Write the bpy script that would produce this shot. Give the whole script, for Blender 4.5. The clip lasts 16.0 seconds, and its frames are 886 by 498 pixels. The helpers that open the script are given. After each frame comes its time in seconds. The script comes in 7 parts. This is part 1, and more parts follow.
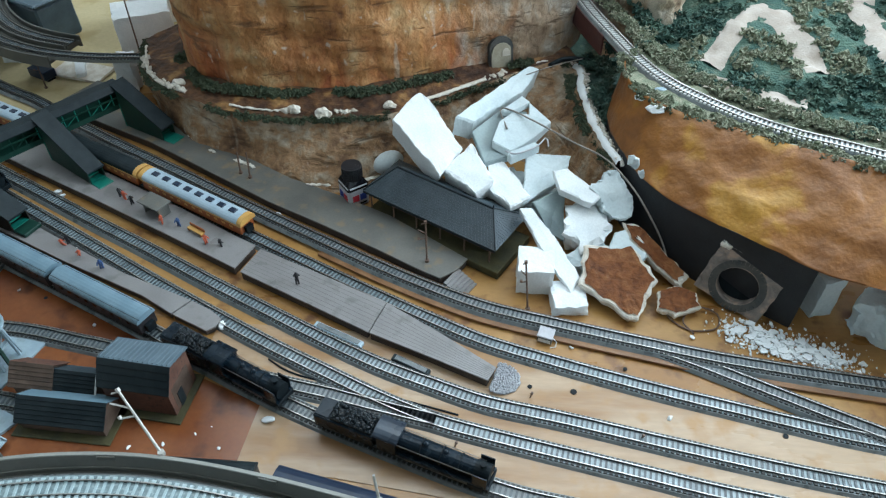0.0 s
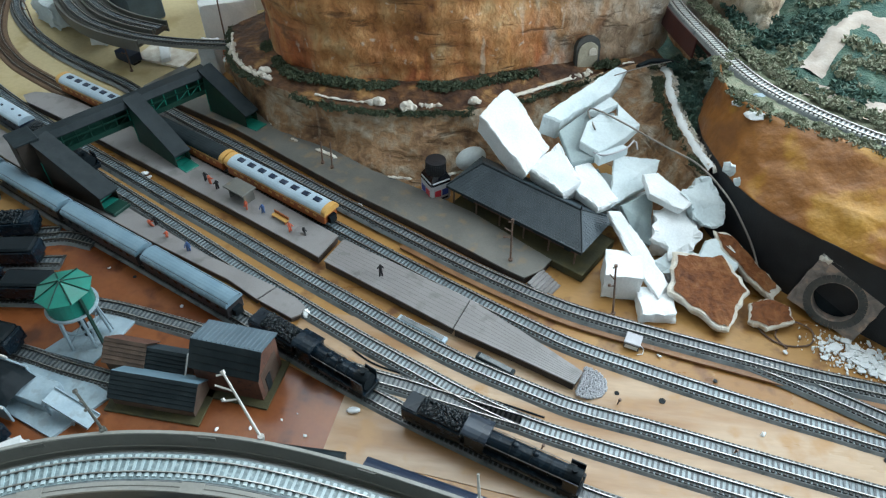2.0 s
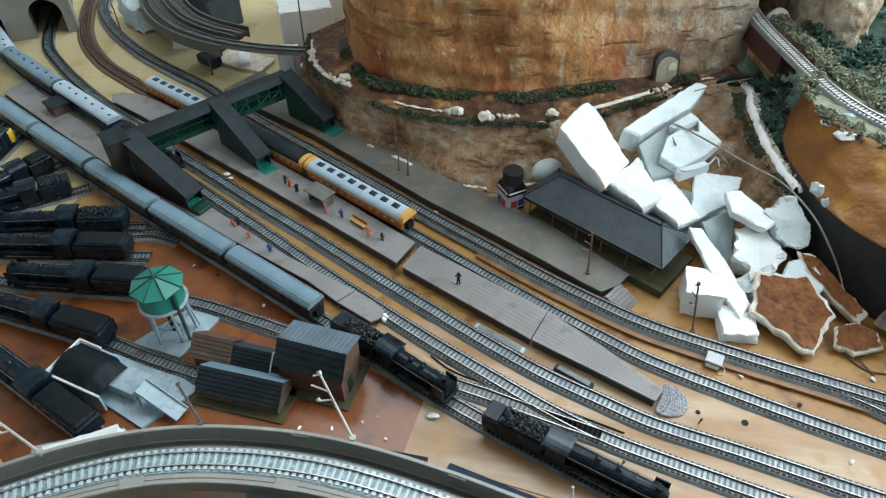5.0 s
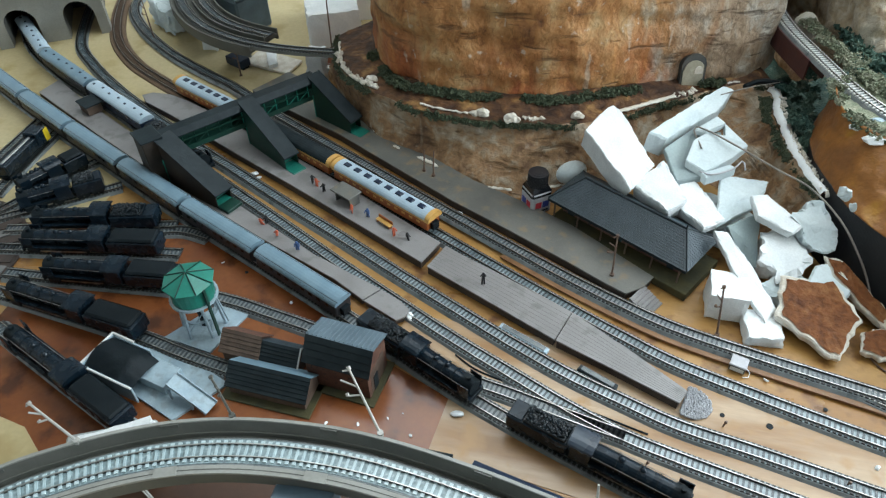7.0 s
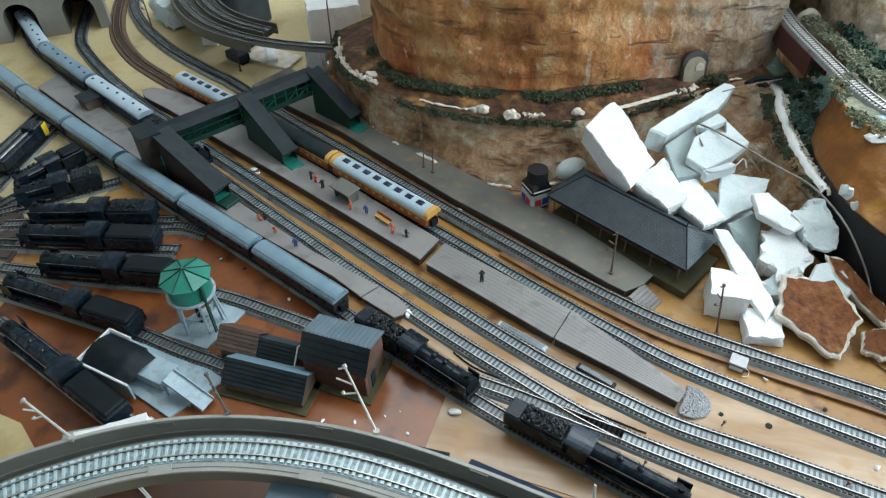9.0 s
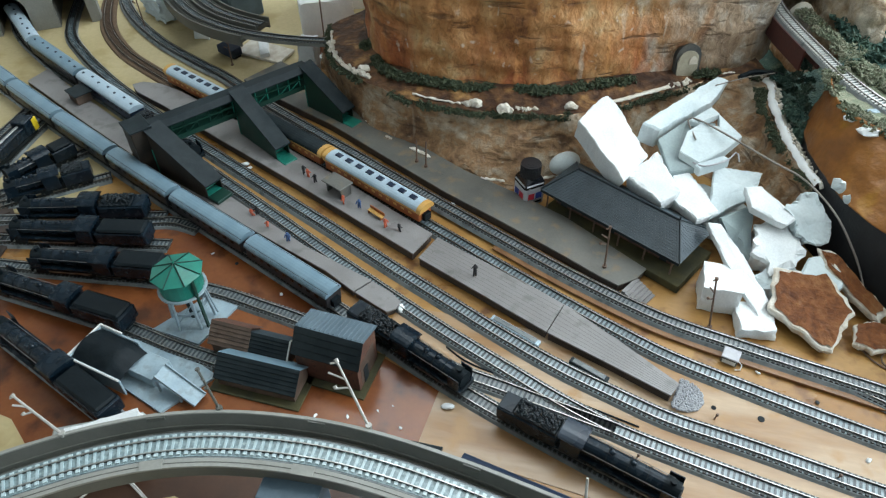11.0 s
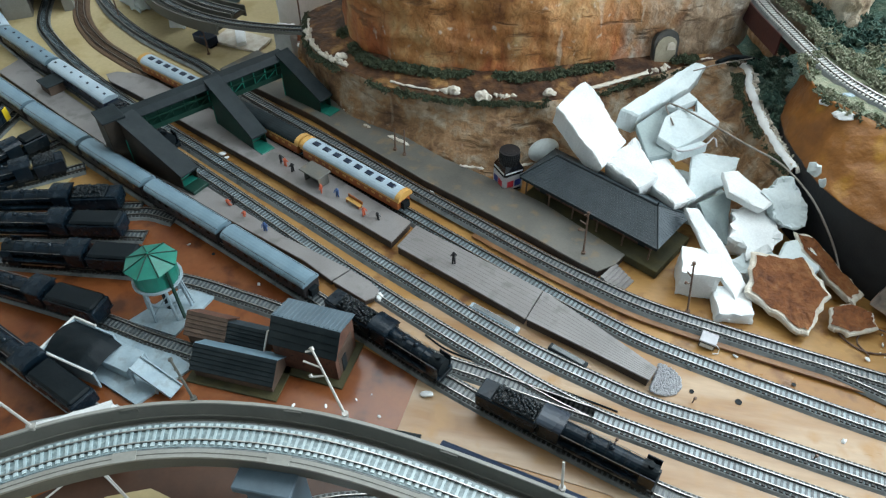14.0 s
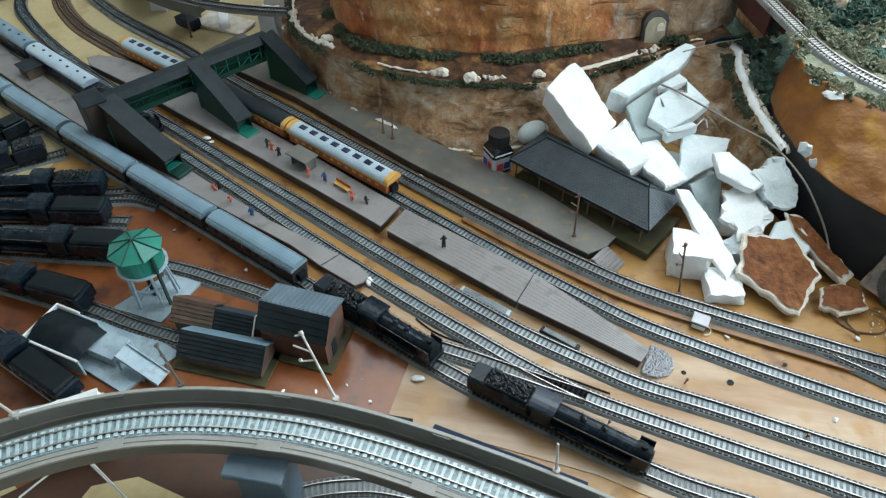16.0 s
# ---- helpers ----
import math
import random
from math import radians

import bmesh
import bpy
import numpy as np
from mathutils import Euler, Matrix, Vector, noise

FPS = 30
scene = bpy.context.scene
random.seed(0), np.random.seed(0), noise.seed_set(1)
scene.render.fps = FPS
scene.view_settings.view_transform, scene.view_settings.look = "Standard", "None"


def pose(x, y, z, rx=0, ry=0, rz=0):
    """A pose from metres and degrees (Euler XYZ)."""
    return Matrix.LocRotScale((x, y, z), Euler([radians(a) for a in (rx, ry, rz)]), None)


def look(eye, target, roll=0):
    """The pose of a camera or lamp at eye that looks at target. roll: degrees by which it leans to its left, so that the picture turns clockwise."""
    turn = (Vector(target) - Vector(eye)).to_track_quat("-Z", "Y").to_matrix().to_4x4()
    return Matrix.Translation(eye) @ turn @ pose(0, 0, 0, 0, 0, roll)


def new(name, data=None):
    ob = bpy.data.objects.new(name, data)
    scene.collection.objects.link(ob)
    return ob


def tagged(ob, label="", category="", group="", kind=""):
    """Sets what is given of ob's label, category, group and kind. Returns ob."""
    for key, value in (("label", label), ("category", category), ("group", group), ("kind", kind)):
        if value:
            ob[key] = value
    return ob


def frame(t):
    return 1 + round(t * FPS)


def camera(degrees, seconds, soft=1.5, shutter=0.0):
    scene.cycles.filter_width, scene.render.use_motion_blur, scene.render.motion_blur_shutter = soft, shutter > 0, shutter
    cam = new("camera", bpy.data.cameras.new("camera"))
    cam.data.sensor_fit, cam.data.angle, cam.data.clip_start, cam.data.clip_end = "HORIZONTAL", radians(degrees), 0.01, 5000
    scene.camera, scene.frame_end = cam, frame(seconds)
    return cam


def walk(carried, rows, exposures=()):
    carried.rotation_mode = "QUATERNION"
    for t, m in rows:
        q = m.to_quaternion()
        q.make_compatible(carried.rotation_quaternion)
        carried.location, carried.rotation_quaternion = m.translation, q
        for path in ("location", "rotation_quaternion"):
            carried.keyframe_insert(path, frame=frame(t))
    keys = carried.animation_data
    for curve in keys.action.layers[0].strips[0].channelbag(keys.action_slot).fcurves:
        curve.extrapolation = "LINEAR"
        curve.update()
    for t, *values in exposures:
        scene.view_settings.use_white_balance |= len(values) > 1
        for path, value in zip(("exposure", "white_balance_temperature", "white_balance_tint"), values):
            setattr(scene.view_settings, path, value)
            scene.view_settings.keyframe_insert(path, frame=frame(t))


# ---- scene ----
cam = camera(65.21, 16.0, soft=1.25)
PATH = [
    (0, (0.01570, -0.02756, 0.65890), (-0.02437, 0.68928, -0.03719), 0.205),
    (0.5, (-0.00698, -0.02751, 0.65470), (-0.06493, 0.68427, -0.04531), 0.981),
    (1, (-0.02154, -0.02408, 0.65310), (-0.09386, 0.68606, -0.04724), 0.627),
    (1.5, (-0.03426, -0.02938, 0.65325), (-0.12291, 0.68054, -0.04544), 0.219),
    (2, (-0.04714, -0.02853, 0.65260), (-0.13832, 0.68154, -0.04561), 0.196),
    (2.5, (-0.06150, -0.02805, 0.65175), (-0.16723, 0.68183, -0.04459), -0.035),
    (3, (-0.07271, -0.02927, 0.64991), (-0.18170, 0.67778, -0.04881), 0.225),
    (3.5, (-0.08195, -0.02837, 0.65062), (-0.20260, 0.67952, -0.04532), 0.172),
    (4, (-0.08731, -0.03187, 0.65709), (-0.22233, 0.67595, -0.03628), -0.377),
    (4.5, (-0.09136, -0.03235, 0.65514), (-0.23293, 0.67522, -0.03717), -0.649),
    (5, (-0.09666, -0.04012, 0.65816), (-0.24381, 0.66868, -0.03173), -0.688),
    (7.5, (-0.10419, -0.05185, 0.66237), (-0.28076, 0.65323, -0.02442), -1.440),
    (8, (-0.10219, -0.05339, 0.66232), (-0.28045, 0.65082, -0.02492), -1.423),
    (8.5, (-0.10078, -0.05159, 0.66185), (-0.28040, 0.65146, -0.02623), -1.511),
    (9, (-0.10074, -0.04540, 0.66032), (-0.27572, 0.65575, -0.03089), -1.337),
    (11.5, (-0.09845, -0.04339, 0.65540), (-0.26409, 0.65433, -0.04156), -1.114),
    (12, (-0.09965, -0.03983, 0.65245), (-0.26353, 0.65678, -0.04603), -1.247),
    (12.5, (-0.09260, -0.04686, 0.65605), (-0.25418, 0.64903, -0.04369), -1.416),
    (13, (-0.09210, -0.04505, 0.65000), (-0.24223, 0.65140, -0.05172), -0.859),
    (13.5, (-0.08900, -0.04066, 0.64942), (-0.23555, 0.65392, -0.05491), -0.773),
    (14, (-0.08887, -0.04251, 0.65064), (-0.23473, 0.65193, -0.05397), -0.581),
    (14.5, (-0.09123, -0.04560, 0.65046), (-0.23603, 0.65035, -0.05288), -0.614),
    (15, (-0.09163, -0.04390, 0.64614), (-0.23024, 0.64829, -0.06214), -0.451),
    (15.5, (-0.09263, -0.03782, 0.64197), (-0.22235, 0.65021, -0.07202), -0.223),
    (16, (-0.09265, -0.04071, 0.63967), (-0.21824, 0.64535, -0.07697), 0.008),
]
EXPOSURES = [(0, -0.1, 6050, 8), (1, -0.05, 6100, 8), (2, 0, 6250, 9), (4, 0.04, 6500, 10), (16, 0.04, 6500, 10)]
walk(cam, [(t, look(eye, target, roll)) for t, eye, target, roll in PATH], EXPOSURES)

# ---- light ----
world = bpy.data.worlds.new("room_world")
scene.world = world
world.use_nodes = True
world.node_tree.nodes["Background"].inputs[0].default_value = (0.75, 0.85, 1.0, 1)
world.node_tree.nodes["Background"].inputs[1].default_value = 0.6


def area_lamp(name, eye, target, sx, sy, power, colour):
    d = bpy.data.lights.new(name, "AREA")
    d.shape, d.size, d.size_y, d.energy, d.color = "RECTANGLE", sx, sy, power, colour
    ob = new(name, d)
    ob.matrix_world = look(eye, target)
    return ob


area_lamp("window_light", (0.9, 2.78, 1.3), (0.1, 0.5, 0.0), 2.4, 1.2, 76, (0.82, 0.94, 1.0))
area_lamp("window_light", (2.58, 0.9, 1.3), (0.0, 0.6, 0.0), 1.8, 1.2, 88, (0.82, 0.94, 1.0))
# unseen overhead lamp, added to lift the brightness and give the ballast glare
area_lamp("ceiling_fill", (0.25, 1.25, 1.86), (0.25, 1.249, 0.0), 2.3, 1.0, 32, (0.84, 0.95, 1.0))


# ---- materials ----
def mat(name, base, alt=None, rough=0.6, metal=0.0, scale=40.0, fine=400.0, bump=0.3, dist=0.001, grime=None, ramp=(0.35, 0.65), spread=0.0, coat=0.0, stretch=(1, 1, 1), spec=0.5):
    """Two scales of noise over the object's own coordinates: base to alt, with grime in patches, and fine relief."""
    m = bpy.data.materials.new(name)
    m.use_nodes = True
    nt = m.node_tree
    n, l = nt.nodes, nt.links
    bsdf = n["Principled BSDF"]
    bsdf.inputs["Roughness"].default_value = rough
    bsdf.inputs["Metallic"].default_value = metal
    bsdf.inputs["Coat Weight"].default_value = coat
    bsdf.inputs["Specular IOR Level"].default_value = spec
    alt = alt or tuple(c * 0.75 for c in base)
    tc = n.new("ShaderNodeTexCoord")
    mp = n.new("ShaderNodeMapping")
    mp.inputs["Scale"].default_value = stretch
    l.new(tc.outputs["Object"], mp.inputs[0])
    big, small = n.new("ShaderNodeTexNoise"), n.new("ShaderNodeTexNoise")
    for node, s in ((big, scale), (small, fine)):
        node.inputs["Scale"].default_value, node.inputs["Detail"].default_value = s, 6
        l.new(mp.outputs[0], node.inputs["Vector"])
    r = n.new("ShaderNodeMapRange")
    r.inputs[1].default_value, r.inputs[2].default_value = ramp
    l.new(big.outputs[0], r.inputs[0])
    mix = n.new("ShaderNodeMix")
    mix.data_type = "RGBA"
    mix.inputs[6].default_value, mix.inputs[7].default_value = (*base, 1), (*alt, 1)
    l.new(r.outputs[0], mix.inputs[0])
    out = mix.outputs[2]
    fr = n.new("ShaderNodeMapRange")
    fr.inputs[1].default_value, fr.inputs[2].default_value, fr.inputs[3].default_value, fr.inputs[4].default_value = 0.3, 0.7, 0.93, 1.06
    l.new(small.outputs[0], fr.inputs[0])
    mul = n.new("ShaderNodeMix")
    mul.data_type, mul.blend_type = "RGBA", "MULTIPLY"
    mul.inputs[0].default_value = 1
    l.new(out, mul.inputs[6])
    l.new(fr.outputs[0], mul.inputs[7])
    out = mul.outputs[2]
    if grime:
        g = n.new("ShaderNodeTexNoise")
        g.inputs["Scale"].default_value, g.inputs["Detail"].default_value = scale * 2.7, 8
        l.new(tc.outputs["Object"], g.inputs["Vector"])
        gr = n.new("ShaderNodeMapRange")
        gr.inputs[1].default_value, gr.inputs[2].default_value = 0.54, 0.68
        l.new(g.outputs[0], gr.inputs[0])
        gm = n.new("ShaderNodeMix")
        gm.data_type = "RGBA"
        l.new(gr.outputs[0], gm.inputs[0])
        l.new(out, gm.inputs[6])
        gm.inputs[7].default_value = (*grime, 1)
        out = gm.outputs[2]
    if spread:
        oi = n.new("ShaderNodeObjectInfo")
        sr = n.new("ShaderNodeMapRange")
        sr.inputs[3].default_value, sr.inputs[4].default_value = 1 - spread, 1 + spread
        l.new(oi.outputs["Random"], sr.inputs[0])
        sm = n.new("ShaderNodeMix")
        sm.data_type, sm.blend_type = "RGBA", "MULTIPLY"
        sm.inputs[0].default_value = 1
        l.new(out, sm.inputs[6])
        l.new(sr.outputs[0], sm.inputs[7])
        out = sm.outputs[2]
    l.new(out, bsdf.inputs["Base Color"])
    rr = n.new("ShaderNodeMapRange")
    rr.inputs[3].default_value, rr.inputs[4].default_value = max(0.02, rough - 0.12), min(1, rough + 0.12)
    l.new(big.outputs[0], rr.inputs[0])
    l.new(rr.outputs[0], bsdf.inputs["Roughness"])
    b = n.new("ShaderNodeBump")
    b.inputs["Strength"].default_value, b.inputs["Distance"].default_value = bump, dist
    l.new(small.outputs[0], b.inputs["Height"])
    l.new(b.outputs[0], bsdf.inputs["Normal"])
    return m


M_TABLE = mat("stained_plywood", (0.285, 0.135, 0.034), (0.40, 0.225, 0.072), rough=0.30, scale=11, fine=160, bump=0.2, grime=(0.15, 0.062, 0.018), stretch=(0.6, 1.5, 1))
M_RED = mat("red_varnished_board", (0.15, 0.042, 0.013), (0.26, 0.088, 0.028), rough=0.22, scale=9, fine=200, bump=0.1, grime=(0.08, 0.025, 0.010))
# dark brown that stands in for the shade under the viaduct
M_VIASHADE = mat("under_viaduct_shade", (0.045, 0.020, 0.011), (0.085, 0.036, 0.018), rough=0.4, scale=12, fine=200, bump=0.15)
M_CREAM = mat("cream_board", (0.46, 0.37, 0.19), (0.53, 0.44, 0.25), rough=0.55, scale=6, fine=150, bump=0.1, grime=(0.38, 0.29, 0.13))
M_PLY = mat("pale_plywood", (0.42, 0.295, 0.185), (0.29, 0.155, 0.062), rough=0.30, scale=9, fine=110, bump=0.2, stretch=(0.45, 2.2, 1), grime=(0.36, 0.20, 0.075), ramp=(0.44, 0.64))
M_BED = mat("grey_track_bed", (0.13, 0.15, 0.155), (0.20, 0.22, 0.225), rough=0.3, scale=60, fine=900, bump=0.35, dist=0.0005)
M_BROWNBED = mat("brown_track_bed", (0.12, 0.075, 0.045), (0.16, 0.10, 0.06), rough=0.6, scale=60, fine=900, bump=0.5)
M_BALLAST = mat("pale_glossy_ballast", (0.14, 0.185, 0.205), (0.30, 0.375, 0.40), rough=0.2, scale=50, fine=700, bump=0.35, dist=0.0005, spec=0.9)
# pale base colour holds the reflected light seen along the viaduct track
M_VIAGLARE = mat("viaduct_sleeper_glare", (0.36, 0.47, 0.50), (0.54, 0.65, 0.67), rough=0.22, scale=60, fine=700, bump=0.4, dist=0.0006, spec=0.8)
M_BALLASTD = mat("speckled_viaduct_ballast", (0.17, 0.235, 0.25), (0.30, 0.39, 0.405), rough=0.25, scale=240, fine=900, bump=0.5, dist=0.0006, spec=0.7)
M_SLEEPER = mat("dark_sleeper", (0.0198, 0.0231, 0.02415), (0.036, 0.03885, 0.0357), rough=0.5, scale=90, fine=900, spread=0.25)
# dark sleepers again, with the glare between the rails put into the grey
M_TIEGLARE = mat("sleeper_glare_grey", (0.045, 0.058, 0.066), (0.085, 0.105, 0.115), rough=0.25, scale=90, fine=900, spread=0.3, spec=0.7)
M_WEB = mat("dark_rail_side", (0.05, 0.042, 0.036), (0.09, 0.075, 0.062), rough=0.5, metal=0.4, scale=90, fine=600)
M_BROWNTIE = mat("brown_sleeper", (0.055, 0.035, 0.024), (0.085, 0.054, 0.036), rough=0.6, scale=90, fine=900, spread=0.2)
M_RAIL = mat("worn_steel_rail", (0.55, 0.54, 0.52), (0.36, 0.34, 0.31), rough=0.33, metal=1.0, scale=60, fine=600, bump=0.1)
M_PLAT = mat("grey_platform_board", (0.215, 0.205, 0.203), (0.255, 0.245, 0.242), rough=0.32, scale=18, fine=500, bump=0.08, dist=0.0003, grime=(0.17, 0.165, 0.16))
M_PLATD = mat("dark_platform_side", (0.045, 0.035, 0.030), (0.07, 0.05, 0.042), rough=0.6, scale=60, fine=500, spec=0.3)
M_PLAT3 = mat("olive_grey_platform", (0.105, 0.106, 0.096), (0.15, 0.147, 0.13), rough=0.42, scale=20, fine=400, grime=(0.20, 0.155, 0.10))
M_COBBLE = mat("grey_cobbles", (0.36, 0.37, 0.39), (0.27, 0.275, 0.29), rough=0.6, scale=200, fine=700, bump=0.8)
M_FOAM = mat("white_foam", (0.80, 0.82, 0.82), (0.71, 0.745, 0.755), rough=0.75, scale=22, fine=420, bump=0.3, dist=0.0007)
M_FOAMG = mat("greyish_foam", (0.65, 0.72, 0.73), (0.52, 0.60, 0.62), rough=0.7, scale=20, fine=300, bump=0.2, dist=0.0006)
M_TRAY = mat("blue_grey_tray", (0.30, 0.37, 0.37), (0.24, 0.30, 0.31), rough=0.55, scale=20, fine=300, bump=0.2, dist=0.0006)
M_NICHE = mat("pale_olive_plaster", (0.33, 0.30, 0.22), (0.42, 0.38, 0.29), rough=0.8, scale=60, fine=300, bump=0.6)
M_NICHERIM = mat("dark_slate_plaster", (0.045, 0.05, 0.05), (0.085, 0.08, 0.07), rough=0.75, scale=80, fine=400, bump=0.8)
M_HUTROOF = mat("dusty_slate_blue_roof", (0.0782, 0.1166, 0.1456), (0.1196, 0.1696, 0.2028), rough=0.4, scale=30, fine=400, bump=0.15)
M_CABROOF = mat("blue_grey_cab_roof", (0.020, 0.030, 0.045), (0.035, 0.05, 0.07), rough=0.3, scale=40, fine=400, bump=0.1)
M_BUSH = mat("dark_green_scatter", (0.035, 0.055, 0.028), (0.07, 0.085, 0.045), rough=0.9, scale=90, fine=500, bump=1.0, dist=0.003)
M_BUSHL = mat("grey_green_scatter", (0.156, 0.192, 0.12), (0.288, 0.288, 0.204), rough=0.9, scale=90, fine=500, bump=1.0, dist=0.003)
M_HILL = mat("green_hillside", (0.0405, 0.08775, 0.07425), (0.081, 0.135, 0.1013), rough=0.9, scale=30, fine=250, bump=1.0, dist=0.004, grime=(0.135, 0.1755, 0.135), spec=0.2)
M_PATH = mat("pale_plaster_path", (0.42, 0.365, 0.315), (0.34, 0.285, 0.235), rough=0.8, scale=40, fine=300, bump=0.6)
M_PLASTER = mat("white_plaster_edge", (0.74, 0.71, 0.64), (0.58, 0.52, 0.43), rough=0.8, scale=70, fine=400, bump=0.8)
M_BLACKWALL = mat("black_brick_sheet", (0.016, 0.018, 0.021), (0.026, 0.028, 0.031), rough=0.55, scale=40, fine=500, bump=0.6, spec=0.3)
# one grey plastic twice: shaded tone for walls, lit tone for rims
M_CONC = mat("viaduct_wall_shaded", (0.075, 0.077, 0.066), (0.10, 0.10, 0.088), rough=0.42, scale=20, fine=300, bump=0.08)
M_CONCD = mat("viaduct_rim_lit", (0.30, 0.30, 0.275), (0.25, 0.25, 0.225), rough=0.5, scale=30, fine=300, bump=0.08)
M_BLACK = mat("black_loco_paint", (0.004, 0.010, 0.017), (0.008, 0.017, 0.026), rough=0.26, scale=60, fine=260, bump=0.5, dist=0.0006, spec=0.28)
M_BLACKM = mat("matt_black", (0.004, 0.008, 0.011), (0.008, 0.013, 0.016), rough=0.5, scale=60, fine=300, bump=0.5, dist=0.0006, spec=0.16)
M_COAL = mat("coal", (0.004, 0.009, 0.012), (0.012, 0.018, 0.023), rough=0.22, scale=400, fine=900, bump=0.6, dist=0.001, spec=0.4)
M_STEEL = mat("worn_metal", (0.45, 0.45, 0.45), (0.3, 0.3, 0.3), rough=0.35, metal=1.0, scale=80, fine=400)
M_GREYROOF = mat("blue_grey_roof", (0.1389, 0.2254, 0.2832), (0.1901, 0.2861, 0.3499), rough=0.32, scale=30, fine=400, bump=0.1)
M_BLUEROOF = mat("pale_blue_roof", (0.352, 0.4576, 0.5456), (0.4224, 0.528, 0.5984), rough=0.35, scale=30, fine=400, bump=0.1)
M_DARKSIDE = mat("dark_coach_side", (0.016, 0.016, 0.019), (0.03, 0.028, 0.03), rough=0.4, scale=40, fine=400, bump=0.1, spec=0.3)
M_BLUESIDE = mat("dark_blue_side", (0.012, 0.022, 0.045), (0.02, 0.034, 0.062), rough=0.35, scale=40, fine=400, bump=0.1, spec=0.35)
M_ORANGE = mat("orange_livery", (0.34, 0.095, 0.022), (0.28, 0.075, 0.02), rough=0.4, scale=40, fine=400, bump=0.1)
M_YELLOW = mat("cream_yellow_livery", (0.62, 0.36, 0.10), (0.54, 0.29, 0.08), rough=0.4, scale=40, fine=400, bump=0.1)
M_BRIGHTY = mat("bright_yellow_paint", (0.75, 0.55, 0.02), (0.62, 0.45, 0.02), rough=0.4, scale=40, fine=400, bump=0.1)
M_SLATE = mat("slate_roof", (0.0342, 0.04968, 0.0609), (0.0558, 0.0756, 0.08925), rough=0.40, scale=60, fine=500, bump=0.3, spec=0.35)
M_BRICK = mat("red_brown_wall", (0.10, 0.048, 0.035), (0.15, 0.075, 0.052), rough=0.7, scale=90, fine=600, bump=0.4, grime=(0.04, 0.032, 0.03), spec=0.3)
M_WOOD = mat("brown_weathered_timber", (0.075, 0.052, 0.040), (0.13, 0.09, 0.068), rough=0.55, scale=70, fine=500, bump=0.4, spread=0.25, spec=0.3)
M_DKGREEN = mat("dark_bottle_green", (0.006, 0.034, 0.025), (0.010, 0.046, 0.033), rough=0.42, scale=50, fine=300, bump=0.2, spec=0.3)
M_GREEN = mat("jade_green_plastic", (0.012, 0.16, 0.12), (0.016, 0.215, 0.16), rough=0.35, scale=50, fine=300, bump=0.15, spread=0.1)
M_STAIRWOOD = mat("brown_black_timber", (0.020, 0.017, 0.014), (0.040, 0.031, 0.024), rough=0.55, scale=40, fine=300, bump=0.3, spec=0.25)
M_CHARCOAL = mat("charcoal_roof", (0.010, 0.0165, 0.020), (0.021, 0.030, 0.034), rough=0.48, scale=50, fine=300, bump=0.3, spec=0.18)
M_BLUEGREY = mat("pale_blue_grey_plastic", (0.26, 0.35, 0.41), (0.35, 0.45, 0.50), rough=0.45, scale=40, fine=300, bump=0.2, grime=(0.25, 0.31, 0.34))
M_BOXBLUE = mat("slate_blue_plastic", (0.07, 0.11, 0.14), (0.10, 0.15, 0.19), rough=0.4, scale=30, fine=300, bump=0.1)
M_MOSS = mat("mossy_base", (0.05, 0.05, 0.03), (0.085, 0.075, 0.035), rough=0.8, scale=50, fine=300, bump=0.6, spec=0.2)
M_WHITE = mat("white_paint", (0.75, 0.75, 0.73), (0.66, 0.66, 0.64), rough=0.5, scale=60, fine=300, bump=0.1)
M_SILVER = mat("silver_mast", (0.48, 0.47, 0.44), (0.36, 0.35, 0.32), rough=0.45, metal=0.3, scale=90, fine=400)
M_RUSTPOST = mat("rusty_post", (0.16, 0.10, 0.07), (0.10, 0.06, 0.045), rough=0.6, scale=90, fine=400)
M_GLASSBLK = mat("dark_bottle_glass", (0.01, 0.011, 0.014), (0.014, 0.015, 0.018), rough=0.12, scale=30, fine=200, bump=0.02)
M_CAP = mat("black_plastic_cap", (0.012, 0.013, 0.016), (0.02, 0.022, 0.026), rough=0.35, scale=30, fine=300, bump=0.1)
M_LABEL = mat("white_paper_label", (0.50, 0.50, 0.52), (0.42, 0.42, 0.45), rough=0.5, scale=60, fine=300, bump=0.05)
M_LRED = mat("red_print", (0.55, 0.03, 0.05), rough=0.5)
M_LBLUE = mat("blue_print", (0.03, 0.06, 0.30), rough=0.5)
M_SKIN = mat("painted_orange_figure", (0.55, 0.12, 0.06), rough=0.5)
M_FIGB = mat("painted_blue_figure", (0.06, 0.12, 0.28), rough=0.5)
M_FIGK = mat("painted_black_figure", (0.015, 0.015, 0.017), rough=0.5)
M_WIRE = mat("grey_wire", (0.28, 0.25, 0.22), (0.2, 0.18, 0.16), rough=0.5)
M_CLEAR = mat("dusty_clear_plastic", (0.33, 0.35, 0.34), (0.40, 0.42, 0.40), rough=0.25)
M_ROOM = mat("white_room_paint", (0.74, 0.75, 0.74), (0.70, 0.71, 0.70), rough=0.8, scale=2, fine=60, bump=0.1)
M_FLOOR = mat("brown_floor", (0.16, 0.11, 0.08), (0.20, 0.14, 0.10), rough=0.6, scale=3, fine=60)
M_MAROON = mat("maroon_girder", (0.07, 0.025, 0.025), (0.10, 0.035, 0.03), rough=0.5, scale=50, fine=300)


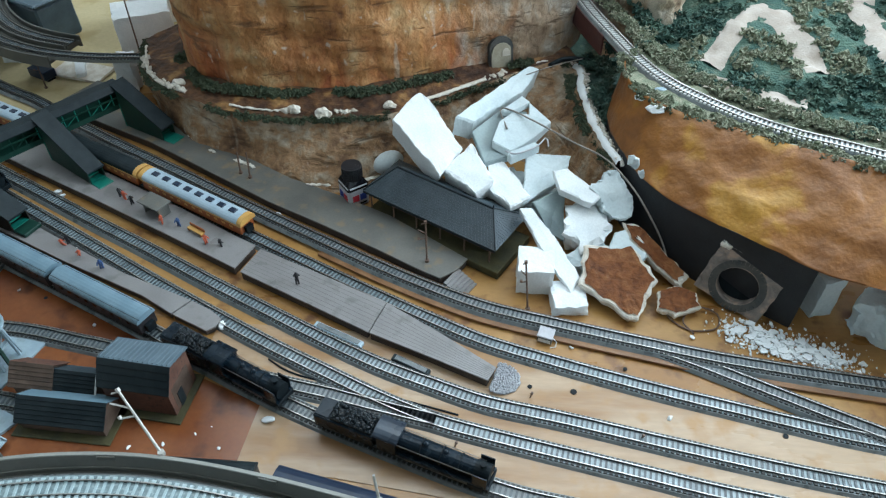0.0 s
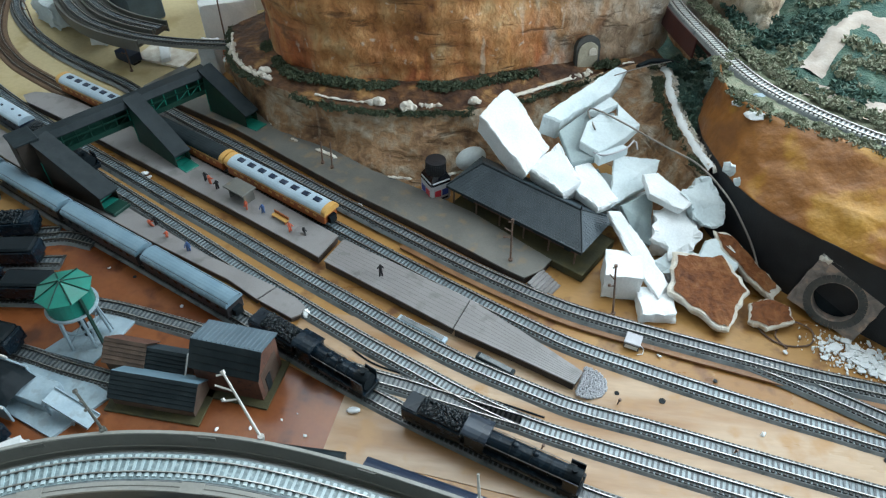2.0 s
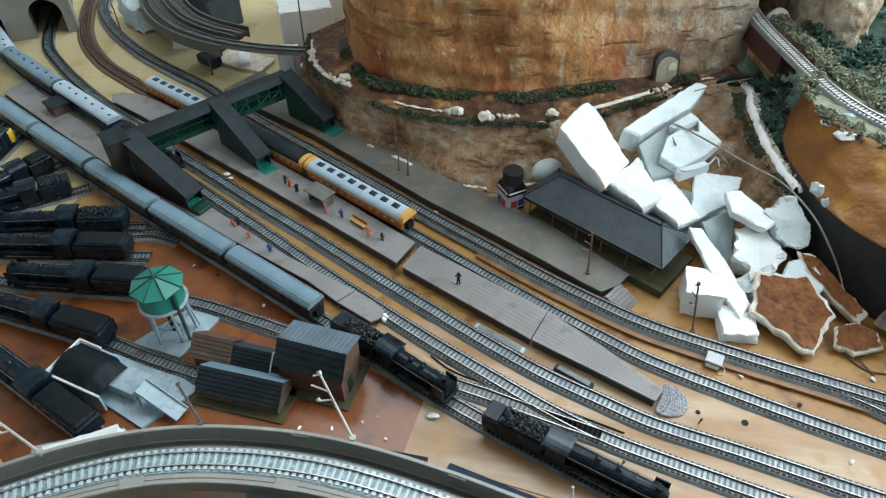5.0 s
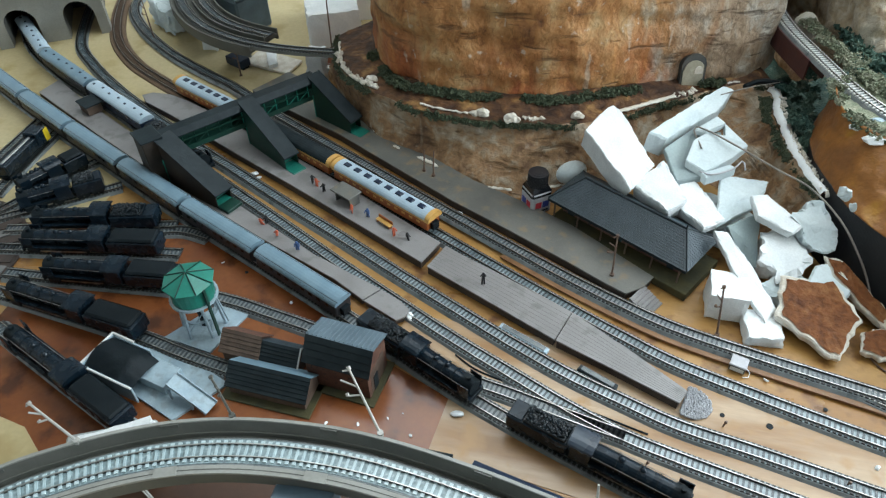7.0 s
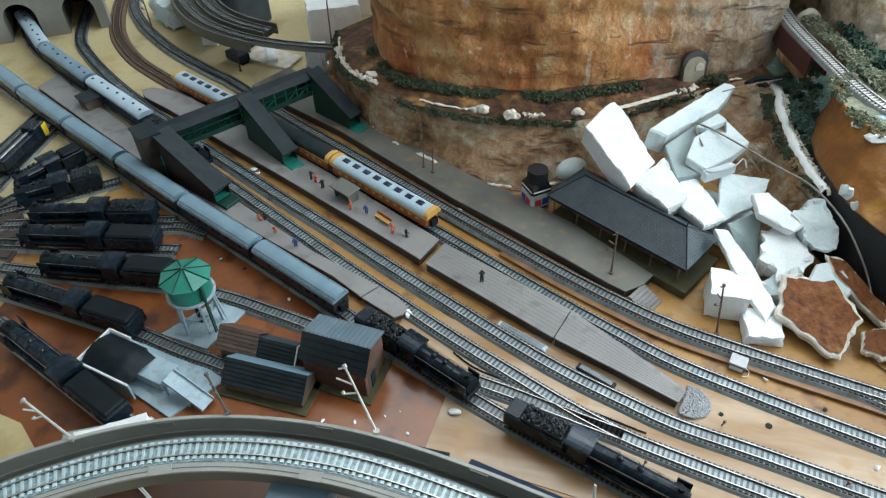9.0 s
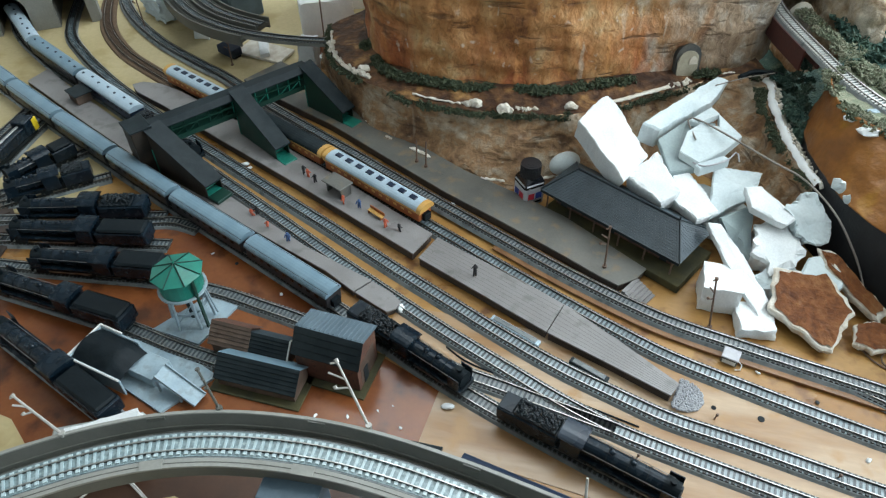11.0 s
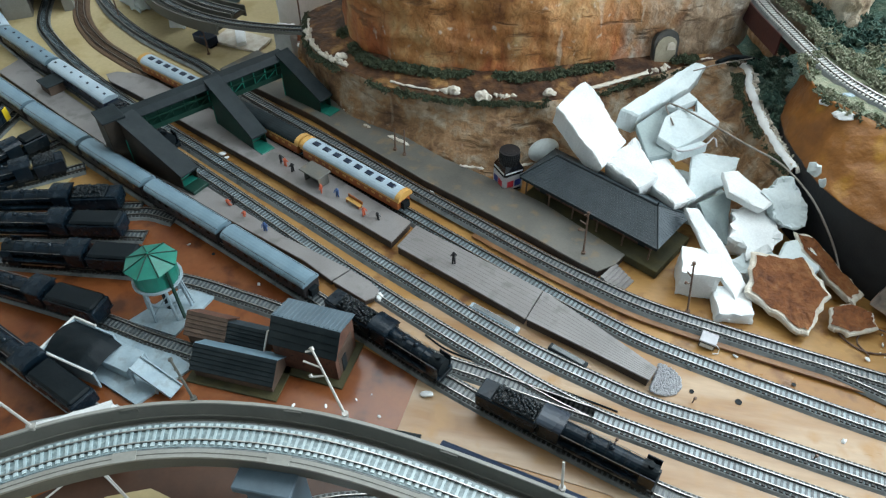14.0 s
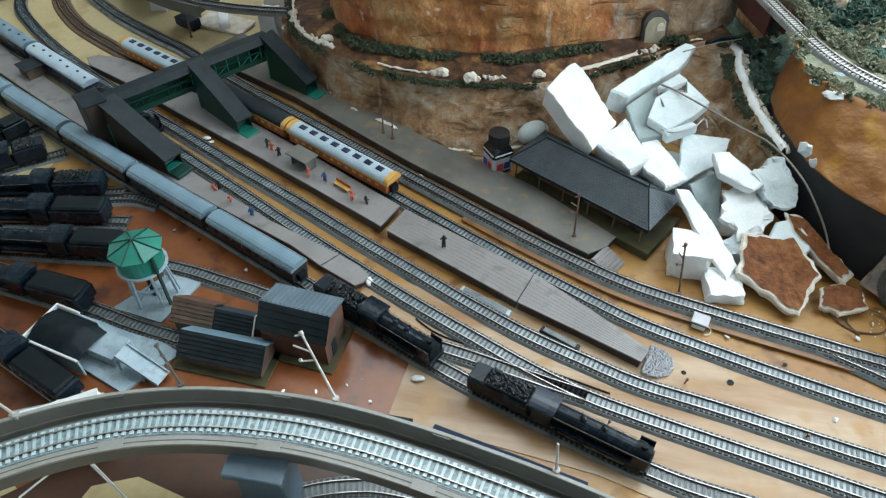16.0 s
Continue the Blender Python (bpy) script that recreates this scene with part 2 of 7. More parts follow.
def rock(name, colours, scale, stretch, rough=0.65, fine=150, crack=0.5, second=(), red=None, strata=0.0, drips=0.0, relief=0.6):
    """Painted plaster rock: four colours in streaks and blotches, with cracks and fine relief."""
    m = bpy.data.materials.new(name)
    m.use_nodes = True
    n, l = m.node_tree.nodes, m.node_tree.links
    bsdf = n["Principled BSDF"]
    bsdf.inputs["Roughness"].default_value, bsdf.inputs["Specular IOR Level"].default_value = rough, 0.3
    tc, mp = n.new("ShaderNodeTexCoord"), n.new("ShaderNodeMapping")
    mp.inputs["Scale"].default_value = stretch
    l.new(tc.outputs["Object"], mp.inputs[0])
    a, b, c, v = n.new("ShaderNodeTexNoise"), n.new("ShaderNodeTexNoise"), n.new("ShaderNodeTexNoise"), n.new("ShaderNodeTexVoronoi")
    for node, sc, det, dis in ((a, scale, 8, 0.8), (b, scale * 4.3, 8, 0.3), (c, fine, 6, 0.0)):
        node.inputs["Scale"].default_value, node.inputs["Detail"].default_value, node.inputs["Distortion"].default_value = sc, det, dis
    l.new(mp.outputs[0], a.inputs["Vector"])
    l.new(mp.outputs[0], b.inputs["Vector"])
    l.new(tc.outputs["Object"], c.inputs["Vector"])
    v.feature = "DISTANCE_TO_EDGE"
    v.inputs["Scale"].default_value = scale * 2.2
    warp = n.new("ShaderNodeMix")
    warp.data_type = "VECTOR"
    warp.inputs[0].default_value = 0.12
    l.new(mp.outputs[0], warp.inputs[4])
    l.new(b.outputs["Color"], warp.inputs[5])
    l.new(warp.outputs[1], v.inputs["Vector"])
    add = n.new("ShaderNodeMath")
    add.operation = "MULTIPLY_ADD"
    l.new(b.outputs[0], add.inputs[0])
    add.inputs[1].default_value = 0.7
    sub = n.new("ShaderNodeMath")
    sub.operation = "SUBTRACT"
    l.new(a.outputs[0], sub.inputs[0])
    sub.inputs[1].default_value = 0.35
    l.new(sub.outputs[0], add.inputs[2])
    ramp = n.new("ShaderNodeValToRGB")
    e = ramp.color_ramp.elements
    for k, (pos, col) in enumerate(colours):
        el = e[k] if k < 2 else e.new(pos)
        el.position, el.color = pos, (*col, 1)
    l.new(add.outputs[0], ramp.inputs[0])
    colour = ramp.outputs[0]
    sep = n.new("ShaderNodeSeparateXYZ")
    l.new(tc.outputs["Object"], sep.inputs[0])

    def shaped_noise(size, shape, lo, hi):
        q, w, r = n.new("ShaderNodeMapping"), n.new("ShaderNodeTexNoise"), n.new("ShaderNodeMapRange")
        q.inputs["Scale"].default_value = shape
        w.inputs["Scale"].default_value, w.inputs["Detail"].default_value, w.inputs["Distortion"].default_value = size, 7, 0.4
        l.new(tc.outputs["Object"], q.inputs[0])
        l.new(q.outputs[0], w.inputs["Vector"])
        r.inputs[1].default_value, r.inputs[2].default_value = lo, hi
        l.new(w.outputs[0], r.inputs[0])
        return r.outputs[0]

    def times(p, q):
        w = n.new("ShaderNodeMath")
        w.operation = "MULTIPLY"
        for k, s in enumerate((p, q)):
            if isinstance(s, (int, float)):
                w.inputs[k].default_value = s
            else:
                l.new(s, w.inputs[k])
        return w.outputs[0]

    def painted(fac, under, col):
        w = n.new("ShaderNodeMix")
        w.data_type = "RGBA"
        l.new(fac, w.inputs[0])
        l.new(under, w.inputs[6])
        if isinstance(col, tuple):
            w.inputs[7].default_value = (*col, 1)
        else:
            l.new(col, w.inputs[7])
        return w.outputs[2]

    if red:
        # washes of red and orange paint low on the face
        band = n.new("ShaderNodeMapRange")
        band.inputs[1].default_value, band.inputs[2].default_value = 0.19, 0.135
        l.new(sep.outputs[2], band.inputs[0])
        colour = painted(times(band.outputs[0], times(shaped_noise(9, (1.4, 1.4, 0.6), 0.44, 0.60), 0.7)), colour, red)
        colour = painted(times(band.outputs[0], times(shaped_noise(16, (2.0, 2.0, 0.35), 0.56, 0.68), 0.7)), colour, (0.62, 0.29, 0.09))
    if second:
        # greyer paint takes over towards the bridge, along a ragged line
        ramp2 = n.new("ShaderNodeValToRGB")
        for k, (pos, col) in enumerate(second):
            el = ramp2.color_ramp.elements[k] if k < 2 else ramp2.color_ramp.elements.new(pos)
            el.position, el.color = pos, (*col, 1)
        l.new(add.outputs[0], ramp2.inputs[0])
        line = n.new("ShaderNodeMath")
        line.operation = "MULTIPLY_ADD"
        l.new(a.outputs[0], line.inputs[0])
        line.inputs[1].default_value = 0.35
        l.new(sep.outputs[0], line.inputs[2])
        side = n.new("ShaderNodeMapRange")
        side.inputs[1].default_value, side.inputs[2].default_value = 0.16, 0.24
        l.new(line.outputs[0], side.inputs[0])
        colour = painted(side.outputs[0], colour, ramp2.outputs[0])
    if drips:
        colour = painted(times(shaped_noise(22, (2.0, 2.0, 0.25), 0.62, 0.70), drips * 0.8), colour, (0.56, 0.47, 0.36))
        colour = painted(times(shaped_noise(60, (1.0, 1.0, 1.0), 0.63, 0.70), drips * 0.8), colour, (0.60, 0.53, 0.44))
        colour = painted(times(shaped_noise(11, (2.4, 2.4, 0.35), 0.62, 0.72), 0.4), colour, (0.07, 0.035, 0.018))
    lines = shaped_noise(6, (2.6, 2.6, 14), 0.59, 0.67)
    if strata:
        colour = painted(times(lines, strata), colour, (0.075, 0.042, 0.022))
    cr = n.new("ShaderNodeMapRange")
    cr.inputs[2].default_value, cr.inputs[3].default_value = 0.05, 1 - crack
    l.new(v.outputs["Distance"], cr.inputs[0])
    mul = n.new("ShaderNodeMix")
    mul.data_type, mul.blend_type = "RGBA", "MULTIPLY"
    mul.inputs[0].default_value = 1
    l.new(colour, mul.inputs[6])
    l.new(cr.outputs[0], mul.inputs[7])
    fr = n.new("ShaderNodeMapRange")
    fr.inputs[1].default_value, fr.inputs[2].default_value, fr.inputs[3].default_value, fr.inputs[4].default_value = 0.3, 0.7, 0.86, 1.12
    l.new(c.outputs[0], fr.inputs[0])
    mul2 = n.new("ShaderNodeMix")
    mul2.data_type, mul2.blend_type = "RGBA", "MULTIPLY"
    mul2.inputs[0].default_value = 1
    l.new(mul.outputs[2], mul2.inputs[6])
    l.new(fr.outputs[0], mul2.inputs[7])
    l.new(mul2.outputs[2], bsdf.inputs["Base Color"])
    h = n.new("ShaderNodeMath")
    h.operation = "MULTIPLY_ADD"
    l.new(b.outputs[0], h.inputs[0])
    h.inputs[1].default_value = 2.0
    l.new(c.outputs[0], h.inputs[2])
    if strata:
        cut = n.new("ShaderNodeMath")
        cut.operation = "SUBTRACT"
        l.new(h.outputs[0], cut.inputs[0])
        l.new(times(lines, 1.6), cut.inputs[1])
        h = cut
    bp = n.new("ShaderNodeBump")
    bp.inputs["Strength"].default_value, bp.inputs["Distance"].default_value = relief, 0.004
    l.new(h.outputs[0], bp.inputs["Height"])
    l.new(bp.outputs[0], bsdf.inputs["Normal"])
    return m


M_CLIFF = rock("rust_cliff_plaster", ((0.14, (0.05, 0.022, 0.011)), (0.86, (0.56, 0.42, 0.25)), (0.30, (0.19, 0.078, 0.028)), (0.44, (0.37, 0.165, 0.056)), (0.57, (0.44, 0.225, 0.088)), (0.70, (0.46, 0.29, 0.135))), 9, (1.3, 1.3, 0.95), crack=0.30, second=((0.14, (0.065, 0.048, 0.036)), (0.80, (0.60, 0.55, 0.48)), (0.34, (0.22, 0.145, 0.095)), (0.50, (0.37, 0.265, 0.175)), (0.64, (0.44, 0.38, 0.31))), red=(0.40, 0.105, 0.038), strata=0.55, drips=0.75)
M_CLIFFG = rock("grey_brown_cliff_plaster", ((0.14, (0.050, 0.032, 0.020)), (0.80, (0.54, 0.47, 0.38)), (0.32, (0.19, 0.108, 0.060)), (0.48, (0.33, 0.195, 0.100)), (0.62, (0.38, 0.295, 0.205))), 13, (1, 1, 1.2), crack=0.28, strata=0.45, drips=0.5)
M_OUTCROP = rock("cream_grey_outcrop_plaster", ((0.16, (0.09, 0.065, 0.045)), (0.80, (0.62, 0.56, 0.46)), (0.36, (0.30, 0.21, 0.13)), (0.52, (0.45, 0.36, 0.25)), (0.64, (0.50, 0.43, 0.34))), 16, (1, 1, 1), crack=0.25, drips=0.5)
M_LEDGE = rock("brown_ledge_soil", ((0.22, (0.022, 0.012, 0.008)), (0.82, (0.36, 0.21, 0.08)), (0.42, (0.06, 0.028, 0.015)), (0.58, (0.13, 0.062, 0.026)), (0.68, (0.28, 0.15, 0.055))), 14, (1, 1, 1), crack=0.2)
M_OCHRE = rock("ochre_slope_plaster", ((0.18, (0.12, 0.045, 0.014)), (0.88, (0.50, 0.33, 0.15)), (0.38, (0.20, 0.080, 0.022)), (0.53, (0.265, 0.108, 0.024)), (0.60, (0.36, 0.175, 0.024)), (0.72, (0.40, 0.215, 0.04))), 3.6, (1, 1, 1.3), rough=0.42, crack=0.05, relief=0.28)
M_RUSTFACE = rock("rust_fragment_face", ((0.2, (0.082, 0.02448, 0.0078)), (0.85, (0.3116, 0.144, 0.05525)), (0.5, (0.1886, 0.06336, 0.0169))), 30, (1, 1, 1), crack=0.2, drips=0.15)


# ---- geometry helpers ----
def part(name, bm, material, parent=None, label="", smooth=False, kind=""):
    me = bpy.data.meshes.new(name)
    bmesh.ops.recalc_face_normals(bm, faces=bm.faces)
    bm.to_mesh(me)
    bm.free()
    for m in material if isinstance(material, (list, tuple)) else (material,):
        me.materials.append(m)
    if smooth:
        for p in me.polygons:
            p.use_smooth = True
    ob = new(name, me)
    ob.parent = parent
    return tagged(ob, label=label, kind=kind)


def thing(name, m, label, category, group="", kind=""):
    ob = new(name)
    ob.empty_display_size = 0.01
    ob.matrix_basis = m
    return tagged(ob, label, category, group, kind)


def box(bm, x0, x1, y0, y1, z0, z1, bevel=0.0, m=None, index=0):
    r = bmesh.ops.create_cube(bm, size=1)
    vs = r["verts"]
    for v in vs:
        v.co = Vector((x0 + (v.co.x + 0.5) * (x1 - x0), y0 + (v.co.y + 0.5) * (y1 - y0), z0 + (v.co.z + 0.5) * (z1 - z0)))
    fs = {f for v in vs for f in v.link_faces}
    for f in fs:
        f.material_index = index
    if bevel:
        es = {e for v in vs for e in v.link_edges}
        g = bmesh.ops.bevel(bm, geom=list(es), offset=bevel, segments=1, affect="EDGES")
        vs = list({v for f in g["faces"] for v in f.verts} | {v for v in vs if v.is_valid})
    if m is not None:
        for v in vs:
            v.co = m @ v.co
    return vs


def cyl(bm, a, b, r0, r1=None, seg=10, caps=True):
    """A tapered rod from a to b."""
    a, b = Vector(a), Vector(b)
    d = b - a
    r = bmesh.ops.create_cone(bm, cap_ends=caps, segments=seg, radius1=r0, radius2=r0 if r1 is None else r1, depth=d.length)
    m = Matrix.Translation((a + b) / 2) @ d.to_track_quat("Z", "Y").to_matrix().to_4x4()
    for v in r["verts"]:
        v.co = m @ v.co
    return r["verts"]


def one_box(*a, **k):
    bm = bmesh.new()
    box(bm, *a, **k)
    return bm


def one_cyl(*a, **k):
    bm = bmesh.new()
    cyl(bm, *a, **k)
    return bm


def prism(outline, z0, z1):
    """A slab with the given outline."""
    bm = bmesh.new()
    lo, hi = [bm.verts.new((x, y, z0)) for x, y in outline], [bm.verts.new((x, y, z1)) for x, y in outline]
    bm.faces.new(hi)
    bm.faces.new(lo[::-1])
    for i in range(len(outline)):
        j = (i + 1) % len(outline)
        bm.faces.new((lo[i], lo[j], hi[j], hi[i]))
    return bm


def spline(points, step=0.01):
    """A smooth line through the points, in even steps."""
    p = [Vector(q) if len(q) == 3 else Vector((*q, 0)) for q in points]
    p = [2 * p[0] - p[1], *p, 2 * p[-1] - p[-2]]
    fine = []
    for i in range(1, len(p) - 2):
        a, b, c, d = p[i - 1 : i + 3]
        for k in range(24):
            t = k / 24
            fine.append(0.5 * (2 * b + (c - a) * t + (2 * a - 5 * b + 4 * c - d) * t * t + (3 * b - a - 3 * c + d) * t**3))
    fine.append(p[-2])
    lengths = [0]
    for a, b in zip(fine, fine[1:]):
        lengths.append(lengths[-1] + (b - a).length)
    n = max(2, round(lengths[-1] / step))
    s = np.linspace(0, lengths[-1], n + 1)
    cols = [np.interp(s, lengths, [v[k] for v in fine]) for k in range(3)]
    return [Vector(c) for c in zip(*cols)]


def sides(line):
    """The unit vector to the left of the line at each point."""
    out = []
    for i in range(len(line)):
        d = line[min(i + 1, len(line) - 1)] - line[max(i - 1, 0)]
        out.append(Vector((-d.y, d.x, 0)).normalized())
    return out


def sweep(bm, line, profile, index=0):
    """A solid bar along the line; profile: (offset to the left, height) in order round the section."""
    rings = []
    for p, s in zip(line, sides(line)):
        rings.append([bm.verts.new(p + s * o + Vector((0, 0, h))) for o, h in profile])
    k = len(profile)
    for a, b in zip(rings, rings[1:]):
        for i in range(k):
            f = bm.faces.new((a[i], a[(i + 1) % k], b[(i + 1) % k], b[i]))
            f.material_index = index
    bm.faces.new(rings[0])
    bm.faces.new(rings[-1][::-1])


def swept(line, profile):
    bm = bmesh.new()
    sweep(bm, line, profile)
    return bm


def loft(lines, n, rows=6, rough=0.0, freq=20.0, flat_ends=True, seed=0.0, strata=0.0):
    """A skin through several lines of points, roughened by noise."""
    rs = []
    for pts in lines:
        s = spline(pts, 0.004)
        rs.append([s[round(i * (len(s) - 1) / n)] for i in range(n + 1)])
    bm = bmesh.new()
    grid = []
    for a, b in zip(rs, rs[1:]):
        for r in range(rows + (b is rs[-1])):
            grid.append([p.lerp(q, r / rows) for p, q in zip(a, b)])
    vs = []
    for j, row in enumerate(grid):
        w = rough * (0.35 if flat_ends and j in (0, len(grid) - 1) else 1)
        vs.append([bm.verts.new(p + Vector((0, strata * (noise.noise(Vector((p.x * 9, p.y * 9, p.z * 38))) + 0.6 * noise.noise(Vector((p.x * 40, p.y * 40, p.z * 5)))), 0)) + noise.noise_vector(p * freq + Vector((seed, 0, 0))) * w + noise.noise_vector(p * freq * 3.1) * w * 0.4) for p in row])
    for a, b in zip(vs, vs[1:]):
        for i in range(n):
            bm.faces.new((a[i], a[i + 1], b[i + 1], b[i]))
    return bm


def tube(points, r, step=0.006, seg=6):
    line = spline(points, step)
    bm = bmesh.new()
    rings = []
    for i, p in enumerate(line):
        d = (line[min(i + 1, len(line) - 1)] - line[max(i - 1, 0)]).normalized()
        q = d.to_track_quat("Z", "Y").to_matrix()
        rings.append([bm.verts.new(p + q @ Vector((r * math.cos(a * math.tau / seg), r * math.sin(a * math.tau / seg), 0))) for a in range(seg)])
    for a, b in zip(rings, rings[1:]):
        for i in range(seg):
            bm.faces.new((a[i], a[(i + 1) % seg], b[(i + 1) % seg], b[i]))
    bm.faces.new(rings[0])
    bm.faces.new(rings[-1])
    return bm


# ---- room ----
def wall(name, x0, x1, y0, y1, z0, z1, material=None):
    return tagged(part(name, one_box(x0, x1, y0, y1, z0, z1), material or M_ROOM), kind="structure")


wall("floor", -3, 2.6, -2.2, 3, -0.98, -0.9, M_FLOOR)
wall("ceiling", -3, 2.6, -2.2, 3, 1.9, 1.98)
wall("wall_south", -3, 2.6, -2.3, -2.2, -0.9, 1.9)
for i, (a, b, c, d) in enumerate(((-3, -0.3, -0.9, 1.9), (2.1, 2.6, -0.9, 1.9), (-0.3, 2.1, -0.9, 0.7))):
    if d > c:
        wall("wall_north", a, b, 2.8, 2.9, c, d)
wall("wall_west", -3.1, -3, -2.3, 3.1, -0.9, 1.9)
for a, b, c, d in ((-2.3, 0.0, -0.9, 1.9), (1.8, 3.1, -0.9, 1.9), (0.0, 1.8, -0.9, 0.7)):
    wall("wall_east", 2.6, 2.7, a, b, c, d)

# ---- table ----
part("ground", prism([(-1.75, -0.15), (0.95, -0.15), (0.95, 2.0), (-1.75, 2.0)], -0.018, -0.0), M_TABLE)
tagged(bpy.data.objects["ground"], "brown stained plywood table top with holes and scuffs", "table top", kind="structure")

# ---- track ----
GAUGE = 0.0125
TIES = {}


def tie_mesh(material, width, h, ends):
    """One sleeper with dark ends outside the rails and a middle greyed for glare on the table tracks, shared by all
    tracks of its kind.
    """
    key = (material.name, width, ends.name)
    if key not in TIES:
        bm = one_box(-0.0012, 0.0012, -GAUGE / 2 + 0.0008, GAUGE / 2 - 0.0008, h, h + 0.0013)
        for k in (-1, 1):
            a, b = sorted((k * (GAUGE / 2 - 0.0008), k * width / 2))
            box(bm, -0.0017, 0.0017, a, b, h, h + 0.0019, index=1)
        me = bpy.data.meshes.new("sleeper")
        bm.to_mesh(me)
        bm.free()
        me.materials.append(material)
        me.materials.append(ends)
        TIES[key] = me
    return TIES[key]


def track(label, pts, z=0.0, bed=M_BED, top=M_BED, tie=M_TIEGLARE, pitch=0.0056, bed_w=0.0285, tie_w=0.0200, ties=True, ends=M_SLEEPER, group="table tracks"):
    line = [Vector((p.x, p.y, p.z + z)) for p in spline(pts, 0.012)]
    t = thing("track", pose(0, 0, 0), label, "railway track", group)
    b, h = bed_w / 2, 0.0042
    part("roadbed", swept(line, [(-b, 0), (-b + 0.003, h), (b - 0.003, h), (b, 0)]), bed, t)
    part("ballast", swept(line, [(-b + 0.0045, h - 0.001), (-b + 0.0045, h + 0.0005), (b - 0.0045, h + 0.0005), (b - 0.0045, h - 0.001)]), top, t)
    for s in (-1, 1):
        o = s * GAUGE / 2
        part("rail", swept(line, [(o - 0.00042, h + 0.0025), (o - 0.00042, h + 0.0036), (o + 0.00042, h + 0.0036), (o + 0.00042, h + 0.0025)]), M_RAIL, t)
        part("rail_web", swept(line, [(o - 0.0004, h + 0.0004), (o - 0.0004, h + 0.0025), (o + 0.0004, h + 0.0025), (o + 0.0004, h + 0.0004)]), M_WEB, t)
    if ties:
        fine = spline([tuple(p) for p in line], pitch)
        mesh = tie_mesh(tie, tie_w, h, ends)
        far, rest = len(fine) > 300, bmesh.new()
        for p, q in zip(fine, sides(fine)):
            m = pose(p.x, p.y, p.z, 0, 0, math.degrees(math.atan2(-q.x, q.y)))
            if far and not -0.85 < p.x < 0.5:
                n = len(rest.verts)
                rest.from_mesh(mesh)
                rest.verts.ensure_lookup_table()
                for v in rest.verts[n:]:
                    v.co = m @ v.co
                continue
            ob = new("sleeper", mesh)
            ob.parent = t
            ob.matrix_basis = m
        if far:
            part("sleeper_run", rest, (tie, ends), t, kind="stuff")
        else:
            rest.free()
    return spline(pts, 0.002)


TRACK_A = [(-1.35, 0.985), (-1.166, 0.882), (-0.992, 0.788), (-0.817, 0.699), (-0.654, 0.618), (-0.507, 0.549), (-0.37, 0.484), (-0.277, 0.438), (-0.173, 0.388), (-0.05, 0.34), (0.043, 0.308), (0.128, 0.29), (0.35, 0.262), (0.6, 0.24)]
TRACK_B = [(-0.30, 0.448), (-0.245, 0.43), (-0.189, 0.417), (-0.142, 0.408), (-0.103, 0.399), (-0.058, 0.389), (-0.016, 0.380)]
TRACK_C = [(-1.40, 1.25), (-1.25, 1.065), (-1.11, 0.961), (-1.011, 0.905), (-0.926, 0.863), (-0.842, 0.815), (-0.735, 0.755), (-0.627, 0.695), (-0.505, 0.627), (-0.399, 0.567), (-0.305, 0.516), (-0.221, 0.472), (-0.146, 0.436), (-0.078, 0.404), (-0.016, 0.380), (0.042, 0.365), (0.123, 0.347), (0.207, 0.329), (0.288, 0.312), (0.45, 0.285), (0.7, 0.25)]
TRACK_D = [(-1.25, 1.32), (-1.206, 1.21), (-1.136, 1.075), (-1.064, 1.004), (-0.971, 0.934), (-0.876, 0.873), (-0.77, 0.81), (-0.651, 0.745), (-0.526, 0.677), (-0.417, 0.62), (-0.319, 0.567), (-0.232, 0.522), (-0.154, 0.482), (-0.083, 0.449), (-0.018, 0.425), (0.042, 0.405), (0.125, 0.389), (0.242, 0.364), (0.351, 0.342), (0.44, 0.327), (0.7, 0.285)]
TRACK_E = [(-1.19, 1.40), (-1.163, 1.278), (-1.082, 1.124), (-0.992, 1.03), (-0.897, 0.97), (-0.755, 0.897), (-0.63, 0.838), (-0.509, 0.774), (-0.419, 0.728), (-0.335, 0.682), (-0.258, 0.64), (-0.172, 0.594), (-0.093, 0.553), (-0.022, 0.518), (0.043, 0.489), (0.13, 0.462), (0.193, 0.444), (0.253, 0.428), (0.312, 0.414), (0.369, 0.4), (0.461, 0.381), (0.7, 0.345)]
TRACK_F = [(-1.13, 1.38), (-1.118, 1.257), (-1.043, 1.158), (-0.926, 1.066), (-0.806, 0.999), (-0.745, 0.969), (-0.641, 0.903), (-0.533, 0.84), (-0.438, 0.788), (-0.35, 0.738), (-0.271, 0.694), (-0.18, 0.645), (-0.099, 0.602), (-0.025, 0.567), (0.043, 0.540), (0.134, 0.517), (0.232, 0.495), (0.324, 0.476), (0.489, 0.452), (0.75, 0.42)]
LINE_A = track("grey plastic-bed track under the parked grey coaches", TRACK_A)
LINE_B = track("grey turnout branch joining the platform track", TRACK_B)
LINE_C = track("grey plastic-bed track beside the low platform", TRACK_C, top=M_BALLAST)
LINE_D = track("grey plastic-bed track with pale ballast beside island platform", TRACK_D, top=M_BALLAST)
track("dark brown track bed curving over the cream board", TRACK_E[:6], bed=M_BROWNBED, top=M_BROWNBED, tie=M_BROWNTIE, ends=M_BROWNTIE, bed_w=0.036)
track("grey plastic-bed track north of the island platform", TRACK_E[5:], top=M_BALLAST)
LINE_E = spline(TRACK_E, 0.002)
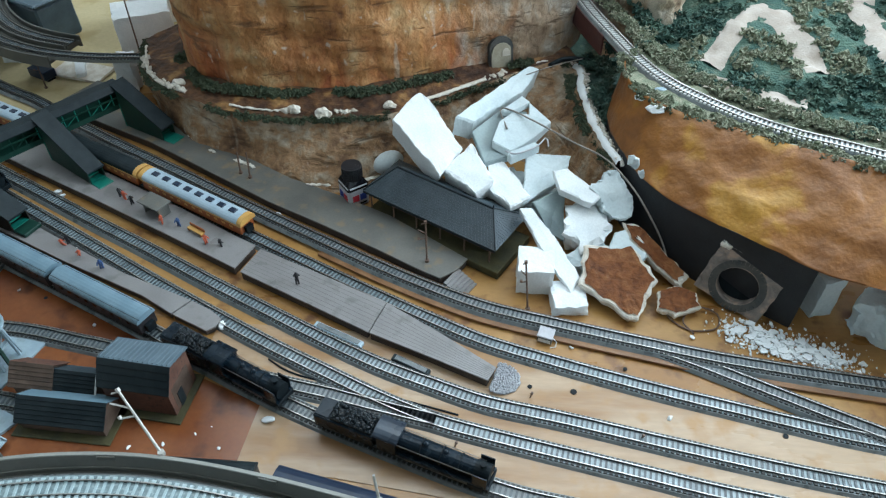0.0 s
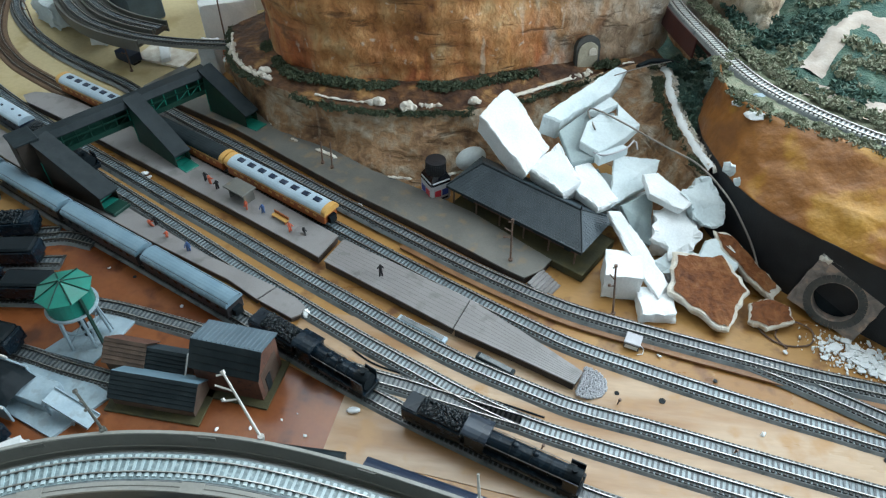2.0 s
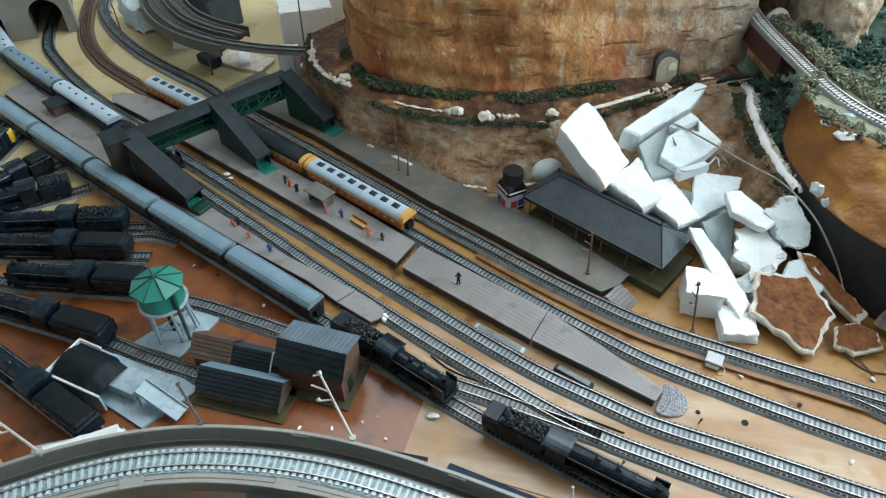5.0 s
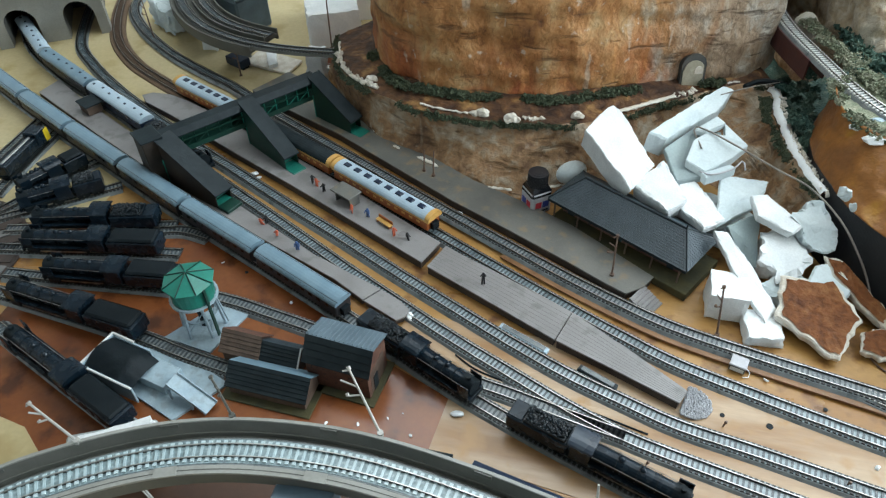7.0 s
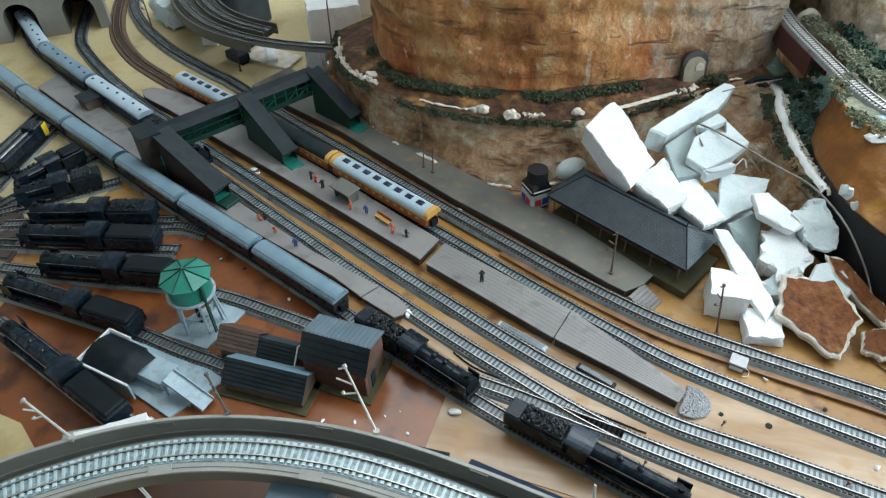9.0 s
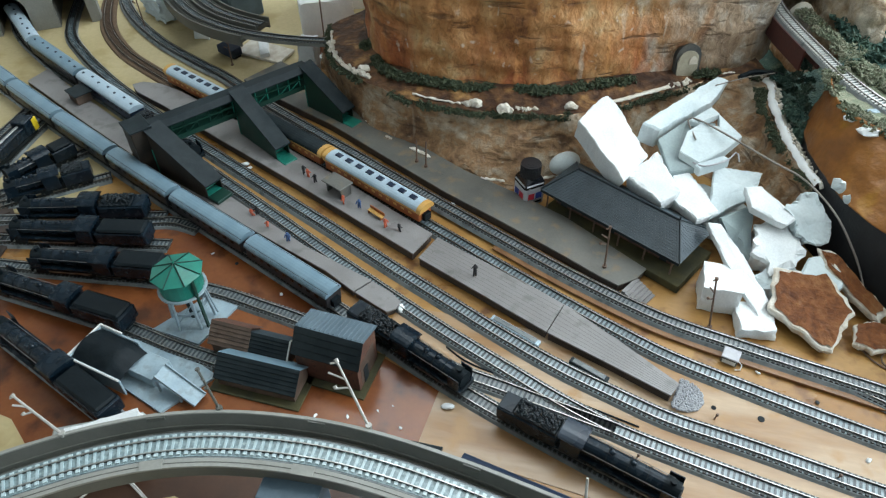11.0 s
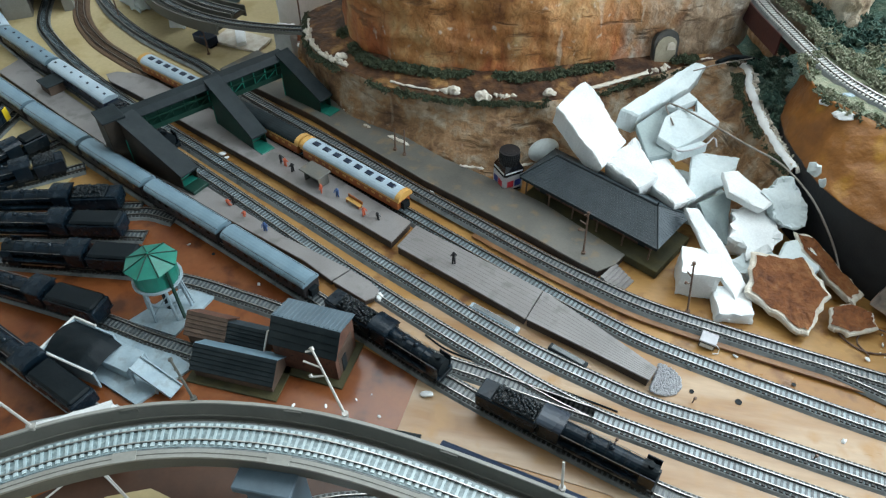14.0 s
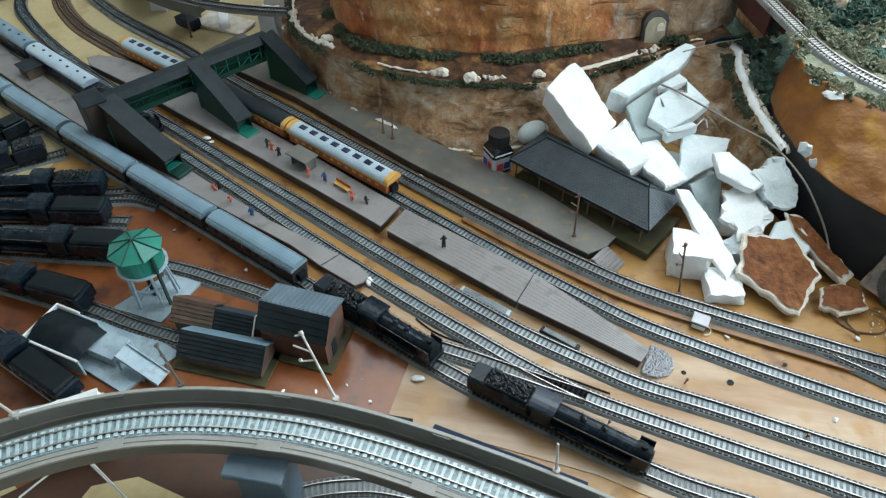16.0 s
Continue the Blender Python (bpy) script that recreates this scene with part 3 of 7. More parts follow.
LINE_F = track("grey track on a wooden edge before the station", TRACK_F, z=0.0042)
track("grey turnout branch curving down to the platform track", [(0.232, 0.495), (0.28, 0.475), (0.321, 0.456), (0.376, 0.43), (0.43, 0.405), (0.49, 0.378)], z=0.0015)

pk = [Vector((p.x, p.y, 0)) for p in spline(TRACK_F[11:], 0.012)]
tagged(part("trim", swept(pk, [(-0.021, 0.0013), (-0.021, 0.0044), (0.016, 0.0044), (0.016, 0.0013)]), mat("dark_stained_strip", (0.16, 0.075, 0.03), (0.24, 0.12, 0.05), rough=0.4, scale=30, fine=300)), "dark stained wooden strip under the station track", "strip", kind="structure")

# ---- viaduct ----
VIA = [(-0.66, 0.0), (-0.60, 0.085), (-0.546, 0.14), (-0.508, 0.168), (-0.467, 0.1925), (-0.422, 0.2125), (-0.3735, 0.226), (-0.3225, 0.2335), (-0.270, 0.236), (-0.219, 0.233), (-0.167, 0.226), (-0.12, 0.2175), (-0.04, 0.200), (0.06, 0.172), (0.2, 0.13), (0.35, 0.08)]
via = thing("viaduct", pose(0, 0, 0), "curved grey plastic viaduct deck with raised parapets", "viaduct")
vl = [Vector((p.x, p.y, 0.1)) for p in spline(VIA, 0.01)]
# walls painted darker and rims paler, as light falls on the same plastic
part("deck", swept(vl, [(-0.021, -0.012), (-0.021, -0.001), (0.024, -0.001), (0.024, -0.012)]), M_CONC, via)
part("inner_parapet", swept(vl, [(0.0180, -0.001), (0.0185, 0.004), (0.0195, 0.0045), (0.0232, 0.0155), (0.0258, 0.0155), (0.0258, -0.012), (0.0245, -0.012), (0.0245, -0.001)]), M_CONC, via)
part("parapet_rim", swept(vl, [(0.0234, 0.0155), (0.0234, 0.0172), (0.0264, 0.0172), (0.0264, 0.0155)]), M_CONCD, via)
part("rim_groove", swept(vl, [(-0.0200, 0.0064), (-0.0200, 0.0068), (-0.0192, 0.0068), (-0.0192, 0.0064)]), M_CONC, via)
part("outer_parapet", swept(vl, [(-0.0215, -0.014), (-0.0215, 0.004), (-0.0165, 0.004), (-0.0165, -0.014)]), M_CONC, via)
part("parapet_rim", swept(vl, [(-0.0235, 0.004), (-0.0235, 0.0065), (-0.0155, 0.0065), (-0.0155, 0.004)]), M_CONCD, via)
for k in range(4, len(vl) - 2, 14):
    p, s = vl[k], sides(vl)[k]
    part("wall_joint", one_box(-0.008, 0.008, 0.0216, 0.0262, 0.0010, 0.0163, m=pose(p.x, p.y, p.z, 0, 0, math.degrees(math.atan2(-s.x, s.y)))), M_CONC, via)
    part("joint_plate", one_box(-0.010, 0.010, -0.0245, -0.0150, 0.0065, 0.0075, m=pose(p.x, p.y, p.z, 0, 0, math.degrees(math.atan2(-s.x, s.y)))), M_CONCD, via)
track("viaduct track with speckled ballast, sleepers pale with painted glare and steel rails", VIA, z=0.0985, top=M_BALLASTD, tie=M_VIAGLARE, ends=M_VIAGLARE, pitch=0.0067, tie_w=0.0205, bed_w=0.033, group="")

# ---- cliffs ----
UP_FOOT = [(-0.43, 1.5, 0.09), (-0.475, 1.15, 0.09), (-0.47, 0.99, 0.09), (-0.411, 0.915, 0.09), (-0.332, 0.893, 0.09), (-0.225, 0.896, 0.09), (-0.139, 0.91, 0.09), (-0.056, 0.95, 0.09), (0.03, 0.985, 0.09), (0.10, 1.01, 0.09), (0.17, 1.06, 0.09), (0.2, 1.2, 0.09), (0.2, 1.6, 0.09)]
for foot, material, label, n in ((UP_FOOT[:8], M_CLIFF, "tall rust-orange carved plaster cliff", 150), (UP_FOOT[7:], M_CLIFF, "tall grey-brown plaster cliff beside the bridge", 80)):
    ob = part("cliff", loft([foot, [(x, y + 0.02, 0.35) for x, y, z in foot], [(x, y + 0.03, 0.7) for x, y, z in foot]], n, 90, 0.011, 11, strata=0.006), material, smooth=True)
    tagged(ob, label, "cliff", "cliff faces")
LEDGE = [(-0.56, 1.05, 0.085), (-0.517, 0.94, 0.085), (-0.463, 0.891, 0.085), (-0.376, 0.848, 0.085), (-0.3, 0.831, 0.085), (-0.211, 0.832, 0.085), (-0.132, 0.843, 0.085), (-0.068, 0.871, 0.085), (0.014, 0.93, 0.085), (0.075, 0.975, 0.088), (0.135, 1.005, 0.09), (0.172, 0.985, 0.09), (0.171, 0.92, 0.09), (0.178, 0.85, 0.09), (0.190, 0.79, 0.09), (0.207, 0.738, 0.088)]
FOOT = [(-0.60, 1.06, 0), (-0.535, 0.98, 0), (-0.476, 0.904, 0), (-0.396, 0.836, 0), (-0.333, 0.806, 0), (-0.26, 0.767, 0), (-0.18, 0.765, 0), (-0.10, 0.80, 0), (-0.03, 0.83, 0), (0.05, 0.86, 0), (0.11, 0.84, 0), (0.14, 0.78, 0), (0.19, 0.70, 0)]
part("lower_cliff", loft([FOOT, LEDGE], 220, 30, 0.009, 15, strata=0.003), M_CLIFFG, smooth=True)
tagged(bpy.data.objects["lower_cliff"], "grey-brown plaster rock face below the ledge", "cliff")
INNER = [(-0.47, 1.15, 0.1), (-0.465, 0.99, 0.1), (-0.40, 0.925, 0.1), (-0.33, 0.905, 0.1), (-0.225, 0.91, 0.1), (-0.139, 0.92, 0.1), (-0.056, 0.96, 0.1), (0.03, 1.0, 0.1), (0.09, 1.03, 0.1), (0.15, 1.06, 0.1), (0.184, 1.0, 0.09), (0.182, 0.93, 0.09), (0.187, 0.86, 0.09), (0.198, 0.80, 0.09), (0.213, 0.745, 0.088)]
part("ledge", loft([LEDGE, INNER], 160, 6, 0.004, 25), M_LEDGE, smooth=True)
tagged(bpy.data.objects["ledge"], "narrow plaster ledge round the foot of the cliff", "ledge")

# black curved wall, ochre slope and hillside
WALL = [(0.262, 0.96, 0), (0.228, 0.915, 0), (0.210, 0.875, 0), (0.205, 0.83, 0), (0.206, 0.79, 0), (0.215, 0.75, 0), (0.230, 0.706, 0), (0.258, 0.660, 0), (0.30, 0.620, 0), (0.33, 0.595, 0), (0.408, 0.538, 0)]
bw = spline(WALL, 0.01)
part("retaining_wall", swept(bw, [(0, 0), (0, 0.101), (0.006, 0.101), (0.006, 0)]), M_BLACKWALL)
tagged(bpy.data.objects["retaining_wall"], "black brick-textured curved retaining wall", "wall")
W_TOP = [(x, y, 0.1) for x, y, z in WALL] + [(0.471, 0.512, 0.1), (0.6, 0.45, 0.1), (0.9, 0.38, 0.1)]
RIM = [(0.275, 0.97, 0.16), (0.245, 0.918, 0.162), (0.224, 0.886, 0.164), (0.220, 0.850, 0.165), (0.234, 0.800, 0.165), (0.276, 0.757, 0.165), (0.338, 0.722, 0.165), (0.399, 0.690, 0.165), (0.495, 0.646, 0.165), (0.65, 0.60, 0.165), (0.9, 0.55, 0.165)]
part("ochre_slope", loft([W_TOP, [(x * 0.62 + u * 0.38, y * 0.62 + v * 0.38 - 0.006, 0.128) for (x, y, z), (u, v, w) in zip([W_TOP[i] for i in (0, 1, 2, 3, 4, 6, 8, 10, 11, 12, 13)], RIM)], RIM], 170, 22, 0.007, 15), M_OCHRE, smooth=True)
tagged(bpy.data.objects["ochre_slope"], "ochre and rust painted plaster slope", "slope")
BR = [(0.17, 1.15), (0.186, 1.057), (0.216, 0.962), (0.249, 0.872), (0.285, 0.813), (0.346, 0.754), (0.404, 0.714), (0.464, 0.688), (0.53, 0.66), (0.7, 0.61), (0.95, 0.56)]
BACK = [(0.285, 0.985, 0.162), (0.262, 0.935, 0.162)] + [(x + 0.02, y + 0.035, 0.162) for x, y in BR[3:]]
part("shelf", loft([RIM, BACK], 100, 8, 0.004, 30), M_BUSHL, smooth=True)
tagged(bpy.data.objects["shelf"], "scatter-covered shelf that carries the upper track", "embankment")
part("hillside", loft([BACK, [(0.24, 1.35, 0.16), (0.4, 1.12, 0.2), (0.6, 1.0, 0.2), (0.95, 0.85, 0.2)], [(0.25, 1.9, 0.5), (0.5, 1.7, 0.5), (0.8, 1.5, 0.5), (1.1, 1.2, 0.5)]], 100, 30, 0.012, 14), M_HILL, smooth=True)
tagged(bpy.data.objects["hillside"], "dark green scatter-covered hillside with pale paths", "hillside")
track("silver upper track on a bridge round the ochre slope", BR, z=0.162, tie=M_WHITE, ends=M_WHITE, pitch=0.006, group="")


# ---- vehicles ----
def at(line, x):
    """The nearest station of the line to a given x, in points."""
    return min(range(len(line)), key=lambda i: abs(line[i].x - x))


def seat(line, i, length, z):
    """A pose on the line for a vehicle whose front end is at point i; local x points to the front."""
    j = max(0, i - round(length / 0.002))
    a, b = line[j], line[i]
    c, d = (a + b) / 2, b - a
    return Matrix.Translation((c.x, c.y, z)) @ pose(0, 0, 0, 0, 0, math.degrees(math.atan2(d.y, d.x))), j


RAILTOP = 0.0078


def coach(m, length, roof, side, label, group, band=None, w=0.026, h=0.033):
    c = thing("coach", m, label, "railway coach", group)
    x, y = length / 2 - 0.0052, w / 2
    part("body", one_box(-x, x, -y, y, 0.006, h - 0.008, bevel=0.001), side, c)
    bm = bmesh.new()
    line = [Vector((-x - 0.0005, 0, 0)), Vector((0, 0, 0)), Vector((x + 0.0005, 0, 0))]
    prof = [(-y - 0.0008, h - 0.009)] + [(-math.cos(a * math.pi / 10) * (y + 0.0008), h - 0.0075 + math.sin(a * math.pi / 10) * 0.0075) for a in range(11)] + [(y + 0.0008, h - 0.009)]
    sweep(bm, line, prof)
    part("roof", bm, roof, c)
    part("underframe", one_box(-x + 0.004, x - 0.004, -y + 0.004, y - 0.004, 0.003, 0.006), M_BLACKM, c)
    part("coupler", one_box(-length / 2 - 0.0005, length / 2 + 0.0005, -0.006, 0.006, 0.006, 0.017), M_BLACKM, c)
    for s in (-1, 1):
        part("bogie", one_box(s * x * 0.7 - 0.012, s * x * 0.7 + 0.012, -y + 0.003, y - 0.003, 0, 0.005, bevel=0.001), M_BLACKM, c)
    return c



# ---- table surfaces ----
def sheet(name, outline, z, material, label):
    return tagged(part(name, prism(outline, z - 0.003, z), material), label, "board", kind="structure")


sheet("board", [(-0.21, 0.391), (-0.217, 0.322), (-0.23, 0.16), (-0.80, 0.16), (-0.80, 0.60), (-0.66, 0.61), (-0.50, 0.535), (-0.37, 0.47), (-0.29, 0.424)], 0.0008, M_RED, "red-brown varnished board under the sheds")
sheet("board", [(-0.21, 0.391), (-0.217, 0.322), (-0.222, 0.26), (-0.12, 0.31), (0.0, 0.295), (0.1, 0.268), (0.6, 0.2), (0.8, 0.26), (0.8, 0.36), (0.45, 0.385), (0.35, 0.405), (0.25, 0.43), (0.10, 0.475), (0.0, 0.515), (-0.12, 0.50), (-0.29, 0.505), (-0.29, 0.43)], 0.0010, M_PLY, "pale bare plywood patch of the table")
sheet("board", [(-1.7, 0.6), (-0.88, 0.56), (-0.80, 0.613), (-0.792, 0.686), (-0.60, 1.0), (-0.52, 1.35), (-0.6, 1.9), (-1.7, 1.9)], 0.0012, M_CREAM, "cream-painted board under the curved tracks")
sheet("board", [(-1.2, 0.0), (-0.56, 0.0), (-0.55, 0.18), (-0.66, 0.255), (-0.75, 0.27), (-1.2, 0.3)], 0.0014, M_CREAM, "cream-painted board corner beside the viaduct")
# added sheet, no real board: its dark colour paints the shade down here
sheet("board", [(-0.56, 0.0), (-0.56, 0.17), (-0.50, 0.225), (-0.40, 0.272), (-0.25, 0.285), (-0.10, 0.268), (0.2, 0.18), (0.2, 0.0)], 0.0018, M_VIASHADE, "dark brown sheet added for the shade below the viaduct")
sheet("board", [(-0.52, 0.02), (-0.480, 0.195), (-0.440, 0.212), (-0.385, 0.200), (-0.34, 0.10), (-0.34, 0.02)], 0.0024, M_CREAM, "cream-painted board end below the viaduct")
# holes are not cut: black discs paint the shade inside them
for i, (x, y, r) in enumerate(((-0.111, 0.456, 0.0048), (0.138, 0.428, 0.0062), (0.089, 0.432, 0.0045), (0.20, 0.463, 0.004), (0.36, 0.385, 0.005), (-0.52, 0.53, 0.004), (-0.44, 0.505, 0.0035), (0.15, 0.53, 0.005), (-0.03, 0.535, 0.004))):
    h = part("hole", one_cyl((x, y, 0.0012), (x, y, 0.0018), r * 0.6, seg=14), M_BLACKM)
    tagged(h, "drilled hole in the plywood table, its shade a flat black disc", "hole", "drilled holes", kind="structure")

M_GROOVE = mat("board_groove", (0.13, 0.125, 0.12), (0.16, 0.155, 0.15), rough=0.5)

# ---- platforms ----
def platform(name_label, sections, z, top, lip=0.0015):
    t = thing("platform", pose(0, 0, 0), name_label, "platform", "platforms")
    for outline in sections:
        c = sum((Vector(p) for p in outline), Vector((0, 0))) / len(outline)
        inner = [tuple(Vector(p) + (c - Vector(p)).normalized() * lip) for p in outline]
        part("base", prism(inner, 0.0003, z - 0.0022), M_PLATD, t, "dark brown platform edge")
        part("surface", prism(outline, z - 0.0022, z), top, t)
    return t


platform("low grey platform beside the parked coaches", [
    [(-1.08, 0.925), (-1.001, 0.876), (-0.845, 0.79), (-0.609, 0.663), (-0.44, 0.574), (-0.331, 0.530), (-0.348, 0.507), (-0.394, 0.534), (-0.52, 0.588), (-0.70, 0.672), (-0.90, 0.775), (-1.09, 0.878)],
    [(-0.329, 0.529), (-0.300, 0.515), (-0.285, 0.503), (-0.288, 0.490), (-0.297, 0.483), (-0.333, 0.500), (-0.346, 0.506)]], 0.010, M_PLAT)
p2 = platform("long grey island platform with boarded top and tapered end", [
    [(-0.80, 0.848), (-0.664, 0.777), (-0.54, 0.715), (-0.429, 0.658), (-0.33, 0.606), (-0.290, 0.585), (-0.274, 0.628), (-0.314, 0.650), (-0.41, 0.704), (-0.522, 0.764), (-0.64, 0.823), (-0.79, 0.895), (-0.84, 0.912), (-0.875, 0.912), (-0.89, 0.900), (-0.87, 0.880)],
    [(-0.281, 0.579), (-0.183, 0.530), (-0.102, 0.4895), (-0.086, 0.5375), (-0.17, 0.578), (-0.265, 0.622)],
    [(-0.1008, 0.489), (-0.027, 0.458), (0.041, 0.429), (0.050, 0.447), (-0.016, 0.493), (-0.0848, 0.537)]], 0.014, M_PLAT)
for y0 in (0.12, 0.24, 0.36, 0.48, 0.60, 0.72, 0.84):
    a, b = Vector((-0.281, 0.579)).lerp(Vector((-0.265, 0.622)), y0), Vector((-0.102, 0.4895)).lerp(Vector((-0.086, 0.5375)), y0)
    part("board_joint", swept([Vector((a.x, a.y, 0)), Vector(((a.x + b.x) / 2, (a.y + b.y) / 2 + 0.001, 0)), Vector((b.x, b.y, 0))], [(-0.0003, 0.0136), (-0.0003, 0.01406), (0.0003, 0.01406), (0.0003, 0.0136)]), M_GROOVE, p2)
    a, b = Vector((-0.1008, 0.489)).lerp(Vector((-0.0848, 0.537)), y0), Vector((0.040, 0.430)).lerp(Vector((0.049, 0.446)), y0)
    part("board_joint", swept([Vector((a.x, a.y, 0)), Vector(((a.x + b.x) / 2, (a.y + b.y) / 2, 0)), Vector((b.x, b.y, 0))], [(-0.0003, 0.0136), (-0.0003, 0.01406), (0.0003, 0.01406), (0.0003, 0.0136)]), M_GROOVE, p2)
p3 = platform("olive-grey station platform along the cliff", [
    [(-0.70, 0.955), (-0.649, 0.925), (-0.5, 0.853), (-0.38, 0.781), (-0.276, 0.719), (-0.185, 0.672), (-0.102, 0.627), (-0.045, 0.594), (-0.022, 0.583), (0.000, 0.600), (0.012, 0.62), (-0.10, 0.70), (-0.168, 0.735), (-0.258, 0.775), (-0.332, 0.82), (-0.471, 0.905), (-0.58, 0.99), (-0.66, 1.03)]], 0.014, M_PLAT3)
# ramp with steps at the station platform's end
ramp = thing("platform_ramp", pose(-0.012, 0.592, 0, 0, 0, -33), "grey ramp with steps at the platform end", "ramp")
for i in range(6):
    part("step", one_box(0.004 + i * 0.005, 0.0092 + i * 0.005, -0.016, 0.016, 0.0003, 0.0125 - i * 0.002), M_PLAT, ramp)
# cobbled slope at the island platform's tip
cob = thing("cobbled_ramp", pose(0, 0, 0), "round grey cobbled slope at the platform tip", "ramp")
part("slope", prism([(0.044, 0.428), (0.060, 0.419), (0.072, 0.424), (0.079, 0.436), (0.074, 0.450), (0.056, 0.461), (0.050, 0.450)], 0.0012, 0.0035), M_COBBLE, cob)
bm = bmesh.new()
for i in range(700):
    x, y = random.uniform(0.044, 0.08), random.uniform(0.418, 0.462)
    if (x - 0.054) ** 2 / 0.024**2 + (y - 0.440) ** 2 / 0.021**2 < 1 and x > 0.045 + 0.3 * (y - 0.43):
        h = 0.0036 + 0.0022 * max(0, 1 - (x - 0.045) / 0.03)
        bmesh.ops.create_icosphere(bm, subdivisions=1, radius=0.0016, matrix=pose(x, y, h - 0.0008))
part("cobbles", bm, M_COBBLE, cob, kind="stuff")


# ---- vehicles on the tracks ----
def steam_loco(m, label, tender=0.072, engine=0.105, w=0.026, group="steam locomotives", shine=M_BLACK, coal=True, roof=None):
    """Local x points to the smokebox; the tender trails behind at -x."""
    t = thing("steam_locomotive", m, label, "steam locomotive", group)
    x0 = -(tender + engine) / 2
    x1, x2, y = x0 + tender, x0 + tender + engine, w / 2
    part("tender_body", one_box(x0 + 0.001, x1 - 0.004, -y, y, 0.007, 0.026, bevel=0.0012), shine, t)
    part("tender_deck", one_box(x0 + 0.002, x0 + tender * 0.25, -y + 0.002, y - 0.002, 0.026, 0.0275, bevel=0.0005), shine, t)
    if coal:
        bm = bmesh.new()
        rnd = random.Random(round(m.translation.x * 1000))
        for i in range(150):
            u, v = rnd.uniform(x0 + tender * 0.28, x1 - 0.008), rnd.uniform(-y + 0.003, y - 0.003)
            h = 0.027 + 0.006 * (1 - (v / y) ** 2)
            bmesh.ops.create_icosphere(bm, subdivisions=1, radius=rnd.uniform(0.0011, 0.0022), matrix=pose(u, v, h, rnd.uniform(0, 90), rnd.uniform(0, 90)))
        box(bm, x0 + tender * 0.26, x1 - 0.006, -y + 0.002, y - 0.002, 0.0255, 0.0295, bevel=0.001)
        part("coal_load", bm, M_COAL, t, "lumps of shiny coal", kind="stuff")
    else:
        part("tender_cover", one_box(x0 + 0.003, x1 - 0.007, -y + 0.001, y - 0.001, 0.026, 0.031, bevel=0.003), M_BLACKM, t)
    # engine
    part("cab", one_box(x1, x1 + 0.022, -y, y, 0.008, 0.031, bevel=0.0008), shine, t)
    bm = bmesh.new()
    prof = [(-y - 0.001, 0.031)] + [(-math.cos(a * math.pi / 8) * (y + 0.001), 0.031 + math.sin(a * math.pi / 8) * 0.005) for a in range(9)] + [(y + 0.001, 0.031)]
    sweep(bm, [Vector((x1 - 0.003, 0, 0)), Vector((x1 + 0.01, 0, 0)), Vector((x1 + 0.024, 0, 0))], prof)
    part("cab_roof", bm, roof or shine, t)
    part("boiler", one_cyl((x1 + 0.02, 0, 0.0215), (x2 - 0.016, 0, 0.0215), 0.0098, 0.0092, seg=20), shine, t, smooth=False)
    part("smokebox", one_cyl((x2 - 0.018, 0, 0.0215), (x2 - 0.002, 0, 0.0215), 0.0098, seg=20), M_BLACKM, t)
    for f in (0.3, 0.55, 0.78):
        cx = x1 + 0.02 + f * (engine - 0.035)
        part("boiler_band", one_cyl((cx, 0, 0.0215), (cx + 0.0012, 0, 0.0215), 0.0101, seg=20), M_BLACKM, t)
    part("chimney", one_cyl((x2 - 0.010, 0, 0.029), (x2 - 0.010, 0, 0.036), 0.0028, 0.0033, seg=12), M_BLACKM, t)
    for f, r in ((0.35, 0.0038), (0.6, 0.0034)):
        cx = x1 + 0.02 + f * (engine - 0.035)
        bm = bmesh.new()
        bmesh.ops.create_uvsphere(bm, u_segments=12, v_segments=8, radius=r, matrix=pose(cx, 0, 0.031))
        part("dome", bm, shine, t)
    for s in (-1, 1):
        part("running_board", one_box(x1 + 0.02, x2, s * y - 0.0045 if s > 0 else s * y, s * y if s > 0 else s * y + 0.0045, 0.0125, 0.0137), shine, t)
        part("smoke_deflector", one_box(x2 - 0.017, x2 - 0.002, s * (y - 0.0008) - 0.0005, s * (y - 0.0008) + 0.0005, 0.0137, 0.030), shine, t)
        part("cylinder_block", one_box(x2 - 0.022, x2 - 0.006, s * y * 0.8 - 0.003, s * y * 0.8 + 0.003, 0.003, 0.0115, bevel=0.001), M_BLACKM, t)
        part("handrail", one_cyl((x1 + 0.022, s * 0.0101, 0.0255), (x2 - 0.01, s * 0.0099, 0.0255), 0.0004, seg=6), M_STEEL, t)
        part("connecting_rod", one_box(x1 + 0.03, x2 - 0.02, s * y * 0.82 - 0.0006, s * y * 0.82 + 0.0006, 0.0045, 0.0062), M_STEEL, t)
        for f in (0.28, 0.45, 0.62):
            cx = x1 + f * engine
            part("driving_wheel", one_cyl((cx, s * y * 0.62, 0.0058), (cx, s * y * 0.74, 0.0058), 0.0068, seg=16), M_BLACKM, t)
        for f in (0.18, 0.36, 0.62, 0.82):
            cx = x0 + f * tender
            part("tender_wheel", one_cyl((cx, s * y * 0.6, 0.004), (cx, s * y * 0.74, 0.004), 0.0045, seg=12), M_BLACKM, t)
    part("buffer_beam", one_box(x2 - 0.002, x2 + 0.0005, -y, y, 0.006, 0.012, bevel=0.0005), M_BLACKM, t)
    part("frame", one_box(x0 + 0.002, x2 - 0.003, -y * 0.55, y * 0.55, 0.003, 0.012), M_BLACKM, t)
    return t


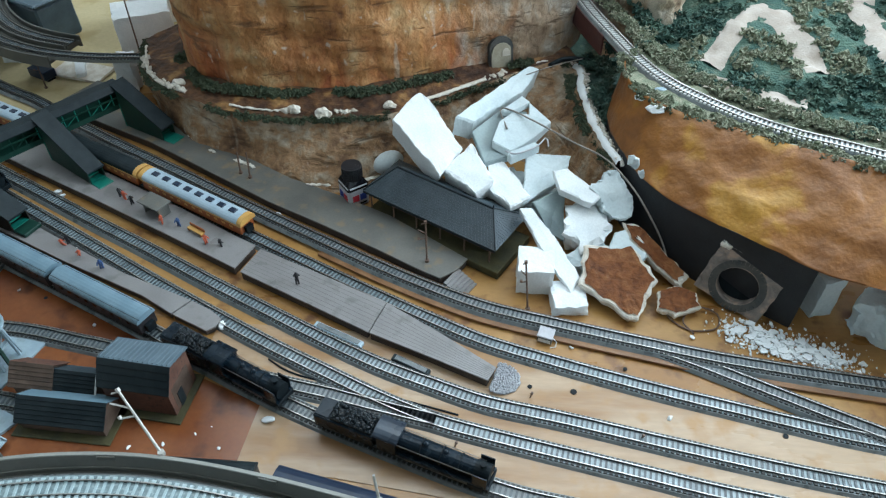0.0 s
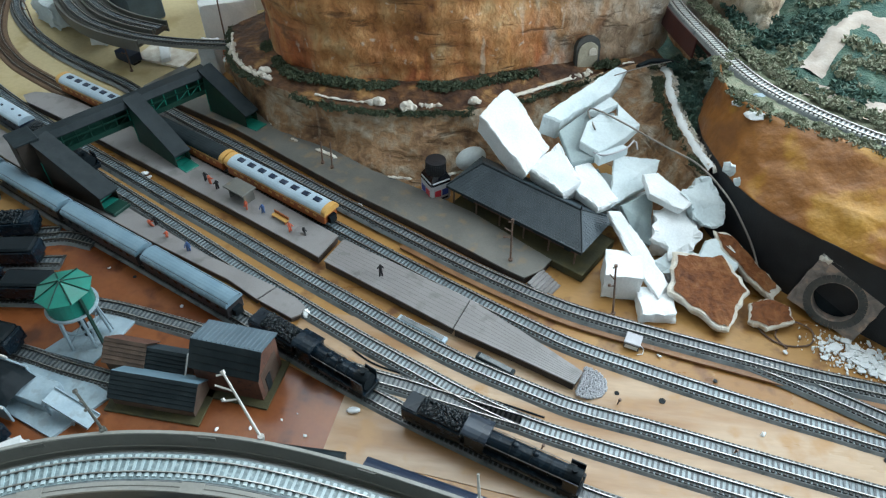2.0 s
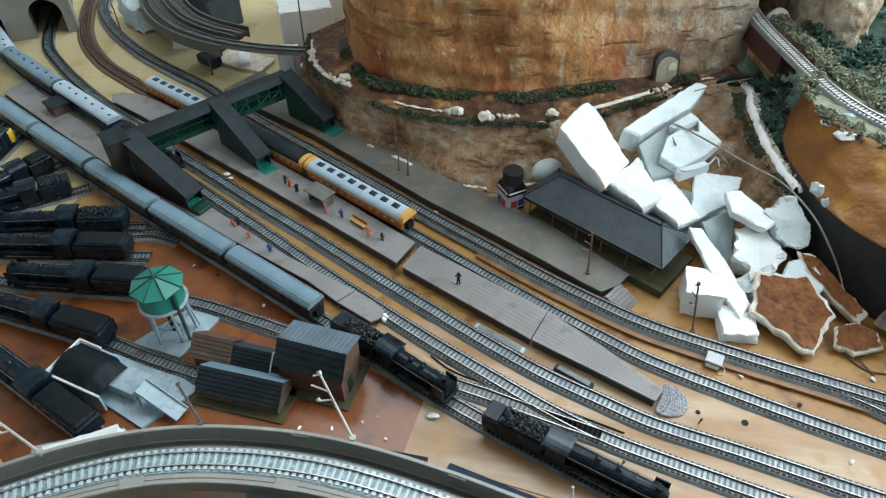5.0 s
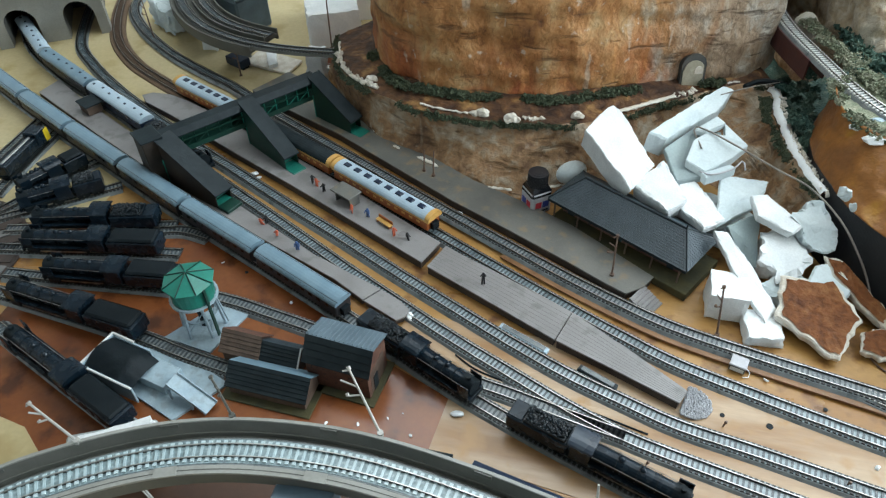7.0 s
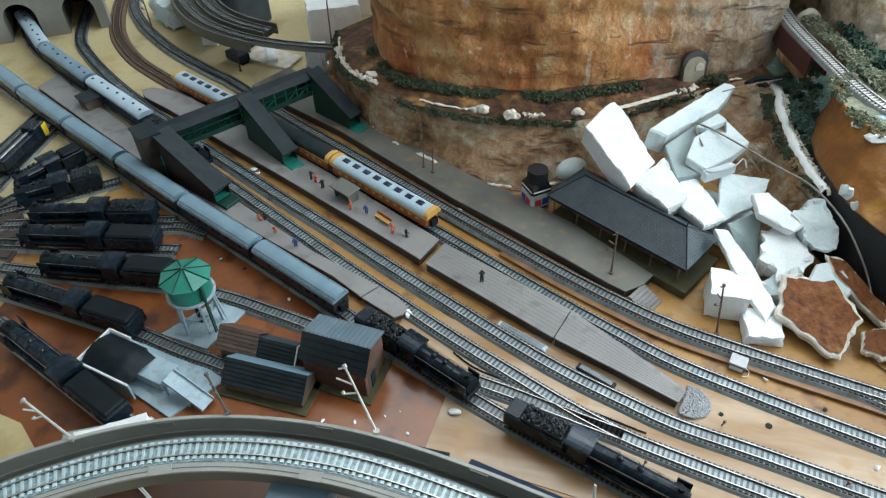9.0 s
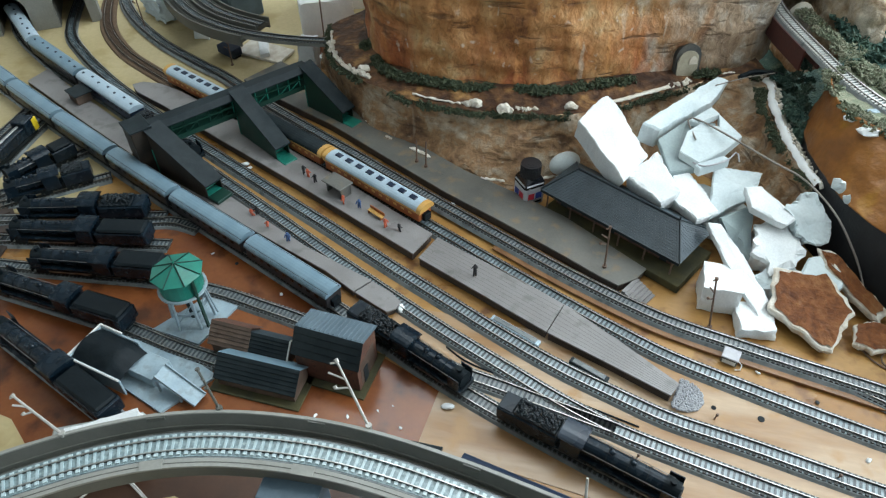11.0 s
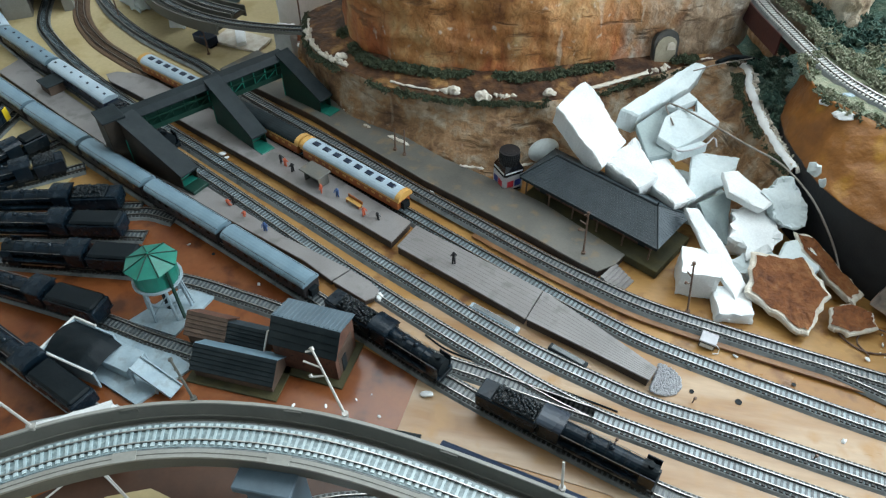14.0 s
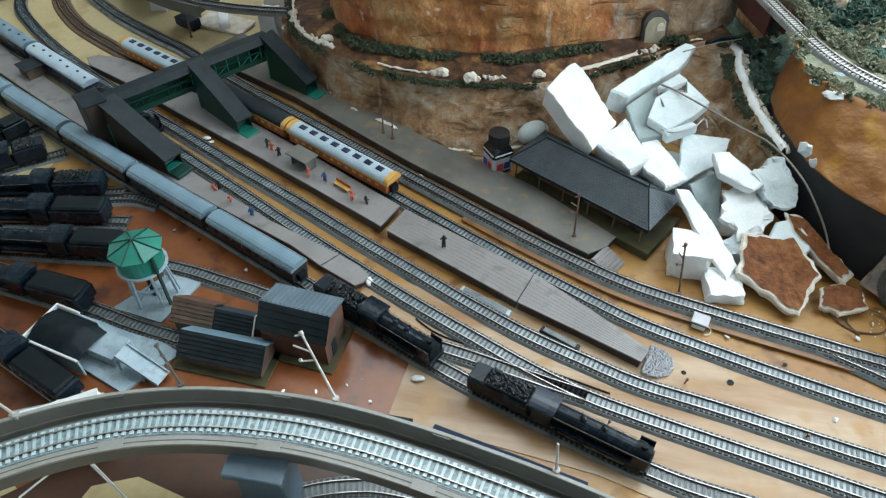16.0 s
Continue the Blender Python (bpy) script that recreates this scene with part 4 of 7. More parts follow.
def ride(line, x_front, length):
    return seat(line, at(line, x_front), length, RAILTOP)[0]


steam_loco(ride(LINE_A, -0.178, 0.172), "black steam locomotive with coal tender, parked before grey coaches", 0.074, 0.098)
steam_loco(ride(LINE_A, 0.046, 0.196), "black steam locomotive with heaped coal tender and blue-grey cab roof", 0.074, 0.122, roof=M_CABROOF)
steam_loco(ride(LINE_C, -0.668, 0.160), "black steam locomotive hauling the blue coaches", 0.066, 0.094)


def on(ax, ay, bx, by):
    """A pose midway whose local x points from b to a."""
    return pose((ax + bx) / 2, (ay + by) / 2, RAILTOP, 0, 0, math.degrees(math.atan2(ay - by, ax - bx)))


# locomotives on the turntable roads, smokeboxes inward
FAN = ((-0.806, 0.651, -0.899, 0.576), (-0.872, 0.700, -0.920, 0.604), (-0.679, 0.591, -0.850, 0.549), (-0.645, 0.539, -0.835, 0.508), (-0.591, 0.484, -0.771, 0.465), (-0.592, 0.397, -0.790, 0.421), (-0.540, 0.275, -0.740, 0.355))
for i, (ax, ay, bx, by) in enumerate(FAN):
    n = math.hypot(ax - bx, ay - by)
    d = Vector((ax - bx, ay - by)) / n
    line = [(ax + d.x * 0.02, ay + d.y * 0.02), ((ax + bx) / 2, (ay + by) / 2), (bx - d.x * 0.05, by - d.y * 0.05)]
    if i in (4, 5):
        line = None
    else:
        track("short dark siding below a stored locomotive", line, group="turntable roads")
    k = n / 0.18
    steam_loco(on(bx, by, ax, ay), "black steam locomotive stored on a turntable road", 0.07 * k, 0.11 * k, w=0.030 if k > 0.8 else 0.027, coal=i in (0, 2), group="stored locomotives")
track("grey track running behind the water tower to the hut", [(-0.84, 0.459), (-0.796, 0.462), (-0.68, 0.472), (-0.60, 0.479), (-0.52, 0.475), (-0.461, 0.465), (-0.399, 0.453), (-0.34, 0.437)])
track("grey track beside the coal stage", [(-0.835, 0.4265), (-0.765, 0.418), (-0.68, 0.4075), (-0.593, 0.395), (-0.53, 0.382), (-0.47, 0.373)])
track("short grey stub track with bare sleepers", [(-0.72, 0.56), (-0.65, 0.5865), (-0.60, 0.582)], group="turntable roads")
track("dark grey lower track under the viaduct", [(-0.42, 0.12), (-0.34, 0.185), (-0.279, 0.222), (-0.234, 0.238), (-0.191, 0.243), (-0.12, 0.235), (0.0, 0.2), (0.2, 0.1)])

# diesel with a yellow end
dl = thing("diesel_locomotive", on(-0.982, 0.752, -0.975, 0.632), "dark blue diesel locomotive with a bright yellow end", "locomotive")
part("body", one_box(-0.055, 0.038, -0.010, 0.010, 0.006, 0.024, bevel=0.0015), M_BLACK, dl)
part("cab", one_box(0.025, 0.052, -0.0125, 0.0125, 0.006, 0.031, bevel=0.0015), M_BLACK, dl)
part("cab_front", one_box(0.043, 0.0545, -0.0132, 0.0132, 0.006, 0.0275, bevel=0.0008), M_BRIGHTY, dl, "bright yellow end")
part("hood", one_box(-0.05, 0.024, -0.0025, 0.0025, 0.024, 0.0262, bevel=0.0008), M_STEEL, dl)
part("frame", one_box(-0.055, 0.05, -0.010, 0.010, 0, 0.006), M_BLACKM, dl)
track("short grey siding below the diesel", [(-0.984, 0.785), (-0.980, 0.72), (-0.975, 0.65), (-0.97, 0.60)], group="turntable roads")
track("short grey siding with bare sleepers", [(-1.035, 0.80), (-1.030, 0.70), (-1.02, 0.60)], group="turntable roads")
# turntable
tt = thing("turntable", pose(-0.975, 0.463, 0), "round grey planked turntable", "turntable")
part("pit_rim", one_cyl((0, 0, 0.0005), (0, 0, 0.003), 0.133, seg=64), M_PLATD, tt)
for i in range(18):
    part("plank", one_box(-0.128, 0.128, -0.0075, 0.0075, 0.003, 0.0045, m=pose(0, 0, 0.0001 * i, 0, 0, 10 * i)), M_PLATD if i % 2 else M_GROOVE, tt)


def coach_windows(c, length, w, z0, z1, n, material, label=""):
    for s in (-1, 1):
        for i in range(n):
            x = (i + 0.5 - n / 2) * (length - 0.03) / n
            part("window", one_box(x - 0.0032, x + 0.0032, s * w / 2 - 0.0002, s * w / 2 + 0.0004, z0, z1), material, c, label)


def grey_train():
    i = at(LINE_A, -0.358)
    for k in range(6):
        m, i = seat(LINE_A, i, 0.160, RAILTOP)
        c = coach(m, 0.160, M_GREYROOF, M_DARKSIDE, "dark coach with a blue-grey roof, parked on the siding", "parked grey coaches")
        for s in (-1, 1):
            part("roof_gutter", one_box(-0.076, 0.076, s * 0.0098 - 0.0005, s * 0.0098 + 0.0005, 0.0297, 0.0307), M_DARKSIDE, c, "dark gutter line")
        for j in range(13):
            part("rain_strip", one_box(-0.071 + j * 0.0112, -0.0645 + j * 0.0112, -0.0126, -0.0114, 0.0272, 0.0287), M_DARKSIDE, c)
        coach_windows(c, 0.16, 0.026, 0.016, 0.021, 9, M_GLASSBLK)


def blue_train():
    i = at(LINE_C, -0.811)
    for k in range(3):
        m, i = seat(LINE_C, i, 0.187, RAILTOP)
        c = coach(m, 0.187, M_GREYROOF if k == 1 else M_BLUEROOF, M_DARKSIDE if k == 1 else M_BLUESIDE, "dark coach with a dusty pale grey roof" if k == 1 else "dark blue coach with a pale blue roof", "blue coaches")
        for j in range(7):
            x = (j - 3) * 0.026
            part("roof_vent", one_box(x - 0.0022, x + 0.0022, -0.0035 + 0.003 * (j % 2), 0.0005 + 0.003 * (j % 2), 0.0318, 0.0345, bevel=0.0008), M_BLUESIDE, c, "small dark roof ventilator")
        coach_windows(c, 0.187, 0.026, 0.016, 0.021, 11, M_GLASSBLK)


def orange_train():
    i = at(LINE_E, -0.285)
    for k in range(3):
        m, i = seat(LINE_E, i, 0.203, RAILTOP)
        c = coach(m, 0.203, M_BLUEROOF if k != 1 else M_CHARCOAL, M_ORANGE, "orange coach with cream band and dark-patched blue roof", "orange coaches")
        y = 0.013
        for s in (-1, 1):
            part("cream_band", one_box(-0.099, 0.099, s * y - 0.0005, s * y + 0.0009, 0.0205, 0.0262), M_YELLOW, c, "cream yellow band")
            part("roof_end", swept([Vector((s * 0.0925, 0, 0)), Vector((s * 0.0965, 0, 0)), Vector((s * 0.1005, 0, 0))], [(-y - 0.0011, 0.0235)] + [(-math.cos(a * math.pi / 10) * (y + 0.0011), 0.0258 + math.sin(a * math.pi / 10) * 0.0078) for a in range(11)] + [(y + 0.0011, 0.0235)]), M_YELLOW, c, "cream roof end")
        if k != 1:
            for j in range(8):
                x = (j - 3.5) * 0.0215
                part("roof_unit", one_box(x - 0.0062, x + 0.0062, -0.0045, 0.0045, 0.0315, 0.0342, bevel=0.0012), M_BLUESIDE, c, "dark blue roof unit")
        coach_windows(c, 0.203, 0.026, 0.0135, 0.0175, 12, M_YELLOW)


grey_train()
blue_train()
orange_train()
# two coaches on the lower track beside the viaduct
for (x0, y0), (x1, y1), roof in (((-0.345, 0.296), (-0.183, 0.294), M_CHARCOAL), ((-0.170, 0.2935), (-0.012, 0.258), M_BLUESIDE)):
    coach(pose((x0 + x1) / 2, (y0 + y1) / 2, 0.001, 0, 0, math.degrees(math.atan2(y1 - y0, x1 - x0))), 0.164, roof, M_DARKSIDE, "dark coach with a navy roof standing behind the viaduct", "coaches behind the viaduct")


# ---- footbridge ----
def footbridge():
    f = thing("footbridge", pose(0, 0, 0), "dark green covered station footbridge with three stairs", "footbridge")
    a, b = Vector((-0.728, 0.690, 0)), Vector((-0.556, 0.912, 0))
    d = (b - a).normalized()
    s = Vector((d.y, -d.x, 0))
    mid = [a, (a + b) / 2, b]
    part("deck", swept(mid, [(-0.011, 0.052), (-0.011, 0.055), (0.011, 0.055), (0.011, 0.052)]), M_DKGREEN, f)
    part("roof", swept(mid, [(-0.0145, 0.078), (-0.009, 0.087), (0.009, 0.087), (0.0145, 0.078), (0.0145, 0.0765), (-0.0145, 0.0765)]), M_CHARCOAL, f, "charcoal roof")
    part("side_panel", swept(mid, [(0.0105, 0.055), (0.0105, 0.077), (0.0117, 0.077), (0.0117, 0.055)]), M_DKGREEN, f)
    # open lattice towards the station side
    n = 14
    for i in range(n + 1):
        p = a.lerp(b, i / n) + s * 0.011
        jade = M_GREEN if i > 6 else M_DKGREEN
        part("lattice_post", one_box(-0.0007, 0.0007, -0.0007, 0.0007, 0.052, 0.077, m=Matrix.Translation((p.x, p.y, 0))), jade, f)
        if i < n and i % 3 != 1:
            q = a.lerp(b, (i + 1) / n) + s * 0.011
            part("lattice_brace", one_cyl((p.x, p.y, 0.053), (q.x, q.y, 0.066), 0.0006, seg=5), jade, f)
    part("rail_beam", swept([p + s * 0.0112 for p in mid], [(-0.0008, 0.0655), (-0.0008, 0.0672), (0.0008, 0.0672), (0.0008, 0.0655)]), M_DKGREEN, f)
    part("girder", swept([p + s * 0.0112 for p in mid], [(-0.0008, 0.047), (-0.0008, 0.055), (0.0008, 0.055), (0.0008, 0.047)]), M_DKGREEN, f)
    # stair tower at the south end
    e = (b - a).to_2d()
    ang = math.degrees(math.atan2(e.y, e.x))
    part("stair_head", one_box(-0.020, 0.010, -0.018, 0.020, 0.0, 0.088, bevel=0.001, m=pose(a.x, a.y, 0, 0, 0, ang)), M_STAIRWOOD, f)
    part("stair_head_roof", one_box(-0.022, 0.012, -0.020, 0.022, 0.088, 0.0915, bevel=0.001, m=pose(a.x, a.y, 0, 0, 0, ang)), M_CHARCOAL, f)
    for top, foot, w in ((Vector((-0.705, 0.690)), Vector((-0.605, 0.648)), 0.013), (Vector((-0.625, 0.806)), Vector((-0.541, 0.752)), 0.011), (Vector((-0.548, 0.905)), Vector((-0.474, 0.868)), 0.011)):
        u = (foot - top).normalized()
        v = Vector((-u.y, u.x))
        z0, h = 0.012, 0.024
        for k in (-1, 1):
            o = v * (k * w)
            bm = bmesh.new()
            pts = [(top, 0.0146 if w < 0.012 else 0.001), (foot, z0), (foot, z0 + h), (top, 0.086)]
            ring = []
            for q in (0, 0.0012):
                ring.append([bm.verts.new((p.x + o.x + v.x * q * k, p.y + o.y + v.y * q * k, z)) for p, z in pts])
            bm.faces.new(ring[0])
            bm.faces.new(ring[1][::-1])
            for i in range(4):
                bm.faces.new((ring[0][i], ring[0][(i + 1) % 4], ring[1][(i + 1) % 4], ring[1][i]))
            part("stair_side", bm, M_DKGREEN if w < 0.012 else M_STAIRWOOD, f)
        bm = bmesh.new()
        lo, hi = [], []
        for p, z in ((top - u * 0.006, 0.0875), (foot + u * 0.005, z0 + h - 0.0015)):
            for k in (-1, 1):
                q = p + v * (k * (w + 0.0025))
                lo.append(bm.verts.new((q.x, q.y, z)))
                hi.append(bm.verts.new((q.x, q.y, z + 0.0025)))
        for g in (lo, hi):
            bm.faces.new((g[0], g[1], g[3], g[2]))
        for i, j in ((0, 1), (1, 3), (3, 2), (2, 0)):
            bm.faces.new((lo[i], lo[j], hi[j], hi[i]))
        part("stair_roof", bm, M_CHARCOAL, f, "charcoal sloping roof")
        steps = 9
        for i in range(steps):
            p, z = top.lerp(foot, (i + 0.5) / steps), 0.052 + (0.014 - 0.052) * (i + 0.5) / steps
            part("tread", one_box(-0.006, 0.006, -w + 0.001, w - 0.001, z - 0.0015, z, m=pose(p.x, p.y, 0, 0, 0, math.degrees(math.atan2(u.y, u.x)))), M_GREEN, f)
        p = foot + u * 0.010
        part("stair_foot", one_box(-0.012, 0.011, -w - 0.001, w + 0.001, 0.010, 0.0155, bevel=0.0008, m=pose(p.x, p.y, 0, 0, 0, math.degrees(math.atan2(u.y, u.x)))), M_GREEN if w < 0.012 else M_DKGREEN, f, "green foot of the stair")
        for k in (-1, 1):
            q = top + v * (k * w)
            part("column", one_box(-0.0015, 0.0015, -0.0015, 0.0015, 0.012, 0.055, m=pose(q.x, q.y, 0)), M_GREEN, f)


footbridge()


# ---- gabled sheds ----
def shed(m, label, length, depth, eave, ridge, walls, roof_a, roof_b, over=0.003, strips=8, base=None, category="shed", off=0.0, back=None):
    s = thing("shed", m, label, category, "trackside sheds")
    x, y = length / 2, depth / 2
    bm = bmesh.new()
    back = back or eave
    prof = [(-y, 0.0012), (-y, eave), (off, ridge), (y, back), (y, 0.0012)]
    sweep(bm, [Vector((-x, 0, 0)), Vector((0, 0, 0)), Vector((x, 0, 0))], prof)
    part("wall_shell", bm, walls, s)
    for k, mat_ in ((-1, roof_a), (1, roof_b)):
        for i in range(strips):
            a, b = i / strips, (i + 1) / strips
            run = y - k * off
            rise = (ridge - (eave if k < 0 else back)) / run
            y0, y1 = off + k * (run + over) * a, off + k * (run + over) * b
            z0, z1 = ridge - abs(y0 - off) * rise, ridge - abs(y1 - off) * rise
            bm = bmesh.new()
            vs = [bm.verts.new(c) for c in ((-x - over, y0, z0 + 0.0004), (x + over, y0, z0 + 0.0004), (x + over, y1, z1 + 0.0016), (-x - over, y1, z1 + 0.0016), (-x - over, y0, z0 + 0.0016), (x + over, y0, z0 + 0.0016), (x + over, y1, z1 + 0.0027), (-x - over, y1, z1 + 0.0027))]
            for q in ((0, 1, 2, 3), (7, 6, 5, 4), (0, 4, 5, 1), (1, 5, 6, 2), (2, 6, 7, 3), (3, 7, 4, 0)):
                bm.faces.new([vs[j] for j in q])
            part("roof_board", bm, mat_, s)
    if base:
        part("base_slab", one_box(-x - 0.008, x + 0.008, -y - 0.010, y + 0.006, 0.0009, 0.003, bevel=0.0006), base, s)
    return s


hut = shed(pose(-0.331, 0.399, 0, 0, 0, -6), "tall brick signal hut with corrugated grey roof", 0.076, 0.050, 0.045, 0.068, M_BRICK, M_CHARCOAL, M_HUTROOF, base=M_MOSS, strips=4, off=-0.009, back=0.056)
for i in range(15):
    part("corrugation", one_cyl((-0.038 + i * 0.0054, -0.008, 0.0702), (-0.038 + i * 0.0054, 0.0275, 0.0570), 0.0008, seg=5), M_HUTROOF, hut)
part("gable_board", one_box(0.0372, 0.0382, -0.018, 0.018, 0.006, 0.040), M_WOOD, hut, "pinkish weathered gable wall")
part("door", one_box(0.0383, 0.0390, -0.012, -0.002, 0.003, 0.026), M_CHARCOAL, hut)
shed(pose(-0.408, 0.362, 0, 0, 0, -3), "low weathered timber shed with slatted dark roof", 0.094, 0.038, 0.018, 0.036, M_WOOD, M_CHARCOAL, M_GREYROOF, base=M_MOSS, strips=6)
shed(pose(-0.458, 0.402, 0, 0, 0, -4), "brown slatted timber shed", 0.046, 0.034, 0.022, 0.040, M_WOOD, M_WOOD, M_BRICK, strips=6)
sh = shed(pose(-0.410, 0.397, 0, 0, 0, -4), "dark slatted shed with white gable boards", 0.048, 0.032, 0.020, 0.036, M_WOOD, M_CHARCOAL, M_SLATE, strips=6)
for k in (-1, 1):
    part("barge_board", one_cyl((0.0268, 0, 0.0385), (0.0268, k * 0.018, 0.0195), 0.0011, seg=5), M_WHITE, sh, "white gable board")
rubble = bmesh.new()
for i in range(14):
    box(rubble, -0.003, 0.003, -0.002, 0.002, 0.0, 0.004, m=pose(-0.372 + random.uniform(-0.01, 0.01), 0.405 + random.uniform(-0.012, 0.008), 0.001, random.uniform(-20, 20), random.uniform(-20, 20), random.uniform(0, 180)))
tagged(part("rubble", rubble, M_LABEL), "small heap of pale rubble between the sheds", "rubble", kind="stuff")


# ---- water tower ----
wt = thing("water_tower", pose(-0.531, 0.432, 0), "jade green water tower on pale blue-grey legs", "water tower")
part("base_slab", prism([(-0.040, -0.030), (0.026, -0.040), (0.046, 0.026), (0.002, 0.036)], 0.001, 0.004), M_BLUEGREY, wt)
part("tank", one_cyl((0, 0, 0.058), (0, 0, 0.084), 0.0255, 0.026, seg=28), M_GREEN, wt)
for z, r in ((0.0575, 0.0275), (0.030, 0.0215)):
    bm = bmesh.new()
    sweep_ring = [Vector((r * math.cos(a * math.tau / 24), r * math.sin(a * math.tau / 24), z)) for a in range(25)]
    sweep(bm, sweep_ring, [(-0.0015, -0.0012), (-0.0015, 0.0012), (0.0015, 0.0012), (0.0015, -0.0012)])
    part("ring", bm, M_BLUEGREY, wt, "pale grey ring")
for i in range(8):
    a0, a1 = i * math.tau / 8, (i + 1) * math.tau / 8
    bm = bmesh.new()
    r = 0.031
    pts = [Vector((0, 0, 0.096)), Vector((r * math.cos(a0), r * math.sin(a0), 0.084)), Vector((r * math.cos(a1), r * math.sin(a1), 0.084))]
    lo = [bm.verts.new(p - Vector((0, 0, 0.0012))) for p in pts]
    hi = [bm.verts.new(p) for p in pts]
    bm.faces.new(hi)
    bm.faces.new(lo[::-1])
    for j in range(3):
        bm.faces.new((lo[j], lo[(j + 1) % 3], hi[(j + 1) % 3], hi[j]))
    part("roof_panel", bm, M_GREEN, wt)
    part("roof_rib", one_cyl((0, 0, 0.0966), (r * math.cos(a0), r * math.sin(a0), 0.0846), 0.0008, seg=5), M_DKGREEN, wt)
part("finial", one_cyl((0, 0, 0.095), (0, 0, 0.099), 0.0012, seg=8), M_GREEN, wt)
for i in range(6):
    a = i * math.tau / 6 + 0.3
    part("leg", one_cyl((0.026 * math.cos(a), 0.026 * math.sin(a), 0.003), (0.022 * math.cos(a), 0.022 * math.sin(a), 0.058), 0.0019, seg=7), M_BLUEGREY, wt)
    b = a + math.tau / 6
    part("brace", one_cyl((0.025 * math.cos(a), 0.025 * math.sin(a), 0.014), (0.0225 * math.cos(b), 0.0225 * math.sin(b), 0.046), 0.0007, seg=5), M_BLUEGREY, wt)
part("pipe", one_cyl((0, 0, 0.003), (0, 0, 0.058), 0.004, seg=10), M_CHARCOAL, wt)
part("spout", one_cyl((0.026, 0.004, 0.06), (0.031, 0.006, 0.012), 0.0012, seg=6), M_BLUEGREY, wt)
part("ladder", one_box(0.0245, 0.0265, -0.014, -0.010, 0.004, 0.084), M_DKGREEN, wt)

# ---- coal stage ----
cs = thing("coal_stage", pose(0, 0, 0), "pale blue-grey coal stage with a black coal heap", "coal stage")
part("base_slab", prism([(-0.636, 0.345), (-0.502, 0.296), (-0.463, 0.355), (-0.566, 0.396)], 0.001, 0.0045), M_BLUEGREY, cs)
org = pose(-0.574, 0.340, 0, 0, 0, -13)
for args in ((-0.048, 0.030, -0.026, -0.0235), (-0.048, 0.012, 0.0235, 0.026), (-0.048, -0.0455, -0.026, 0.026)):
    part("bunker_wall", one_box(*args, 0.0045, 0.031, bevel=0.0004, m=org), M_BLUEGREY, cs)
for p, q in (((-0.048, -0.026), (0.030, -0.026)), ((-0.048, -0.026), (-0.048, 0.026)), ((-0.048, 0.026), (-0.015, 0.026))):
    u, v = org @ Vector((*p, 0.032)), org @ Vector((*q, 0.032))
    part("rim", one_cyl(u, v, 0.0013, seg=6), M_WHITE, cs, "pale rim bar")
heap = bmesh.new()
rows = []
for i in range(23):
    x = -0.044 + 0.066 * i / 22
    rows.append([heap.verts.new(org @ Vector((x, -0.023 + 0.046 * j / 12, 0.029 + 0.009 * math.sin(math.pi * j / 12) * (1 - 0.55 * max(0, i - 15) / 7) - 0.010 * max(0, i - 17) / 5 + noise.noise(Vector((x * 90, j * 0.8, 0))) * 0.0016))) for j in range(13)])
for a, b in zip(rows, rows[1:]):
    for j in range(12):
        heap.faces.new((a[j], a[j + 1], b[j + 1], b[j]))
part("coal", heap, M_BLACKM, cs, "rounded heap of black coal", smooth=True)
part("deck", one_box(0.014, 0.052, -0.004, 0.026, 0.0045, 0.019, bevel=0.0005, m=org), M_BLUEGREY, cs)
q = pose(-0.492, 0.326, 0.0175, 0, 24, -15)
part("chute", one_box(-0.026, 0.030, -0.009, 0.009, -0.001, 0.001, bevel=0.0003, m=q), M_BLUEGREY, cs)
for s in (-1, 1):
    part("chute_side", one_box(-0.026, 0.030, s * 0.009 - 0.0006, s * 0.009 + 0.0006, -0.001, 0.004, m=q), M_BLUEGREY, cs)
for x, y in ((-0.513, 0.340), (-0.484, 0.332), (-0.516, 0.322), (-0.486, 0.314)):
    part("trestle_leg", one_cyl((x, y, 0.004), (x, y, 0.022 if x < -0.5 else 0.012), 0.0015, seg=6), M_BLUEGREY, cs)


# ---- station ----
st = thing("station_building", pose(-0.024, 0.700, 0, 0, 0, -31), "long station building with a hipped slate roof", "station")
EX, EY, EZ, RX, RZ = 0.108, 0.042, 0.041, 0.078, 0.068
part("foundation", one_box(-0.100, 0.118, -0.050, 0.036, 0.0005, 0.013, bevel=0.0008), M_MOSS, st, "dark mossy base")
part("wall_shell", one_box(-0.094, 0.094, -0.022, 0.032, 0.013, 0.0425, bevel=0.0005), M_BRICK, st)
for i in range(7):
    x = -0.08 + i * 0.0265
    part("window" if i % 3 else "door", one_box(x - 0.005, x + 0.005, -0.0228, -0.0215, 0.014 if i % 3 == 0 else 0.022, 0.036), M_CHARCOAL, st)
for i in range(6):
    x = -0.098 + i * 0.0392
    part("canopy_post", one_cyl((x, -0.038, 0.013), (x, -0.038, 0.0425), 0.0012, seg=6), M_RUSTPOST, st)
for s in (-1, 1):
    part("end_bracket", one_cyl((s * 0.099, -0.03, 0.030), (s * 0.099, -0.012, 0.041), 0.001, seg=5), M_WHITE, st, "white eaves bracket")


